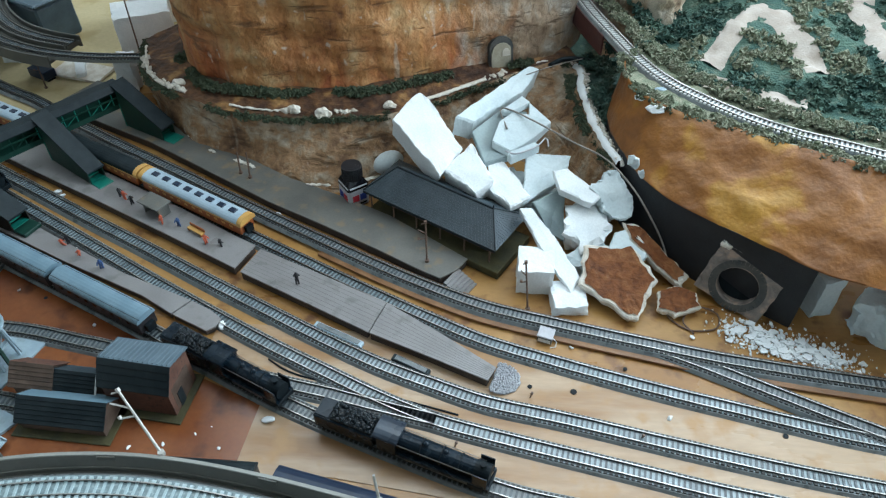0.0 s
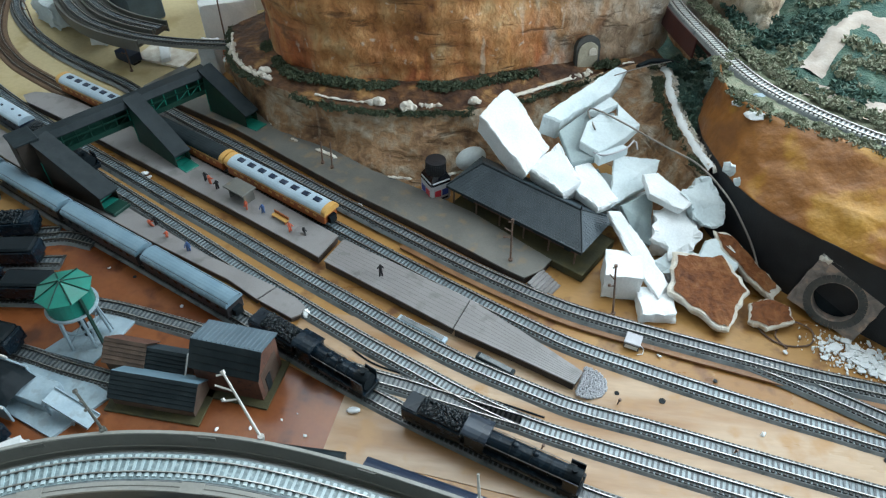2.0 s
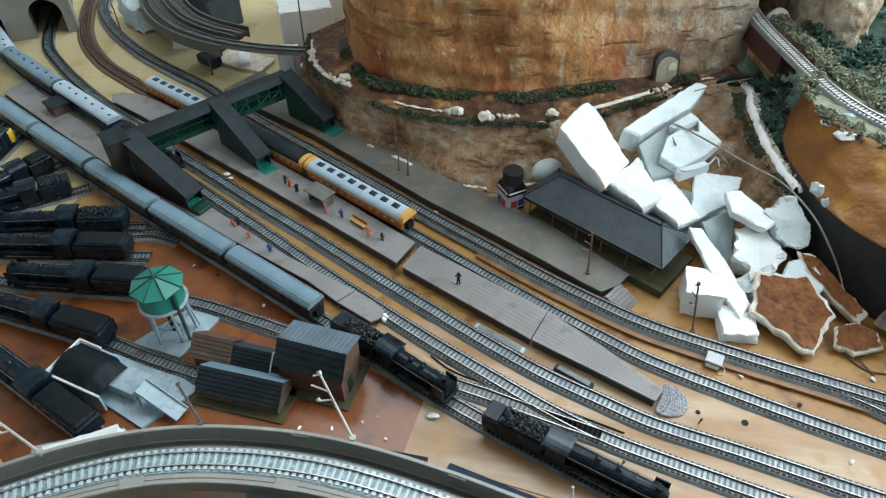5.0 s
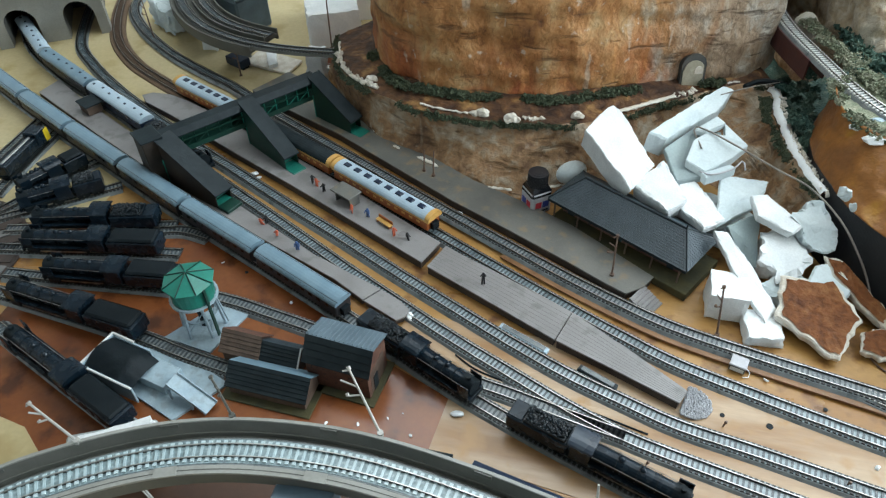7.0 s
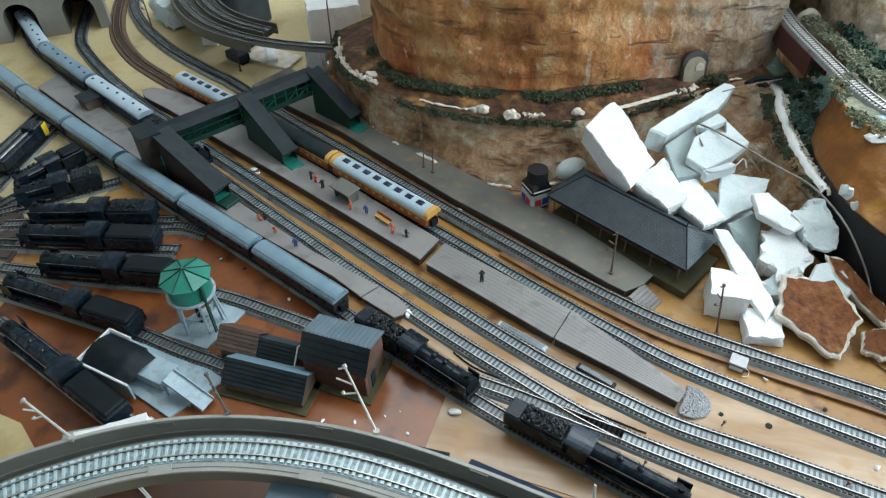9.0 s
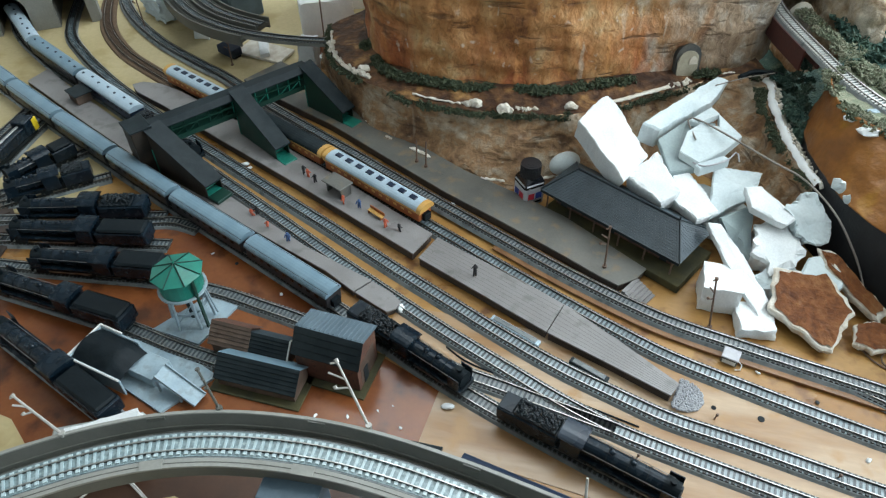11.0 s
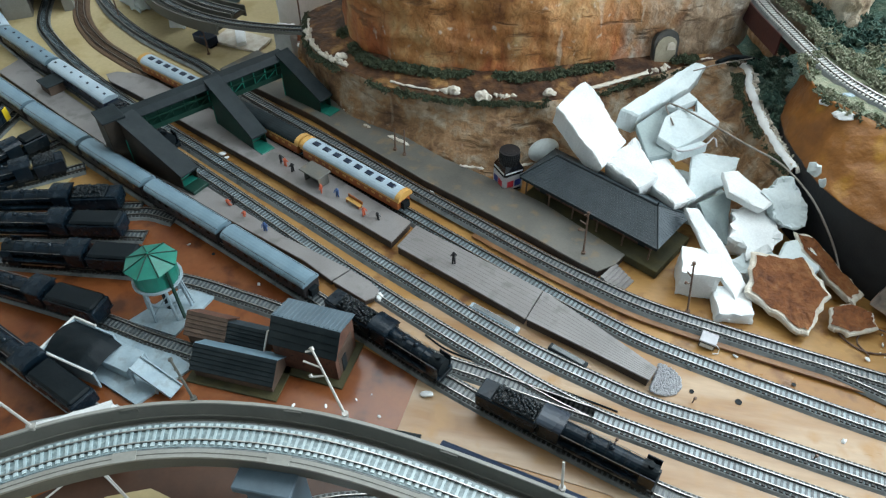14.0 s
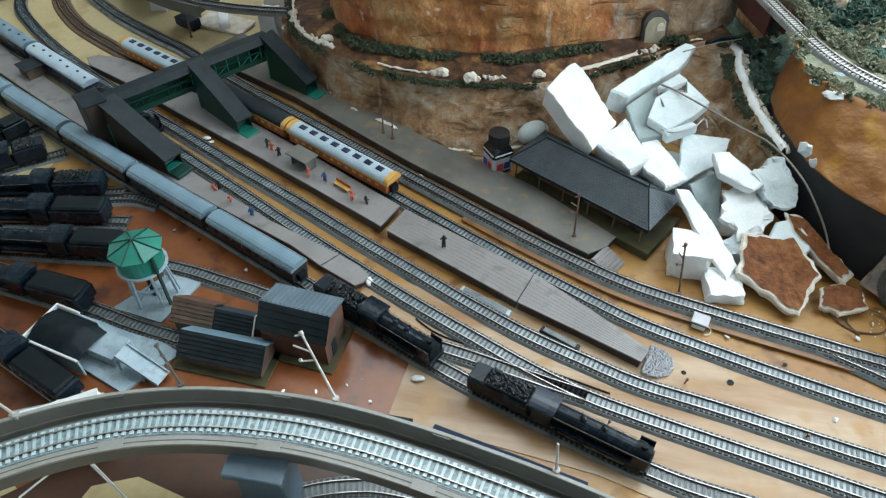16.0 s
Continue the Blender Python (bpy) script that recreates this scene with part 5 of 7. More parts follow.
def roof_face(corners, nu, nv, name="slate"):
    """Overlapping slates over a four-cornered slope: eave left, eave right, ridge right, ridge left."""
    e0, e1, r1, r0 = [Vector(c) for c in corners]
    up = (r0 - e0)
    normal = (e1 - e0).cross(r0 - e0 if up.length > 1e-6 else r1 - e0).normalized()
    bm = bmesh.new()
    for j in range(nv):
        a, b = j / nv, (j + 1.25) / nv
        lo0, lo1 = e0.lerp(r0, a), e1.lerp(r1, a)
        hi0, hi1 = e0.lerp(r0, min(b, 1)), e1.lerp(r1, min(b, 1))
        n = max(2, round(nu * (lo1 - lo0).length / (e1 - e0).length))
        for i in range(n):
            u0, u1 = i / n + 0.06 / n, (i + 1) / n - 0.06 / n
            lift, base = normal * 0.0016, normal * 0.0003
            q = [lo0.lerp(lo1, u0) + lift, lo0.lerp(lo1, u1) + lift, hi0.lerp(hi1, u1) + base, hi0.lerp(hi1, u0) + base]
            vs = [bm.verts.new(p) for p in q]
            bm.faces.new(vs)
            vb = [bm.verts.new(p - normal * 0.0008) for p in q]
            bm.faces.new((vs[0], vs[1], vb[1], vb[0]))
            bm.faces.new((vs[1], vs[2], vb[2], vb[1]))
            bm.faces.new((vs[3], vs[0], vb[0], vb[3]))
    return bm


core = bmesh.new()
cv = [core.verts.new(c) for c in ((-EX, -EY, EZ), (EX, -EY, EZ), (EX, EY, EZ), (-EX, EY, EZ), (-RX, 0, RZ), (RX, 0, RZ))]
for q in ((0, 1, 5, 4), (1, 2, 5), (2, 3, 4, 5), (3, 0, 4), (3, 2, 1, 0)):
    core.faces.new([cv[i] for i in q])
roof = part("roof", core, M_CHARCOAL, st)
for c, nu, nv in ((((-EX, -EY, EZ), (EX, -EY, EZ), (RX, 0, RZ), (-RX, 0, RZ)), 44, 14), (((EX, EY, EZ), (-EX, EY, EZ), (-RX, 0, RZ), (RX, 0, RZ)), 44, 14), (((EX, -EY, EZ), (EX, EY, EZ), (RX, 0.0005, RZ), (RX, -0.0005, RZ)), 18, 12), (((-EX, EY, EZ), (-EX, -EY, EZ), (-RX, -0.0005, RZ), (-RX, 0.0005, RZ)), 18, 12)):
    part("slating", roof_face(c, nu, nv), M_SLATE, roof, kind="stuff")
part("ridge_tile", one_cyl((-RX, 0, RZ + 0.001), (RX, 0, RZ + 0.001), 0.0016, seg=8), M_CHARCOAL, st)
part("finial", one_cyl((RX, 0, RZ), (RX, 0, RZ + 0.006), 0.0011, seg=6), M_BLACKM, st)
for sx in (-1, 1):
    for sy in (-1, 1):
        part("hip_tile", one_cyl((sx * RX, 0, RZ + 0.001), (sx * EX, sy * EY, EZ + 0.0015), 0.0012, seg=6), M_CHARCOAL, st)
part("fascia", one_box(-EX, EX, -EY - 0.001, -EY, EZ - 0.003, EZ + 0.001), M_CHARCOAL, st)

# ---- paint bottle ----
bt = thing("paint_bottle", pose(-0.157, 0.744, 0.0, 0, 0, 38), "square glass paint bottle with black cap and white label", "bottle")
part("glass_body", one_box(-0.0165, 0.0165, -0.0165, 0.0165, 0.0005, 0.040, bevel=0.003), M_LABEL, bt)
sh = bmesh.new()
bmesh.ops.create_cone(sh, cap_ends=True, segments=4, radius1=0.0222, radius2=0.016, depth=0.009, matrix=pose(0, 0, 0.0435, 0, 0, 45))
part("shoulder", sh, M_GLASSBLK, bt, "dark glass shoulder")
part("upper_glass", one_box(-0.0168, 0.0168, -0.0168, 0.0168, 0.030, 0.0395, bevel=0.003), M_GLASSBLK, bt, "dark liquid behind glass")
cap = part("cap", one_cyl((0, 0, 0.046), (0, 0, 0.066), 0.0142, seg=32), M_CAP, bt, "ridged black cap")
for i in range(32):
    a = i * math.tau / 32
    part("cap_rib", one_cyl((0.0143 * math.cos(a), 0.0143 * math.sin(a), 0.047), (0.0143 * math.cos(a), 0.0143 * math.sin(a), 0.064), 0.0007, seg=5), M_CAP, cap)
for z, r in ((0.0665, 0.0105), (0.0669, 0.006)):
    part("cap_ring", one_cyl((0, 0, 0.066), (0, 0, z), r, seg=28), M_CAP, bt)
for s, (x0, x1, mt) in enumerate(((-0.011, -0.001, M_LRED), (0.001, 0.011, M_LBLUE))):
    part("label_print", one_box(x0, x1, -0.0169, -0.0166, 0.013, 0.024), mt, bt)
    part("label_print", one_box(-0.0169, -0.0166, x0, x1, 0.013, 0.024), mt, bt)
part("label_bar", one_box(-0.011, 0.011, -0.0169, -0.0166, 0.006, 0.009), M_BLACKM, bt)
eg = bmesh.new()
bmesh.ops.create_uvsphere(eg, u_segments=24, v_segments=16, radius=0.019, matrix=pose(-0.112, 0.796, 0.034, 0, -12, 30) @ Matrix.Diagonal((1.25, 0.9, 0.85, 1)))
tagged(part("stone", eg, M_FOAMG, smooth=True), "smooth whitish rounded stone behind the bottle", "stone")


# ---- foam debris ----
def foam(a, b, width, thick, roll=0.0, material=None, label="broken white foam block on the rubble pile", rough=0.0015, name="foam_block", cuts=7, skew=0.0):
    """A broken slab whose length runs from a to b; roll tips it about that line."""
    a, b = Vector(a), Vector(b)
    d = b - a
    x = d.normalized()
    y = Vector((-x.y, x.x, 0)).normalized()
    z = x.cross(y)
    m = Matrix((x, y, z)).transposed().to_4x4() @ pose(0, 0, 0, roll)
    m.translation = (a + b) / 2
    bm = bmesh.new()
    vs = box(bm, -d.length / 2, d.length / 2, -width / 2, width / 2, -thick / 2, thick / 2)
    bmesh.ops.subdivide_edges(bm, edges=bm.edges[:], cuts=cuts, use_grid_fill=True)
    for v in bm.verts:
        v.co.y += skew * v.co.x
        q = m @ v.co
        edge = sum(1 for c, l in ((v.co.x, d.length), (v.co.y - skew * v.co.x, width), (v.co.z, thick)) if abs(abs(c) - l / 2) < 1e-5)
        v.co += noise.noise_vector(q * 60) * rough * (1.6 if edge > 1 else 0.7) + noise.noise_vector(q * 200) * rough * 0.35 * (2 if edge > 1 else 1)
        if edge > 1:
            v.co *= 1 - 0.014 * edge * (0.6 + noise.noise(q * 90))
    ob = part(name, bm, material or M_FOAM)
    ob.matrix_basis = m
    return tagged(ob, label, "foam block", "foam debris")


def chunk(top, thick, label, material=None, rough=0.0014, freq=60, taper=0.93, round_off=0.0016, name="foam_block", lean=(0, 0)):
    """A broken block of packing foam: an uneven top face with crumbled edges and a thick ragged body below it."""
    pts = [Vector(p) for p in top]
    base = sum(pts, Vector()) / len(pts)
    normal = Vector()
    for p, q in zip(pts, pts[1:] + pts[:1]):
        normal += (p - base).cross(q - base)
    normal = normal.normalized() * (1 if normal.z > 0 else -1)
    normal = (normal + Vector((lean[0], lean[1], 0))).normalized()
    ring = []
    for p, q in zip(pts, pts[1:] + pts[:1]):
        n = max(4, round((q - p).length / 0.004))
        ring += [p.lerp(q, j / n) - base for j in range(n)]
    size = sum(c.length for c in ring) / len(ring)
    bm = bmesh.new()
    layers = []
    steps = [(taper, -thick), (taper + (1 - taper) * 0.3, -thick * 0.7), (taper + (1 - taper) * 0.6, -thick * 0.4), (1.0, -round_off * 1.6), (1 - round_off / size, 0), (0.78, 0), (0.52, 0), (0.25, 0)]
    for k, (f, dz) in enumerate(steps):
        layers.append([])
        for c in ring:
            v = c * f + normal * dz
            w = v + base
            edge = 1.5 if k in (3, 4) else 0.8 if k < 3 else 0.3
            v += noise.noise_vector(w * freq) * rough * edge + noise.noise_vector(w * freq * 3.3) * rough * 0.45 * (edge if k < 5 else 0.1)
            if w.z < 0.006:
                v.z = max(v.z, 0.0014 - base.z)
            layers[-1].append(bm.verts.new(v))
    n = len(ring)
    for lo, hi in zip(layers, layers[1:]):
        for k in range(n):
            bm.faces.new((lo[k], lo[(k + 1) % n], hi[(k + 1) % n], hi[k]))
    bm.faces.new(layers[0][::-1])
    bm.faces.new(layers[-1])
    ob = part(name, bm, material or M_FOAM)
    ob.matrix_basis = Matrix.Translation(base)
    return tagged(ob, label, "foam block", "foam debris")


chunk([(-0.1, 0.786, 0.117), (-0.084, 0.819, 0.124), (-0.066, 0.84, 0.128), (-0.052, 0.832, 0.122), (-0.001, 0.762, 0.088), (-0.03, 0.712, 0.078)], 0.036, "large thick white foam block leaning on the roof", rough=0.0016, freq=45)
chunk([(0.012, 0.779, 0.088), (0.043, 0.707, 0.078), (0.021, 0.686, 0.072), (-0.028, 0.728, 0.078)], 0.026, "chunky white foam block resting on the station roof", rough=0.0018)
chunk([(0.037, 0.776, 0.074), (0.051, 0.77, 0.074), (0.093, 0.693, 0.066), (0.066, 0.67, 0.064), (0.034, 0.706, 0.066)], 0.016, "square white foam slab on the pile", rough=0.0018)
chunk([(0.088, 0.77, 0.080), (0.152, 0.77, 0.078), (0.141, 0.736, 0.062), (0.082, 0.684, 0.058)], 0.013, "upright white foam panel", M_FOAMG)
chunk([(0.122, 0.723, 0.088), (0.143, 0.727, 0.088), (0.186, 0.69, 0.072), (0.173, 0.676, 0.068), (0.13, 0.693, 0.078)], 0.014, "narrow white foam plank on the pile")
chunk([(0.096, 0.687, 0.060), (0.142, 0.724, 0.060), (0.141, 0.656, 0.018), (0.121, 0.666, 0.022)], 0.009, "blue-grey foam panel standing behind the strip", M_TRAY, 0.0006)
chunk([(0.076, 0.667, 0.066), (0.093, 0.668, 0.066), (0.124, 0.632, 0.047), (0.157, 0.584, 0.024), (0.143, 0.562, 0.018), (0.108, 0.612, 0.041)], 0.009, "long thin white foam strip sloping to the table", rough=0.0012)
chunk([(0.142, 0.694, 0.056), (0.176, 0.713, 0.060), (0.196, 0.671, 0.050), (0.19, 0.643, 0.040), (0.168, 0.628, 0.034), (0.138, 0.642, 0.044)], 0.040, "crumpled pale foam lump", M_FOAM, 0.0075, 48, 0.8)
chunk([(0.19, 0.723, 0.088), (0.207, 0.729, 0.088), (0.224, 0.69, 0.072), (0.221, 0.672, 0.058), (0.201, 0.664, 0.048), (0.188, 0.68, 0.06), (0.172, 0.7, 0.078)], 0.034, "ragged pale foam lump at the wall's foot", M_FOAMG, 0.0055, 52, 0.7)
chunk([(0.192, 0.622, 0.040), (0.201, 0.647, 0.048), (0.217, 0.655, 0.048), (0.25, 0.633, 0.036), (0.229, 0.599, 0.030)], 0.010, "flat bluish-white foam slab", M_FOAMG, 0.0016)
chunk([(-0.014, 0.806, 0.112), (0.095, 0.955, 0.112), (0.111, 0.95, 0.110), (0.085, 0.895, 0.102), (0.012, 0.812, 0.100)], 0.030, "long greyish foam bar lying across the ledge", M_FOAMG, 0.0013, taper=0.97, lean=(-0.1, 0.4))
foam((0.098, 0.574, 0.021), (0.100, 0.622, 0.021), 0.046, 0.040, 0, label="white foam cube beside the station", rough=0.001)
foam((0.118, 0.560, 0.010), (0.162, 0.565, 0.008), 0.044, 0.016, 0, label="low white foam wedge on the table", rough=0.002)
foam((0.160, 0.640, 0.020), (0.190, 0.610, 0.016), 0.050, 0.020, 10, M_FOAMG, "small crumbled foam lump", rough=0.004)
foam((0.050, 0.770, 0.024), (0.130, 0.720, 0.016), 0.06, 0.030, 0, M_FOAMG, "grey foam lump at the bottom of the pile", rough=0.005)
# brown-faced broken pieces of scenery
def shard(outline, thick, label, name="scenery_fragment"):
    """A torn flake of painted scenery: ragged white foam body with a smaller painted face on top."""
    base = Vector((sum(p[0] for p in outline) / len(outline), sum(p[1] for p in outline) / len(outline), 0))
    ring = []
    for k, p in enumerate(outline):
        p, q = Vector(p), Vector(outline[(k + 1) % len(outline)])
        for j in range(9):
            c = p.lerp(q, j / 9)
            ring.append(c - base + Vector((noise.noise(c * 90), noise.noise(c * 90 + Vector((9, 0, 0))), 0)) * 0.003 + Vector((noise.noise(c * 420), noise.noise(c * 420 + Vector((9, 0, 0))), 0)) * 0.0016)
    mid = sum(ring, Vector()) / len(ring)
    bm = bmesh.new()
    layers = []
    for f, dz in ((0.84, -thick), (0.97, -thick * 0.6), (1.03, -0.002), (0.98, 0.0), (0.6, 0.0)):
        layers.append([])
        for c in ring:
            v = mid + (c - mid) * f * (1 + 0.05 * noise.noise((c + base) * 150 + Vector((0, 0, f))))
            v.z += dz + 0.0010 * noise.noise((v + base) * 190)
            v.z = max(v.z, 0.0013)
            layers[-1].append(bm.verts.new(v))
    for lo, hi in zip(layers, layers[1:]):
        for k in range(len(ring)):
            bm.faces.new((lo[k], lo[(k + 1) % len(ring)], hi[(k + 1) % len(ring)], hi[k]))
    bm.faces.new(layers[0][::-1])
    bm.faces.new(layers[-1])
    ob = part(name, bm, M_PLASTER)
    ob.matrix_basis = Matrix.Translation(base)
    tagged(ob, label, "scenery fragment", "foam debris")
    bm = bmesh.new()
    layers = []
    for f in (0.91, 0.89, 0.6, 0.3):
        layers.append([])
        for c in ring:
            g = f * (1 + (0.10 * noise.noise((c + base) * 60) + 0.05 * noise.noise((c + base) * 300) if f > 0.7 else 0))
            v = mid + (c - mid) * g
            v.z += (-0.0006 if f == 0.82 else 0.0014) + 0.0013 * noise.noise((v + base) * 110)
            layers[-1].append(bm.verts.new(v))
    for lo, hi in zip(layers, layers[1:]):
        for k in range(len(ring)):
            bm.faces.new((lo[k], lo[(k + 1) % len(ring)], hi[(k + 1) % len(ring)], hi[k]))
    bm.faces.new(layers[-1])
    part("painted_face", bm, M_RUSTFACE, ob, "rust-brown painted face")
    return ob


shard([(0.160, 0.628, 0.040), (0.224, 0.632, 0.040), (0.250, 0.584, 0.028), (0.236, 0.558, 0.021), (0.222, 0.530, 0.014), (0.211, 0.531, 0.014), (0.156, 0.572, 0.026)], 0.015, "broken scenery slab with rust-brown face")
shard([(0.215, 0.664, 0.050), (0.234, 0.660, 0.050), (0.294, 0.606, 0.016), (0.284, 0.590, 0.012), (0.252, 0.610, 0.028), (0.222, 0.640, 0.045)], 0.010, "narrow broken scenery piece with rust face")
shard([(0.252, 0.574, 0.018), (0.276, 0.582, 0.020), (0.300, 0.572, 0.018), (0.303, 0.553, 0.014), (0.270, 0.541, 0.012), (0.249, 0.549, 0.013)], 0.011, "small rust-faced scenery fragment on the table")
# foam tray with an opening
ty = thing("foam_tray", pose(0, 0, 0), "blue-grey foam packing tray with a pale pad on it", "packing tray")


def tray_slab(name, corners, thick, material, label=""):
    lo = [Vector(c) - Vector((0, 0.3, 1)).normalized() * thick for c in corners]
    bm = bmesh.new()
    a, b = [bm.verts.new(c) for c in corners], [bm.verts.new(c) for c in lo]
    bm.faces.new(a)
    bm.faces.new(b[::-1])
    for i in range(len(a)):
        j = (i + 1) % len(a)
        bm.faces.new((a[i], a[j], b[j], b[i]))
    bmesh.ops.bevel(bm, geom=bm.edges[:], offset=0.0009, segments=2, affect="EDGES")
    return part(name, bm, material, ty, label)


tray_slab("tray_floor", [(0.010, 0.797, 0.094), (0.049, 0.850, 0.096), (0.090, 0.850, 0.096), (0.070, 0.765, 0.078), (0.030, 0.748, 0.076)], 0.008, M_TRAY)
pad = tray_slab("tray_pad", [(0.039, 0.775, 0.094), (0.049, 0.815, 0.101), (0.066, 0.832, 0.104), (0.093, 0.830, 0.103), (0.092, 0.860, 0.106), (0.124, 0.825, 0.096), (0.101, 0.796, 0.090), (0.066, 0.763, 0.086)], 0.011, M_FOAMG, "pale foam pad")
tray_slab("tray_bridge", [(0.050, 0.836, 0.105), (0.082, 0.873, 0.108), (0.094, 0.860, 0.106), (0.086, 0.852, 0.106), (0.064, 0.834, 0.104)], 0.008, M_FOAMG, "pale foam arm round the opening")
tray_slab("tray_lip", [(0.060, 0.758, 0.087), (0.098, 0.782, 0.090), (0.106, 0.776, 0.090), (0.066, 0.750, 0.086)], 0.012, M_FOAMG, "pale curved foam lip")


# ---- portal, wires, small things ----
M_PORTAL = rock("grey_portal_stone", ((0.2, (0.08313, 0.07125, 0.0665)), (0.85, (0.8075, 0.6412, 0.5225)), (0.45, (0.2375, 0.2019, 0.1781)), (0.62, (0.4037, 0.285, 0.2138))), 20, (1, 1, 1), crack=0.15)


def ringed_portal():
    """A square plaster portal with chipped edges, leaning back on the black wall."""
    t = thing("tunnel_portal", pose(0.338, 0.572, 0.004, -18, 10, -34), "grey-brown plaster tunnel portal with round opening and chipped corner", "tunnel portal")
    bm = bmesh.new()
    n = 64
    rings = []
    for y in (-0.007, 0.007):
        outer, inner = [], []
        for i in range(n):
            a = i * math.tau / n
            c, s = math.cos(a), math.sin(a)
            k = (1 + 0.04 * noise.noise(Vector((c * 4, s * 4, 2)))) / max(abs(c) / 0.043, abs(s) / 0.036)
            outer.append(bm.verts.new((c * k, y, 0.037 + s * k)))
            inner.append(bm.verts.new((c * 0.025 * (1 + 0.05 * noise.noise(Vector((c * 5, s * 5, 7)))), y, 0.031 + s * 0.0235)))
        rings.append((outer, inner))
    (o0, i0), (o1, i1) = rings
    for i in range(n):
        j = (i + 1) % n
        bm.faces.new((o0[i], o0[j], i0[j], i0[i]))
        bm.faces.new((o1[j], o1[i], i1[i], i1[j]))
        bm.faces.new((i0[i], i0[j], i1[j], i1[i]))
        bm.faces.new((o0[j], o0[i], o1[i], o1[j]))
    part("face", bm, M_PORTAL, t)
    bm = bmesh.new()
    for i in range(40):
        a = i * math.tau / 40
        box(bm, 0.0252, 0.034, -0.0082, -0.0068, -0.0022, 0.0022, m=Matrix.Translation((0, 0, 0.031)) @ Euler((0, -a, 0)).to_matrix().to_4x4())
    part("arch_ring", bm, M_NICHERIM, t, "dark painted ring of arch stones")
    bm = one_box(-0.043, 0.043, -0.0085, 0.0085, 0.072, 0.0755)
    bmesh.ops.subdivide_edges(bm, edges=bm.edges[:], cuts=6, use_grid_fill=True)
    for v in bm.verts:
        v.co += noise.noise_vector(v.co * 130) * 0.0014
    part("coping", bm, M_CONCD, t, "pale chipped top edge")
    bm = bmesh.new()
    bmesh.ops.create_icosphere(bm, subdivisions=3, radius=0.0085, matrix=pose(-0.037, -0.003, 0.070) @ Matrix.Diagonal((1.2, 0.7, 0.9, 1)))
    for v in bm.verts:
        v.co += noise.noise_vector(v.co * 160) * 0.004
    part("chipped_corner", bm, M_PLASTER, t, "chipped white plaster corner")
    # black plate added behind the opening to paint its inner shade
    part("mouth_shade", one_box(-0.028, 0.028, 0.0075, 0.011, 0.004, 0.060), M_BLACKM, t)


ringed_portal()
foam((0.440, 0.600, 0.03), (0.452, 0.560, 0.03), 0.03, 0.062, 0, M_FOAMG, "pale grey foam prop below the slope")
foam((0.490, 0.560, 0.026), (0.530, 0.530, 0.024), 0.05, 0.05, 0, M_FOAMG, "pale foam lump on the table beyond the portal", rough=0.006)
cr = bmesh.new()
for i in range(1100):
    a = random.random()
    x, y = 0.335 + 0.13 * a + random.gauss(0, 0.016), 0.532 - 0.050 * a + random.gauss(0, 0.013)
    r = 0.0007 + 0.0026 * random.random() ** 2.5
    bmesh.ops.create_icosphere(cr, subdivisions=1, radius=r, matrix=pose(x, y, 0.001 + r * 0.5, random.uniform(0, 90), 0, random.uniform(0, 90)) @ Matrix.Diagonal((1, 1.2, 0.5, 1)))
for i in range(90):
    a = random.random()
    x, y = 0.345 + 0.11 * a + random.gauss(0, 0.014), 0.527 - 0.050 * a + random.gauss(0, 0.011)
    r, q, n = random.uniform(0.003, 0.009), random.uniform(0, 6.28), random.choice((5, 6, 7))
    ring = [(x + r * random.uniform(0.5, 1.1) * math.cos(q + k * math.tau / n), y + r * 0.75 * random.uniform(0.5, 1.1) * math.sin(q + k * math.tau / n)) for k in range(n)]
    z = random.uniform(0.0016, 0.004)
    lo, hi = [cr.verts.new((u, v, z - 0.0006)) for u, v in ring], [cr.verts.new((u, v, z + random.uniform(0.0, 0.0015))) for u, v in ring]
    cr.faces.new(hi)
    for k in range(n):
        cr.faces.new((lo[k], lo[(k + 1) % n], hi[(k + 1) % n], hi[k]))
tagged(part("foam_crumbs", cr, M_FOAM), "scattered white foam crumbs on the table", "crumbs", kind="stuff")


def wire(points, r, label, material=M_WIRE):
    return tagged(part("wire", tube(points, r), material, smooth=True), label, "wire", "loose wires")


wire([(0.060, 0.800, 0.098), (0.050, 0.840, 0.102), (0.062, 0.838, 0.106), (0.099, 0.812, 0.104), (0.153, 0.765, 0.102), (0.192, 0.735, 0.099), (0.222, 0.684, 0.092), (0.250, 0.655, 0.06), (0.268, 0.640, 0.03), (0.270, 0.61, 0.02)], 0.0013, "grey wire looping over the foam pile")
wire([(0.05, 0.78, 0.08), (0.07, 0.755, 0.088), (0.10, 0.77, 0.09), (0.115, 0.79, 0.092), (0.118, 0.775, 0.088)], 0.0012, "short pale wire loop in the foam tray", M_LABEL)
wire([(0.262, 0.575, 0.015), (0.262, 0.548, 0.003), (0.285, 0.526, 0.002), (0.318, 0.530, 0.002), (0.325, 0.552, 0.003), (0.300, 0.560, 0.006), (0.28, 0.54, 0.003), (0.29, 0.52, 0.002)], 0.0011, "brown coiled wire on the table", M_RUSTPOST)
wire([(0.09, 0.93, 0.11), (0.13, 0.955, 0.112), (0.18, 0.985, 0.11)], 0.0008, "thin wire from the foam to the ledge")
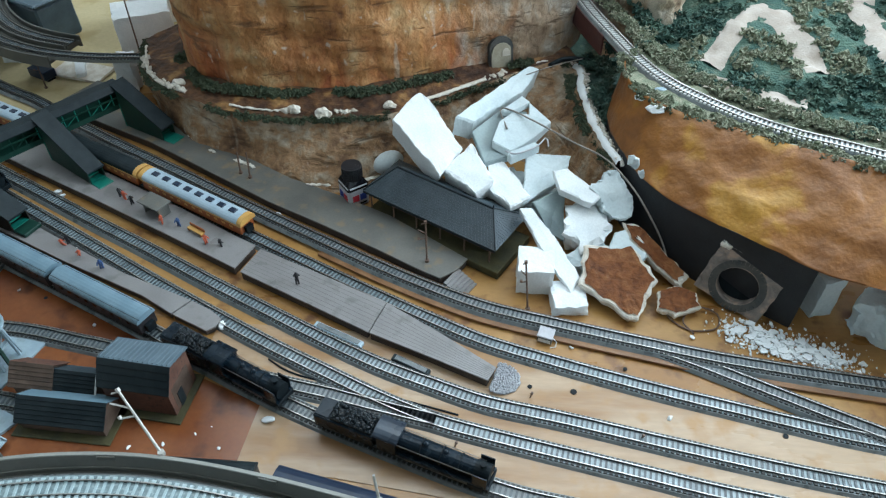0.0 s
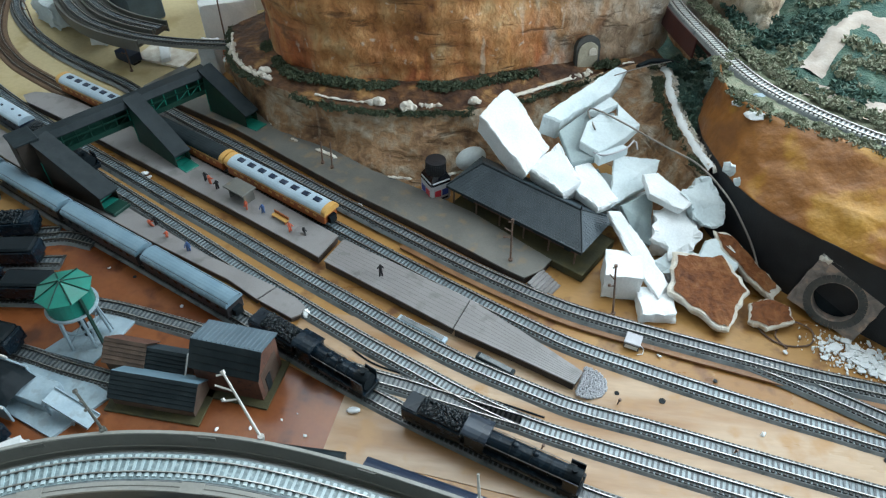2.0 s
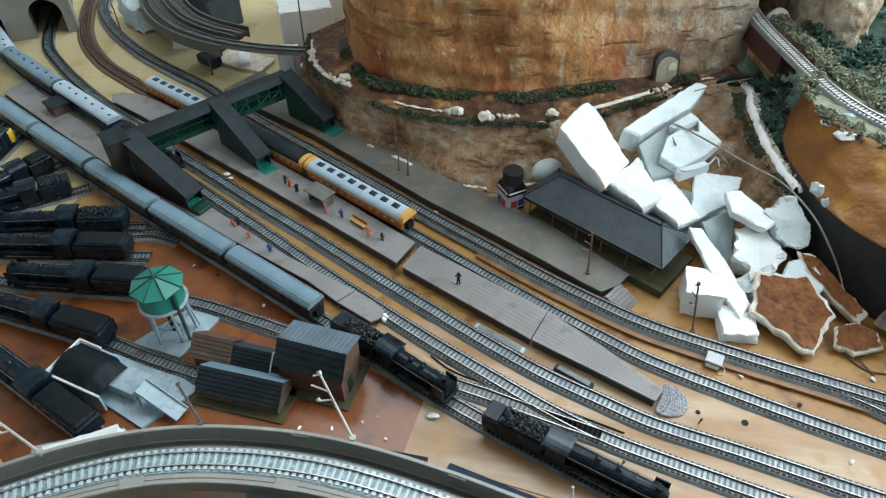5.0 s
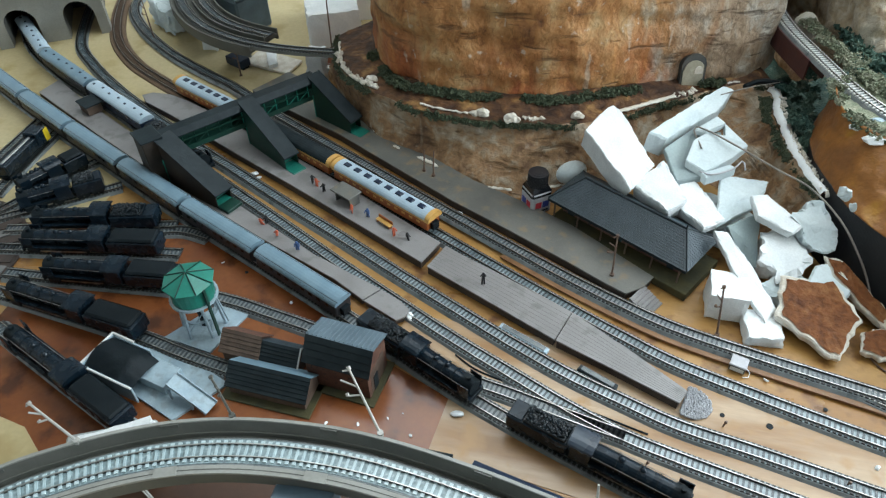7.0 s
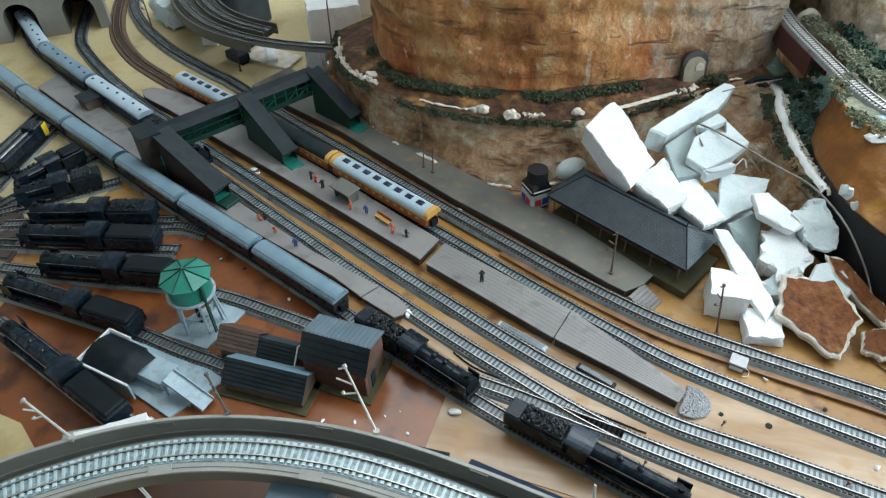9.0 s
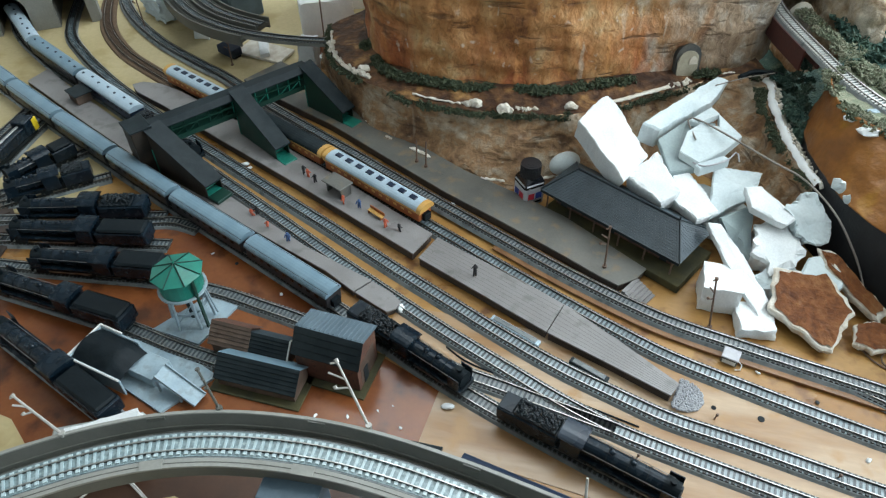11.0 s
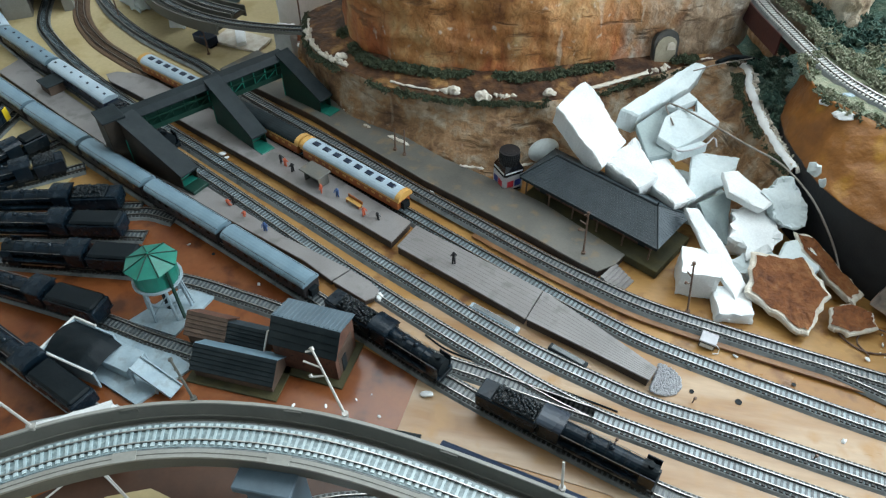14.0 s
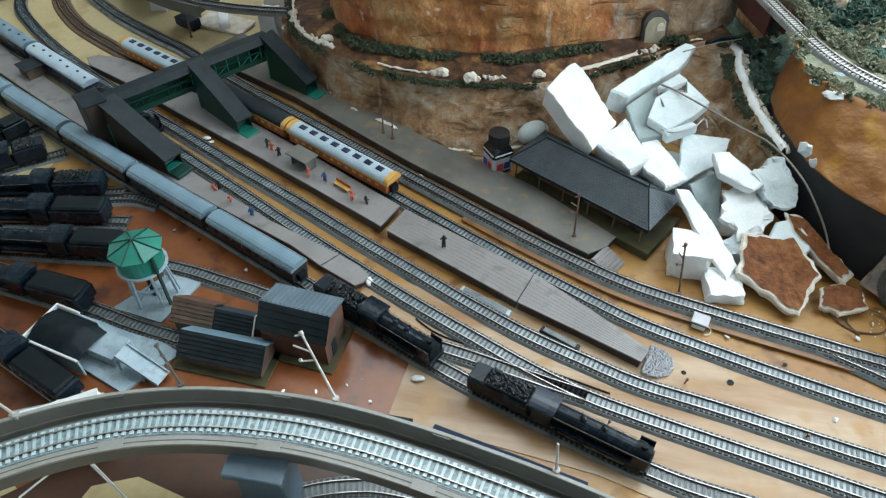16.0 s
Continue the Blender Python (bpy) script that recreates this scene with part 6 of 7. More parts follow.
wire([(-0.215, 0.452, 0.0018), (-0.19, 0.437, 0.0018), (-0.16, 0.428, 0.0018), (-0.12, 0.422, 0.0018), (-0.05, 0.405, 0.0018), (0.01, 0.39, 0.0018)], 0.0012, "black wire lying along the turnout", M_BLACKM)


def mast(foot, top, label, material, arm=0.016, side=-1, bracket=True):
    t = thing("catenary_mast", pose(*foot), label, "mast", "masts")
    d = Vector(top) - Vector(foot)
    part("pole", one_cyl((0, 0, 0), d, 0.0014, 0.0011, seg=7), material, t)
    if bracket:
        u = d.normalized()
        q = Vector((side * arm * 0.65, -arm * 0.3, 0))
        part("arm", one_cyl(d * 0.98, d * 0.98 + q * 0.55, 0.0009, seg=6), material, t)
        part("arm", one_cyl(d * 0.72, d * 0.86 + q, 0.0009, seg=6), material, t)
        part("arm", one_cyl(d * 0.6, d * 0.62 + q, 0.0009, seg=6), material, t)
        part("insulator", one_cyl(d * 0.98, d * 1.03, 0.0022, seg=7), material, t)
        part("insulator", one_cyl(d * 0.62 + q, d * 0.66 + q, 0.0018, seg=7), material, t)
    part("foot", one_cyl((0, 0, -0.002), (0, 0, 0.003), 0.003, seg=8), material, t)
    return t


mast((-0.243, 0.264, 0.116), (-0.277, 0.293, 0.165), "leaning silver catenary mast on the viaduct", M_SILVER)
mast((-0.382, 0.253, 0.116), (-0.397, 0.263, 0.158), "dark leaning catenary mast on the viaduct", M_CONC, arm=0.013, side=0.3)
mast((-0.507, 0.199, 0.116), (-0.540, 0.204, 0.158), "pale leaning catenary mast on the viaduct", M_SILVER, side=-0.4)
mast((-0.050, 0.232, 0.116), (-0.053, 0.236, 0.152), "short silver mast on the viaduct", M_SILVER, bracket=False)
mast((0.090, 0.549, 0.0), (0.083, 0.566, 0.066), "brown wooden line post beside the foam cube", M_RUSTPOST, arm=0.010, side=-1)
mast((-0.041, 0.612, 0.014), (-0.043, 0.622, 0.074), "rusty signal post on the station platform", M_RUSTPOST, arm=0.014, side=-1)
mast((-0.318, 0.772, 0.014), (-0.318, 0.778, 0.056), "thin dark post on the station platform", M_RUSTPOST, bracket=False)
mast((-0.335, 0.782, 0.014), (-0.335, 0.786, 0.050), "thin dark post on the station platform", M_RUSTPOST, bracket=False)
mast((-0.755, 1.02, 0.0), (-0.760, 1.03, 0.055), "dark post beside the curved tracks", M_RUSTPOST, arm=0.01)
mast((-0.99, 1.115, 0.0), (-1.01, 1.14, 0.085), "dark leaning post beside the curved tracks", M_RUSTPOST, arm=0.01)
mast((-0.566, 1.03, 0.07), (-0.566, 1.035, 0.20), "tall thin brown post at the raised track", M_RUSTPOST, bracket=False)

# platform shelter, benches and painted figures
sl = thing("platform_shelter", pose(-0.428, 0.686, 0.014, 0, 0, -28), "small grey-green platform shelter with flat roof", "shelter")
part("roof", one_box(-0.020, 0.020, -0.013, 0.013, 0.019, 0.0215, bevel=0.0005), M_PLAT3, sl)
part("back_wall", one_box(-0.016, 0.016, 0.008, 0.010, 0, 0.019), M_PLAT3, sl)
for s in (-1, 1):
    part("side_wall", one_box(s * 0.015 - 0.0008, s * 0.015 + 0.0008, -0.008, 0.008, 0, 0.019), M_PLAT3, sl)


def figure(x, y, z, turn, material, label, h=0.019, sit=False):
    bm = bmesh.new()
    k = 0.72 if sit else 1.0
    for s in (-1, 1):
        cyl(bm, (0.0016 * s + (0.003 if sit else 0), 0.0, 0), (0.001 * s, 0, h * 0.48 * k), 0.0011, 0.0014, seg=6)
        cyl(bm, (0.0024 * s, 0, h * 0.80 * k), (0.0036 * s, 0.003, h * 0.52 * k), 0.0009, seg=5)
    cyl(bm, (0, 0, h * 0.45 * k), (0, 0, h * 0.84 * k), 0.0021, 0.0025, seg=8)
    bmesh.ops.create_icosphere(bm, subdivisions=1, radius=0.0017, matrix=pose(0, 0, h * 0.92 * k))
    ob = part("figurine", bm, material)
    ob.matrix_basis = pose(x, y, z, 0, 0, turn)
    return tagged(ob, label, "figurine", "platform figurines")


for i, (x, y, z, mt, lb) in enumerate(((-0.535, 0.617, 0.010, M_SKIN, "tiny orange painted figurine"), (-0.528, 0.621, 0.010, M_FIGK, "tiny dark painted figurine"), (-0.502, 0.598, 0.010, M_SKIN, "tiny orange painted figurine"), (-0.464, 0.578, 0.010, M_FIGB, "tiny blue painted figurine"),
        (-0.494, 0.718, 0.014, M_FIGK, "tiny dark painted figurine"), (-0.485, 0.712, 0.014, M_SKIN, "tiny orange painted figurine"), (-0.470, 0.702, 0.014, M_FIGK, "tiny dark painted figurine"), (-0.413, 0.664, 0.014, M_SKIN, "tiny orange painted figurine"), (-0.388, 0.660, 0.014, M_FIGB, "tiny blue painted figurine"),
        (-0.340, 0.628, 0.014, M_SKIN, "tiny orange painted figurine"), (-0.320, 0.626, 0.014, M_FIGK, "tiny dark painted figurine"), (-0.202, 0.562, 0.014, M_FIGK, "tiny black painted figurine in the middle of the platform"))):
    figure(x, y, z, i * 67, mt, lb, h=0.021 if i == 11 else 0.015, sit=i in (0, 2, 10))
be = thing("bench", pose(-0.360, 0.648, 0.014, 0, 0, -30), "small orange-brown bench on the island platform", "bench")
part("seat", one_box(-0.014, 0.014, -0.003, 0.003, 0.004, 0.0052), M_YELLOW, be)
part("backrest", one_box(-0.014, 0.014, 0.003, 0.004, 0.005, 0.010), M_ORANGE, be)
for s in (-1, 1):
    part("leg", one_box(s * 0.012 - 0.0008, s * 0.012 + 0.0008, -0.003, 0.003, 0, 0.004), M_ORANGE, be)
# relay box, point motors, bits
rb = thing("relay_box", pose(0.110, 0.503, 0, 0, 0, -18), "small white and grey relay box beside the track", "relay box")
part("case", one_box(-0.009, 0.009, -0.008, 0.008, 0.001, 0.010, bevel=0.0008), M_CONC, rb)
part("side_plate", one_box(-0.0075, 0.0075, -0.0086, -0.0081, 0.003, 0.0085), M_WHITE, rb, "white side plate")
part("lead", tube([(0.009, 0.0, 0.005), (0.014, -0.003, 0.004), (0.015, -0.008, 0.0015), (0.009, -0.012, 0.0015)], 0.0006), M_WHITE, rb, "thin white lead")
part("lid", one_box(-0.0095, 0.0095, -0.0085, 0.0085, 0.010, 0.0125, bevel=0.0006), M_LABEL, rb)
for (x0, y0), (x1, y1), mt, lb in (((-0.170, 0.5055), (-0.108, 0.4765), M_BLUEROOF, "pale blue point motor strip in the track"), ((-0.070, 0.462), (-0.026, 0.441), M_CHARCOAL, "dark point motor strip beside the track"), ((-0.053, 0.578), (-0.006, 0.556), M_CHARCOAL, "dark point motor strip beside the track")):
    pm = thing("point_motor", pose((x0 + x1) / 2, (y0 + y1) / 2, 0.001, 0, 0, math.degrees(math.atan2(y1 - y0, x1 - x0))), lb, "point motor", "point motors")
    n = math.hypot(x1 - x0, y1 - y0) / 2
    part("case", one_box(-n, n, -0.0045, 0.0045, 0, 0.0058, bevel=0.0008), mt, pm)
    part("lid", one_box(-n + 0.004, n - 0.004, -0.003, 0.003, 0.0058, 0.0066), M_BED, pm)
bits = bmesh.new()
for x, y, r in ((-0.196, 0.371, 0.006), (-0.283, 0.498, 0.007), (-0.262, 0.706, 0.005), (-0.30, 0.336, 0.0018), (-0.27, 0.35, 0.0015), (-0.335, 0.33, 0.002), (-0.255, 0.36, 0.0012), (-0.24, 0.335, 0.002), (0.14, 0.49, 0.003), (0.24, 0.40, 0.003), (-0.52, 0.62, 0.002), (-0.60, 0.735, 0.006), (-0.59, 0.728, 0.004), (-0.42, 0.59, 0.002), (-0.46, 0.64, 0.003), (-0.37, 0.475, 0.002), (-0.44, 0.49, 0.002), (-0.56, 0.54, 0.002)):
    bmesh.ops.create_icosphere(bits, subdivisions=2, radius=r, matrix=pose(x, y, 0.001 + 0.35 * r, 20, 10, x * 900) @ Matrix.Diagonal((1.3, 0.8, 0.5, 1)))
for v in bits.verts:
    v.co += noise.noise_vector(v.co * 300) * 0.0012
tagged(part("foam_bits", bits, M_FOAM), "loose white foam bits on tracks and boards", "crumbs", kind="stuff")

# ---- viaduct supports and things under it ----
for x, y in ((-0.300, 0.216), (-0.02, 0.185), (-0.575, 0.105)):
    pr = thing("viaduct_pier", pose(x, y, 0), "grey plastic viaduct pier", "pier", "viaduct piers")
    part("shaft", one_box(-0.022, 0.022, -0.016, 0.016, 0.0012, 0.080, bevel=0.001), M_BOXBLUE, pr)
    part("head", one_box(-0.027, 0.027, -0.024, 0.024, 0.080, 0.0885, bevel=0.001), M_BOXBLUE, pr)
foam((-0.548, 0.222, 0.052), (-0.486, 0.258, 0.056), 0.020, 0.014, 0, label="white foam strip beside the viaduct")
foam((-0.262, 0.205, 0.020), (-0.252, 0.165, 0.004), 0.02, 0.06, 20, M_FOAMG, "pale foam piece below the viaduct pier")
pk = thing("clear_package", pose(-0.525, 0.235, 0.001, 0, 0, 25), "dusty clear plastic package beside the viaduct", "package")
part("shell", one_box(-0.045, 0.045, -0.022, 0.022, 0, 0.045, bevel=0.003), M_CLEAR, pk)
pk = thing("clear_package", pose(-0.462, 0.165, 0.0026, 0, 0, -28), "open dusty clear plastic package under the viaduct", "package")
for x0, y0, x1, y1 in ((-0.05, -0.03, 0.05, -0.03), (-0.05, 0.03, 0.05, 0.03), (-0.05, -0.03, -0.05, 0.03), (0.05, -0.03, 0.05, 0.03)):
    part("edge_bar", one_cyl((x0, y0, 0.03), (x1, y1, 0.03), 0.0010, seg=6), M_WHITE, pk)
    part("corner_bar", one_cyl((x0, y0, 0), (x0 if x0 * y0 > 0 else x1, y0 if x0 * y0 > 0 else y1, 0.03), 0.0009, seg=6), M_WHITE, pk)

kn = thing("brass_knob", pose(-0.603, 0.222, 0.0014), "small brown knob on the cream board", "knob")
part("disc", one_cyl((0, 0, 0), (0, 0, 0.006), 0.0075, 0.006, seg=18), M_RUSTPOST, kn)
part("spindle", one_cyl((0, 0, 0.006), (0, 0, 0.012), 0.002, seg=10), M_STEEL, kn)
wire([(-0.590, 0.222, 0.002), (-0.575, 0.230, 0.003), (-0.565, 0.222, 0.002), (-0.572, 0.214, 0.003), (-0.582, 0.224, 0.004), (-0.56, 0.232, 0.002)], 0.0009, "thin brown wire tangle on the cream board", M_RUSTPOST)

# ---- far left: arches, raised curve, boxes ----
aw = thing("arched_viaduct", pose(-1.310, 1.005, 0, 0, 0, 32.5), "grey concrete arched wall over the tracks", "arched wall")
out = [(-0.04, 0.0), (-0.04, 0.105), (0.245, 0.105), (0.245, 0.0)]
for cx in (0.195, 0.085, -0.0):
    out.append((cx + 0.030, 0.0))
    out += [(cx + 0.030 * math.cos(a * math.pi / 12), 0.045 + 0.030 * math.sin(a * math.pi / 12)) for a in range(13)]
    out.append((cx - 0.030, 0.0))
bm = bmesh.new()
fr, bk = [bm.verts.new((x, 0, z + 0.0015)) for x, z in out], [bm.verts.new((x, 0.03, z + 0.0015)) for x, z in out]
bm.faces.new(fr)
bm.faces.new(bk[::-1])
for i in range(len(out)):
    j = (i + 1) % len(out)
    bm.faces.new((fr[i], fr[j], bk[j], bk[i]))
part("arch_wall", bm, M_CONCD, aw)
# arch insides: shade painted with black end plates and a darker grey
for cx in (0.195, 0.085, -0.0):
    part("arch_back", one_box(cx - 0.036, cx + 0.036, 0.16, 0.165, 0.0015, 0.09), M_BLACKM, aw, "black plate painted as the shade inside the arch")
    for sx in (-1, 1):
        part("arch_side", one_box(cx + sx * 0.034 - 0.002, cx + sx * 0.034 + 0.002, 0.0305, 0.16, 0.0015, 0.09), M_CONC, aw)
    part("arch_vault", one_box(cx - 0.036, cx + 0.036, 0.0305, 0.16, 0.09, 0.094), M_CONC, aw)
part("coping", one_box(-0.042, 0.247, -0.004, 0.034, 0.1065, 0.112, bevel=0.001), M_CONCD, aw)
RAISED = [(-1.0, 1.30), (-0.94, 1.17), (-0.89, 1.105), (-0.83, 1.055), (-0.766, 1.024), (-0.70, 1.006), (-0.62, 1.000), (-0.54, 1.006), (-0.46, 1.018)]
track("raised grey curved track running into the cliff", RAISED, z=0.074, bed=M_CONC, group="")
rl = [Vector((p.x, p.y, 0.074)) for p in spline(RAISED[:6], 0.01)]
rv = thing("raised_deck", pose(0, 0, 0), "grey parapet deck of the raised curve", "viaduct")
part("deck", swept(rl, [(-0.020, -0.006), (-0.020, -0.0005), (0.058, -0.0005), (0.058, -0.006)]), M_CONC, rv)
for o in (-0.022, 0.020, 0.058):
    part("parapet", swept(rl, [(o, -0.012), (o, 0.008), (o + 0.003, 0.008), (o + 0.003, -0.012)]), M_CONC, rv)
track("second grey track on the raised curve", [(p.x - 0.0, p.y + 0.0, 0) for p in [q + s * 0.039 for q, s in zip(rl[::4], sides(rl)[::4])]], z=0.0736, bed=M_CONC, group="")
for x, y in ((-0.86, 1.115), (-0.60, 1.03)):
    foam((x - 0.016, y, 0.034), (x + 0.016, y, 0.034), 0.024, 0.066, 0, M_FOAM, "white foam block propping the raised track", rough=0.003)
bx = thing("plastic_box", pose(-0.865, 1.235, 0.0012, 0, 0, -28), "blue-grey plastic box beyond the raised curve", "box")
part("case", one_box(-0.10, 0.075, -0.04, 0.04, 0, 0.075, bevel=0.004), M_BOXBLUE, bx)
part("lid", one_box(-0.102, 0.077, -0.042, 0.042, 0.075, 0.083, bevel=0.003), M_BOXBLUE, bx)
foam((-0.655, 1.135, 0.047), (-0.565, 1.180, 0.047), 0.075, 0.092, 0, label="white foam block behind the raised track", rough=0.002)
foam((-0.70, 1.30, 0.05), (-0.54, 1.36, 0.05), 0.09, 0.10, 0, label="large white foam block at the back", rough=0.002)
foam((-0.60, 1.075, 0.008), (-0.53, 1.10, 0.008), 0.05, 0.012, 0, M_FOAMG, label="flat pale foam sheet below the raised track", rough=0.002)
foam((-0.76, 1.085, 0.006), (-0.66, 1.06, 0.006), 0.05, 0.005, 3, M_PLASTER, label="cream card lying beside the tracks", rough=0.0004)
foam((-0.735, 1.12, 0.012), (-0.70, 1.05, 0.010), 0.018, 0.008, 8, label="white foam stick on the card", rough=0.001)
foam((-1.02, 1.21, 0.03), (-0.95, 1.16, 0.03), 0.05, 0.05, 0, M_FOAMG, label="pale foam lump beside the curved tracks", rough=0.006)
wagon = thing("wagon", pose(-0.775, 1.055, 0.001, 0, 0, -25), "small dark purple wagon beside the tracks", "wagon")
part("body", one_box(-0.022, 0.022, -0.012, 0.012, 0.004, 0.020, bevel=0.001), M_BLUESIDE, wagon)
part("frame", one_box(-0.021, 0.021, -0.008, 0.008, 0.0, 0.004), M_BLACKM, wagon)
kiosk = thing("platform_hut", pose(-0.955, 0.842, 0.010, 0, 0, -30), "small dark flat-roofed hut on the platform", "hut")
part("wall_shell", one_box(-0.016, 0.016, -0.013, 0.013, 0, 0.016), M_WOOD, kiosk)
part("roof", one_box(-0.019, 0.019, -0.016, 0.016, 0.016, 0.0185, bevel=0.0005), M_CHARCOAL, kiosk)


# ---- scatter and scenery edges ----
def clump(bm, c, r, n, rnd, squash=0.8):
    """One shrub: a knot of small leaf-like flakes with gaps."""
    for i in range(n):
        d = Vector((rnd.gauss(0, 1), rnd.gauss(0, 1), rnd.gauss(0, 0.8)))
        d = d.normalized() * r * rnd.uniform(0.35, 1.0)
        p = c + Vector((d.x, d.y, abs(d.z) * squash))
        s = r * rnd.uniform(0.22, 0.42)
        q = Euler((rnd.uniform(0, 6.28), rnd.uniform(0, 6.28), rnd.uniform(0, 6.28))).to_matrix()
        vs = [bm.verts.new(p + q @ (Vector(v) * s)) for v in ((1, 0, 0), (-0.6, 0.8, 0), (-0.5, -0.9, 0.1), (0, 0, 0.9))]
        for f in ((0, 1, 2), (0, 3, 1), (1, 3, 2), (2, 3, 0)):
            bm.faces.new([vs[k] for k in f])


def scatter(label, centres, material, n=26, name="bushes"):
    rnd = random.Random(len(centres))
    bm = bmesh.new()
    for c, r in centres:
        clump(bm, Vector(c), r, n, rnd)
    return tagged(part(name, bm, material), label, "bushes", kind="stuff")


rnd = random.Random(5)
in_line, edge_line = spline(UP_FOOT[2:10], 0.006), spline(LEDGE, 0.005)
scatter("dark green bushes along the cliff foot", [((p.x + rnd.uniform(-0.004, 0.004), p.y - 0.014 + rnd.uniform(-0.006, 0.005), 0.094), rnd.uniform(0.006, 0.0125)) for p in in_line if noise.noise(p * 12) > -0.16 for k in range(2)], M_BUSH, 40)
scatter("dark green bushes hanging over the ledge edge", [((p.x + rnd.uniform(-0.003, 0.003), p.y + rnd.uniform(-0.008, 0.006), 0.081 + rnd.uniform(-0.003, 0.003)), rnd.uniform(0.0045, 0.008)) for p in edge_line if noise.noise(p * 16 + Vector((3, 1, 0))) > -0.4 for k in range(2)], M_BUSH, 26)
pe = bmesh.new()
for p in edge_line:
    u = p.x > 0.162 and p.y < 0.99
    for k in range(3 if u else 2):
        if u or noise.noise(p * 20 + Vector((9, 0, 0))) > 0.22:
            r = rnd.uniform(0.0015, 0.003) if u else rnd.uniform(0.0016, 0.0036)
            o = Vector((rnd.uniform(-0.004, 0.004) + (0.012 if u else 0), rnd.uniform(-0.002, 0.004) + (0 if u else 0.008), 0.003))
            bmesh.ops.create_icosphere(pe, subdivisions=2, radius=r, matrix=Matrix.Translation(p + o) @ pose(0, 0, 0, rnd.uniform(0, 90), rnd.uniform(0, 90)) @ Matrix.Diagonal((1.7, 1, 0.45, 1)))
for v in pe.verts:
    v.co += noise.noise_vector(v.co * 210) * 0.0034
tagged(part("plaster_edge", pe, M_PLASTER, smooth=True), "broken white plaster edge along the ledge", "plaster edge", kind="stuff")
pf = bmesh.new()
for p in spline(FOOT[2:8], 0.004):
    if noise.noise(p * 25) > 0.0 and p.x > -0.46:
        bmesh.ops.create_icosphere(pf, subdivisions=2, radius=rnd.uniform(0.0015, 0.0032), matrix=Matrix.Translation((p.x, p.y - 0.001, 0.015)) @ Matrix.Diagonal((1.6, 1, 0.5, 1)))
for v in pf.verts:
    v.co += noise.noise_vector(v.co * 240) * 0.002
tagged(part("plaster_foot", pf, M_PLASTER, smooth=True), "pale crumbled plaster along the cliff foot", "plaster edge", kind="stuff")
runs, run = [], []
for p in edge_line:
    if p.x < 0.13 and noise.noise(p * 11 + Vector((4, 7, 0))) > -0.08:
        run.append((p.x, p.y + 0.009, 0.0905 + 0.0012 * noise.noise(p * 60)))
    else:
        if len(run) > 4:
            runs.append(run)
        run = []
if len(run) > 4:
    runs.append(run)
for run in runs:
    bm = tube(run, 0.0042 if run[0][0] > -0.12 else 0.0022, 0.003, 6)
    for v in bm.verts:
        v.co += noise.noise_vector(v.co * 170) * 0.0026
        v.co.z = 0.0895 + (v.co.z - 0.0905) * 0.5
    part("plaster_line", bm, M_PLASTER, bpy.data.objects["ledge"], "white line of bare plaster", smooth=True)
# pale boulders on the ledge
for x, y, r in ((-0.256, 0.842, 0.008), (-0.211, 0.834, 0.010), (-0.45, 0.905, 0.008), (-0.115, 0.862, 0.008)):
    bm = bmesh.new()
    bmesh.ops.create_icosphere(bm, subdivisions=3, radius=r, matrix=Matrix.Diagonal((1.2, 0.8, 0.75, 1)))
    for v in bm.verts:
        v.co += noise.noise_vector(v.co * 170 + Vector((x * 50, 0, 0))) * r * 0.45
    ob = part("boulder", bm, M_PLASTER)
    ob.matrix_basis = pose(x, y, 0.091)
    tagged(ob, "pale plaster boulder on the ledge", "boulder", "ledge boulders")
# round pale opening in the cliff
ho = thing("cliff_niche", pose(0.050, 0.990, 0.112, -8, 0, 20), "rounded niche in the cliff with pale plaster back", "niche")
for nm, mt, w, h, y0, y1 in (("dark_rim", M_NICHERIM, 0.020, 0.053, -0.004, 0.02), ("back", M_NICHE, 0.0165, 0.043, -0.006, 0.01), ("plaster_patch", M_PLASTER, 0.006, 0.012, -0.0075, 0.0)):
    bm = bmesh.new()
    out = [(-w, 0)] + [(-w * math.cos(a * math.pi / 14), h - w + w * math.sin(a * math.pi / 14)) for a in range(15)] + [(w, 0)]
    out = [(x * (1 + 0.12 * noise.noise(Vector((z * 120, w * 900, 0)))) + (0.007 if nm == "plaster_patch" else 0.002 * noise.noise(Vector((z * 60, 4, w * 300)))), z - (0.002 if nm == "plaster_patch" else 0.024)) for x, z in out]
    f, b = [bm.verts.new((x, y0, z)) for x, z in out], [bm.verts.new((x, y1, z)) for x, z in out]
    bm.faces.new(f)
    bm.faces.new(b[::-1])
    for k in range(len(out)):
        bm.faces.new((f[k], f[(k + 1) % len(out)], b[(k + 1) % len(out)], b[k]))
    part(nm, bm, mt, ho)
# shelf and hillside planting
rim, brl = spline(RIM, 0.006), spline(BR[1:], 0.006)
scatter("grey-green bushes along the rim of the shelf", [((p.x + rnd.uniform(-0.004, 0.010), p.y + rnd.uniform(-0.006, 0.016), 0.164), rnd.uniform(0.005, 0.010)) for p in rim for k in range(2) if rnd.random() < 0.8], M_BUSHL, 26)
scatter("dark green bushes along the rim of the shelf", [((p.x + rnd.uniform(-0.004, 0.006), p.y + rnd.uniform(-0.008, 0.01), 0.162), rnd.uniform(0.005, 0.010)) for p in rim if rnd.random() < 0.45], M_BUSH, 26)
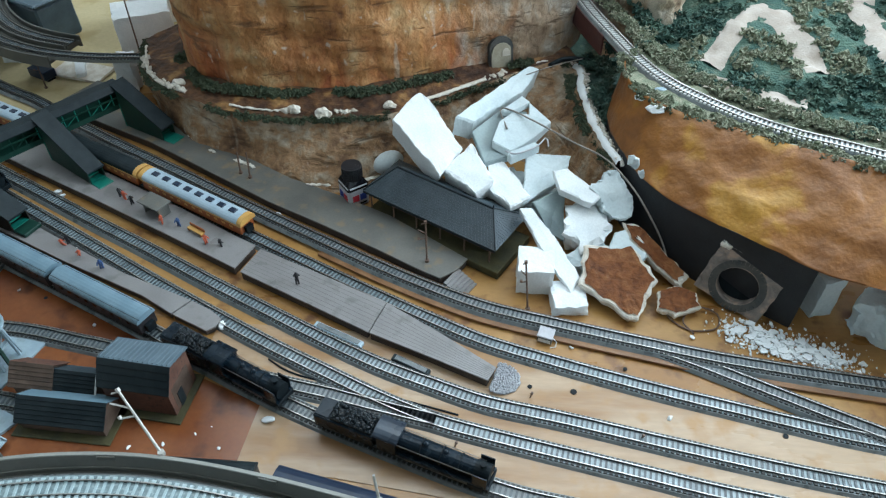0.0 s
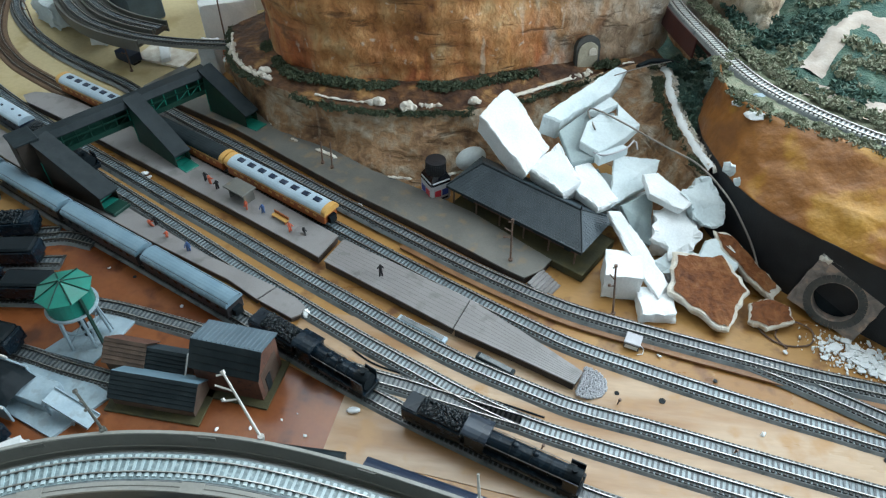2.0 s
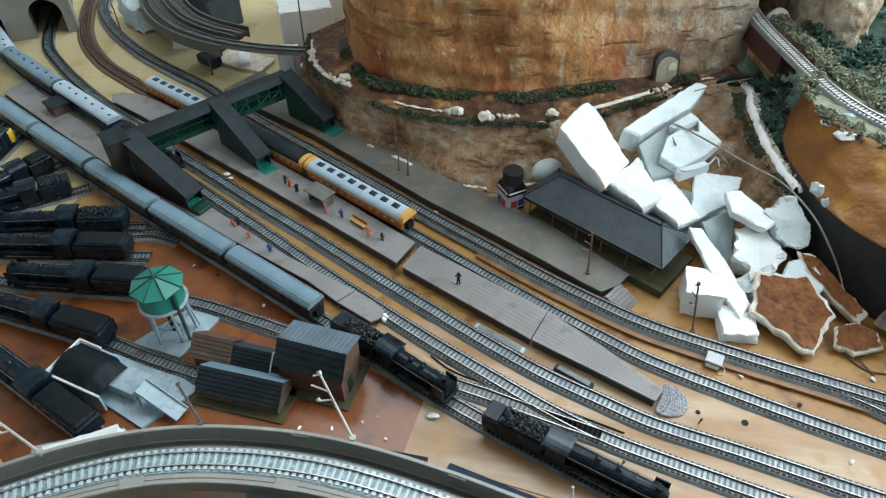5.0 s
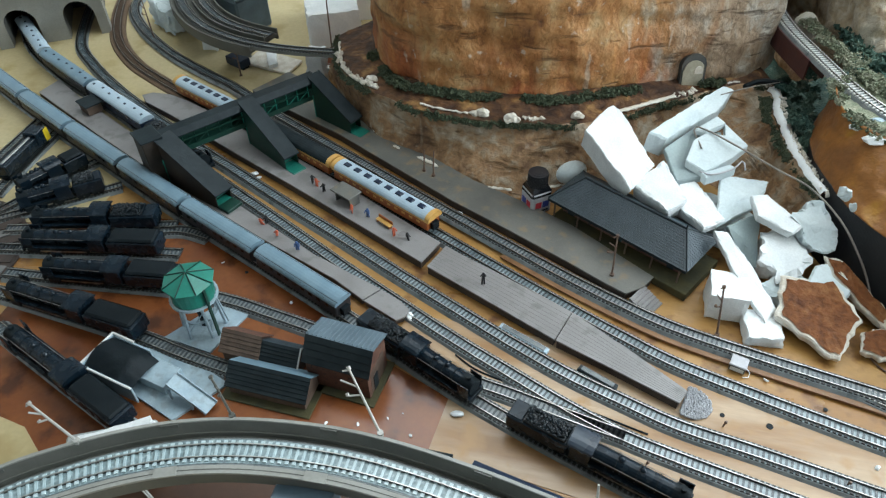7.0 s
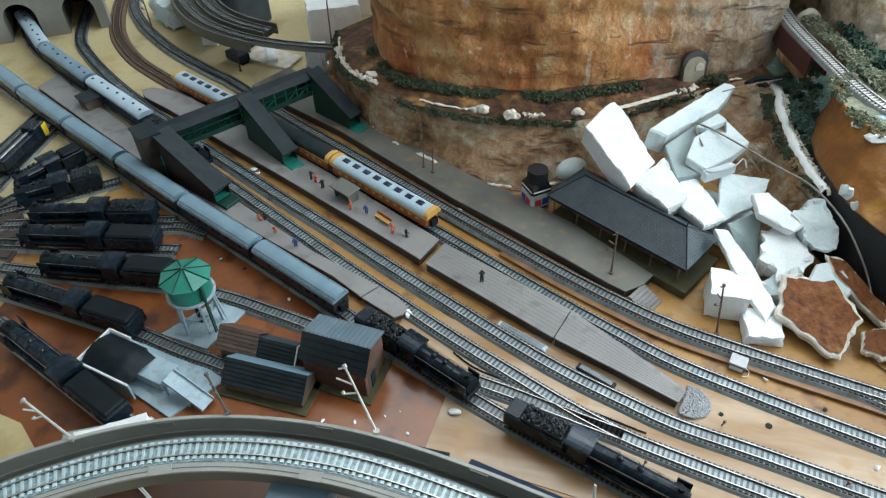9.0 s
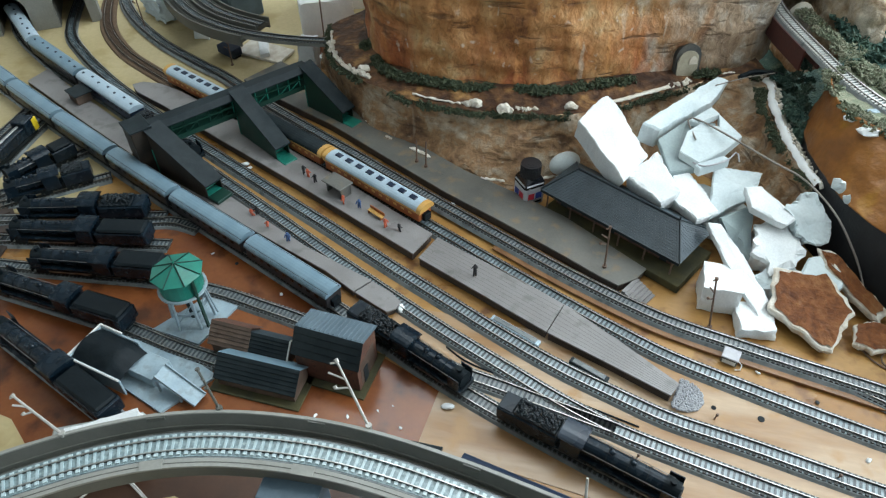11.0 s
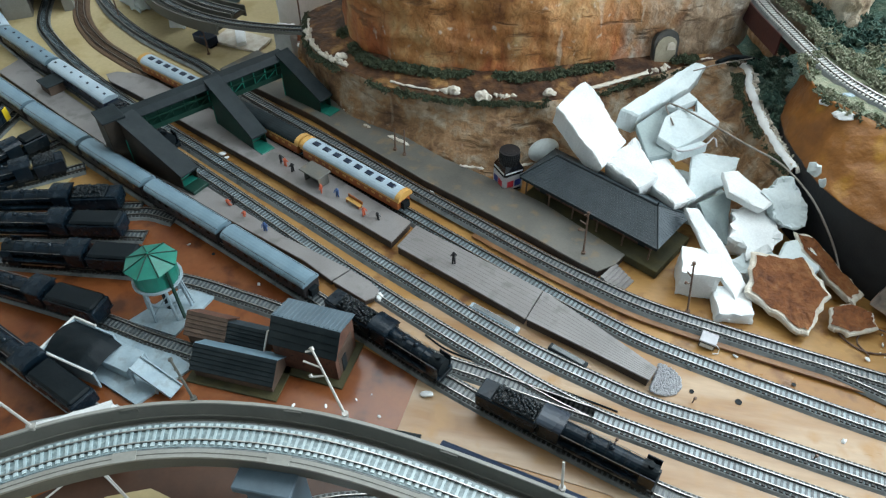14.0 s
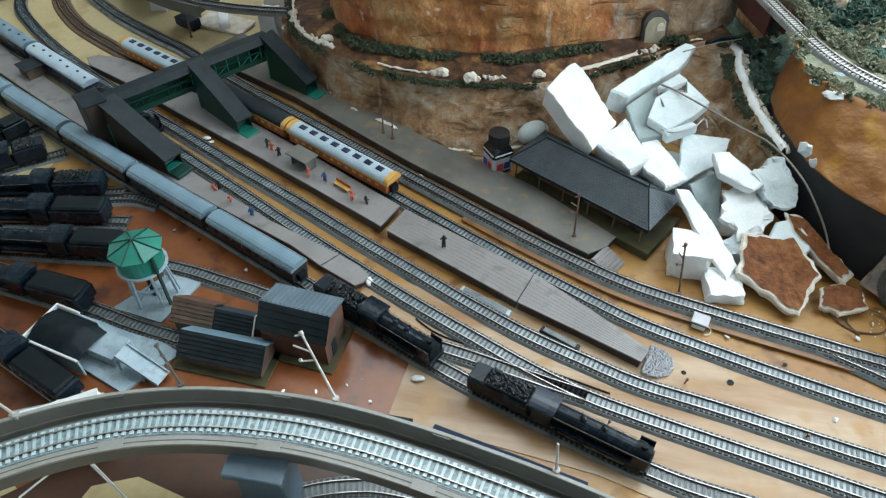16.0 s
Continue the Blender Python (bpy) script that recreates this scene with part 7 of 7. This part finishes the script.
scatter("grey-green bushes behind the upper track", [((p.x + 0.022 + rnd.uniform(-0.004, 0.014), p.y + 0.026 + rnd.uniform(-0.006, 0.016), 0.166), rnd.uniform(0.006, 0.011)) for p in brl for k in range(3)], M_BUSHL, 26)
scatter("dark green scrub in the gully beside the wall", [((x + rnd.uniform(-0.006, 0.006), y + rnd.uniform(-0.01, 0.01), z + rnd.uniform(-0.004, 0.004)), rnd.uniform(0.006, 0.011)) for x, y, z in ((0.212 + 0.035 * math.sin(k * 2.4) * (1 - k / 34) - 0.010 * k / 30, 1.06 - 0.22 * k / 30, 0.05 + 0.055 * abs(math.sin(k * 1.7))) for k in range(31)) for q in range(5)], M_HILL, 26)
hs = bpy.data.objects["hillside"]
hv = [v.co.copy() for v in hs.data.vertices]
PATHS = ([(0.340, 0.872), (0.370, 0.92), (0.400, 0.968), (0.432, 0.992), (0.456, 0.975), (0.470, 0.92), (0.480, 0.845)], [(0.60, 0.80), (0.585, 0.90), (0.58, 1.0), (0.575, 1.1)])
pl = [spline(q, 0.01) for q in PATHS]


def ground_z(x, y):
    return min(hv, key=lambda c: (c.x - x) ** 2 + (c.y - y) ** 2).z


def near_path(x, y, d):
    return any((p.x - x) ** 2 + (p.y - y) ** 2 < d * d for q in pl for p in q)


for q in pl:
    bm = bmesh.new()
    rows = []
    for p, s in zip(q, sides(q)):
        w = 0.0115 + 0.005 * noise.noise(p * 30) + (0.004 if p.x > 0.45 else 0)
        rows.append([bm.verts.new((p.x + s.x * w * k, p.y + s.y * w * k, ground_z(p.x + s.x * w * k, p.y + s.y * w * k) + 0.004 - 0.003 * abs(k))) for k in (-1.3, -0.6, 0, 0.6, 1.3)])
    for a, b in zip(rows, rows[1:]):
        for j in range(4):
            bm.faces.new((a[j], a[j + 1], b[j + 1], b[j]))
    part("path", bm, M_PATH, hs, "pale plaster path", smooth=True)
cs_dark, cs_light = [], []
for c in rnd.sample(hv, min(len(hv), 1500)):
    if 0.2 < c.x < 0.85 and c.y < 1.5 and not near_path(c.x, c.y, 0.020):
        (cs_dark if noise.noise(c * 9) > -0.1 else cs_light).append(((c.x, c.y, c.z - 0.002), rnd.uniform(0.008, 0.017)))
scatter("dark blue-green trees and scrub on the hillside", cs_dark, M_HILL, 34)
scatter("grey-green scrub on the hillside", cs_light, M_BUSHL, 34)
bare = bmesh.new()
bmesh.ops.create_grid(bare, x_segments=20, y_segments=8, size=0.5, matrix=pose(0.385, 0.800, 0.1675, 0, 0, -28) @ Matrix.Diagonal((0.13, 0.035, 1, 1)))
for v in bare.verts:
    v.co += noise.noise_vector(v.co * 60) * 0.004
part("bare_patch", bare, M_PATH, hs, "bare cream patch of ground", smooth=True)
bg = thing("girder_bridge", pose(0, 0, 0), "maroon girder bridge carrying the upper track to the cliff", "bridge")
gl = [Vector((p.x, p.y, 0.162)) for p in spline(BR[:3], 0.01)]
for o in (-0.016, 0.013):
    part("girder", swept(gl, [(o, -0.030), (o, 0.001), (o + 0.003, 0.001), (o + 0.003, -0.030)]), M_MAROON, bg)
part("deck", swept(gl, [(-0.0145, -0.003), (-0.0145, -0.0005), (0.0145, -0.0005), (0.0145, -0.003)]), M_MAROON, bg)
gap = bmesh.new()
sweep(gap, [Vector((0.17, 0.92, 0)), Vector((0.19, 0.96, 0)), Vector((0.215, 1.10, 0)), Vector((0.23, 1.4, 0))], [(-0.19, 0.0), (-0.19, 0.05), (0.05, 0.05), (0.05, 0.0)])
tagged(part("gully_floor", gap, M_HILL), "dark green gully floor under the girder bridge", "gully", kind="structure")
for x, y, r in ((0.242, 0.812, 0.011), (0.255, 0.785, 0.012), (0.263, 0.829, 0.009)):
    bm = bmesh.new()
    bmesh.ops.create_icosphere(bm, subdivisions=2, radius=r, matrix=Matrix.Diagonal((1.5, 0.9, 0.5, 1)))
    for v in bm.verts:
        v.co += noise.noise_vector(v.co * 200 + Vector((x * 90, 0, 0))) * 0.003
    ob = part("plaster_lump", bm, M_FOAM if r > 0.009 else M_BLUEGREY)
    ob.matrix_basis = pose(x, y - 0.018, 0.160)
    ob.parent = bpy.data.objects["ochre_slope"]
    tagged(ob, "pale plaster lump at the torn edge")
for x, y, z, w in ((0.221, 0.706, 0.118, 0.011), (0.230, 0.691, 0.110, 0.007)):
    bm = bmesh.new()
    bmesh.ops.create_icosphere(bm, subdivisions=2, radius=w, matrix=Matrix.Diagonal((0.8, 0.35, 0.9, 1)))
    for v in bm.verts:
        v.co += noise.noise_vector(v.co * 150 + Vector((x * 70, 0, 0))) * 0.004
    ob = part("bare_plaster", bm, M_FOAMG)
    ob.matrix_basis = pose(x, y, z, 0, 0, -35)
    ob.parent = bpy.data.objects["ochre_slope"]
    tagged(ob, "patch of bare grey plaster")
# rocky outcrop and pale boulder beyond the girder bridge
OUT = [(0.20, 1.24, 0.05), (0.232, 1.11, 0.05), (0.258, 1.035, 0.10), (0.29, 1.005, 0.15), (0.325, 1.02, 0.16), (0.345, 1.08, 0.16)]
tagged(part("rock_outcrop", loft([OUT, [(x + 0.004, y + 0.015, 0.24) for x, y, z in OUT], [(x + 0.01, y + 0.05, 0.42) for x, y, z in OUT]], 60, 24, 0.014, 16, strata=0.006), M_OUTCROP, smooth=True), "grey-brown plaster rock face beyond the girder bridge", "rock face")
bm = bmesh.new()
bmesh.ops.create_icosphere(bm, subdivisions=3, radius=0.020, matrix=Matrix.Diagonal((1.0, 0.7, 1.3, 1)))
for v in bm.verts:
    v.co += noise.noise_vector(v.co * 60) * 0.004
ob = part("boulder", bm, M_PLASTER, smooth=True)
ob.matrix_basis = pose(0.214, 1.090, 0.150)
tagged(ob, "rounded white plaster boulder behind the girder bridge", "boulder")
# white torn rim of the plaster spur beside the gully
rim_line = [p for p in edge_line if p.x > 0.165 and p.y < 0.992]
bm = bmesh.new()
rows = []
for k, (p, q) in enumerate(zip(rim_line, sides(rim_line))):
    w = 0.0062 + 0.0035 * noise.noise(p * 70)
    o = q * (0.006 + 0.003 * noise.noise(p * 30 + Vector((5, 0, 0))))
    rows.append([bm.verts.new(p + o + q * (w * u) + Vector((0, 0, 0.004 + h + 0.0012 * noise.noise(p * 90 + Vector((u * 3, 0, 0)))))) for u, h in ((-1, -0.003), (-0.6, 0.001), (0, 0.002), (0.6, 0.001), (1, -0.005), (1.1, -0.03))])
for a, b in zip(rows, rows[1:]):
    for j in range(5):
        bm.faces.new((a[j], a[j + 1], b[j + 1], b[j]))
part("torn_plaster", bm, M_FOAM, bpy.data.objects["ledge"], "torn white plaster edge beside the gully", smooth=True)
scatter("dark green tufts behind the white plaster rim", [((p.x - 0.012 + rnd.uniform(-0.006, 0.004), p.y + rnd.uniform(-0.004, 0.004), 0.092), rnd.uniform(0.004, 0.008)) for p in rim_line if noise.noise(p * 22) > -0.15 for k in range(2)], M_BUSH, 26)
wire([(0.128, 0.968, 0.106), (0.150, 0.985, 0.108), (0.176, 0.990, 0.106), (0.196, 0.994, 0.100)], 0.0042, "short black cable sheath at the gully edge", M_BLACKM)
for x, y in ((0.089, 0.418), (0.008, 0.352), (0.205, 0.372)):
    pg = thing("peg", pose(x, y, 0.001), "small brown contact peg standing beside the track", "peg", "contact pegs")
    part("stem", one_cyl((0, 0, 0), (0.001, 0, 0.008), 0.0009, seg=7), M_RUSTPOST, pg)
    part("head", one_cyl((0.001, 0, 0.007), (0.0015, 0, 0.0095), 0.0018, 0.0014, seg=8), M_RUSTPOST, pg)
rd = thing("brick_block", pose(-0.585, 1.085, 0.0012, 0, 0, -12), "red-brown brick block under the raised track", "block")
part("block", one_box(-0.032, 0.032, -0.016, 0.016, 0, 0.030, bevel=0.002), mat("red_clay", (0.26, 0.085, 0.045), (0.34, 0.13, 0.07), rough=0.7, scale=60, fine=400, bump=0.5), rd)
part("mortar_line", one_box(-0.0322, 0.0322, -0.0164, -0.0159, 0.014, 0.0155), M_LABEL, rd)
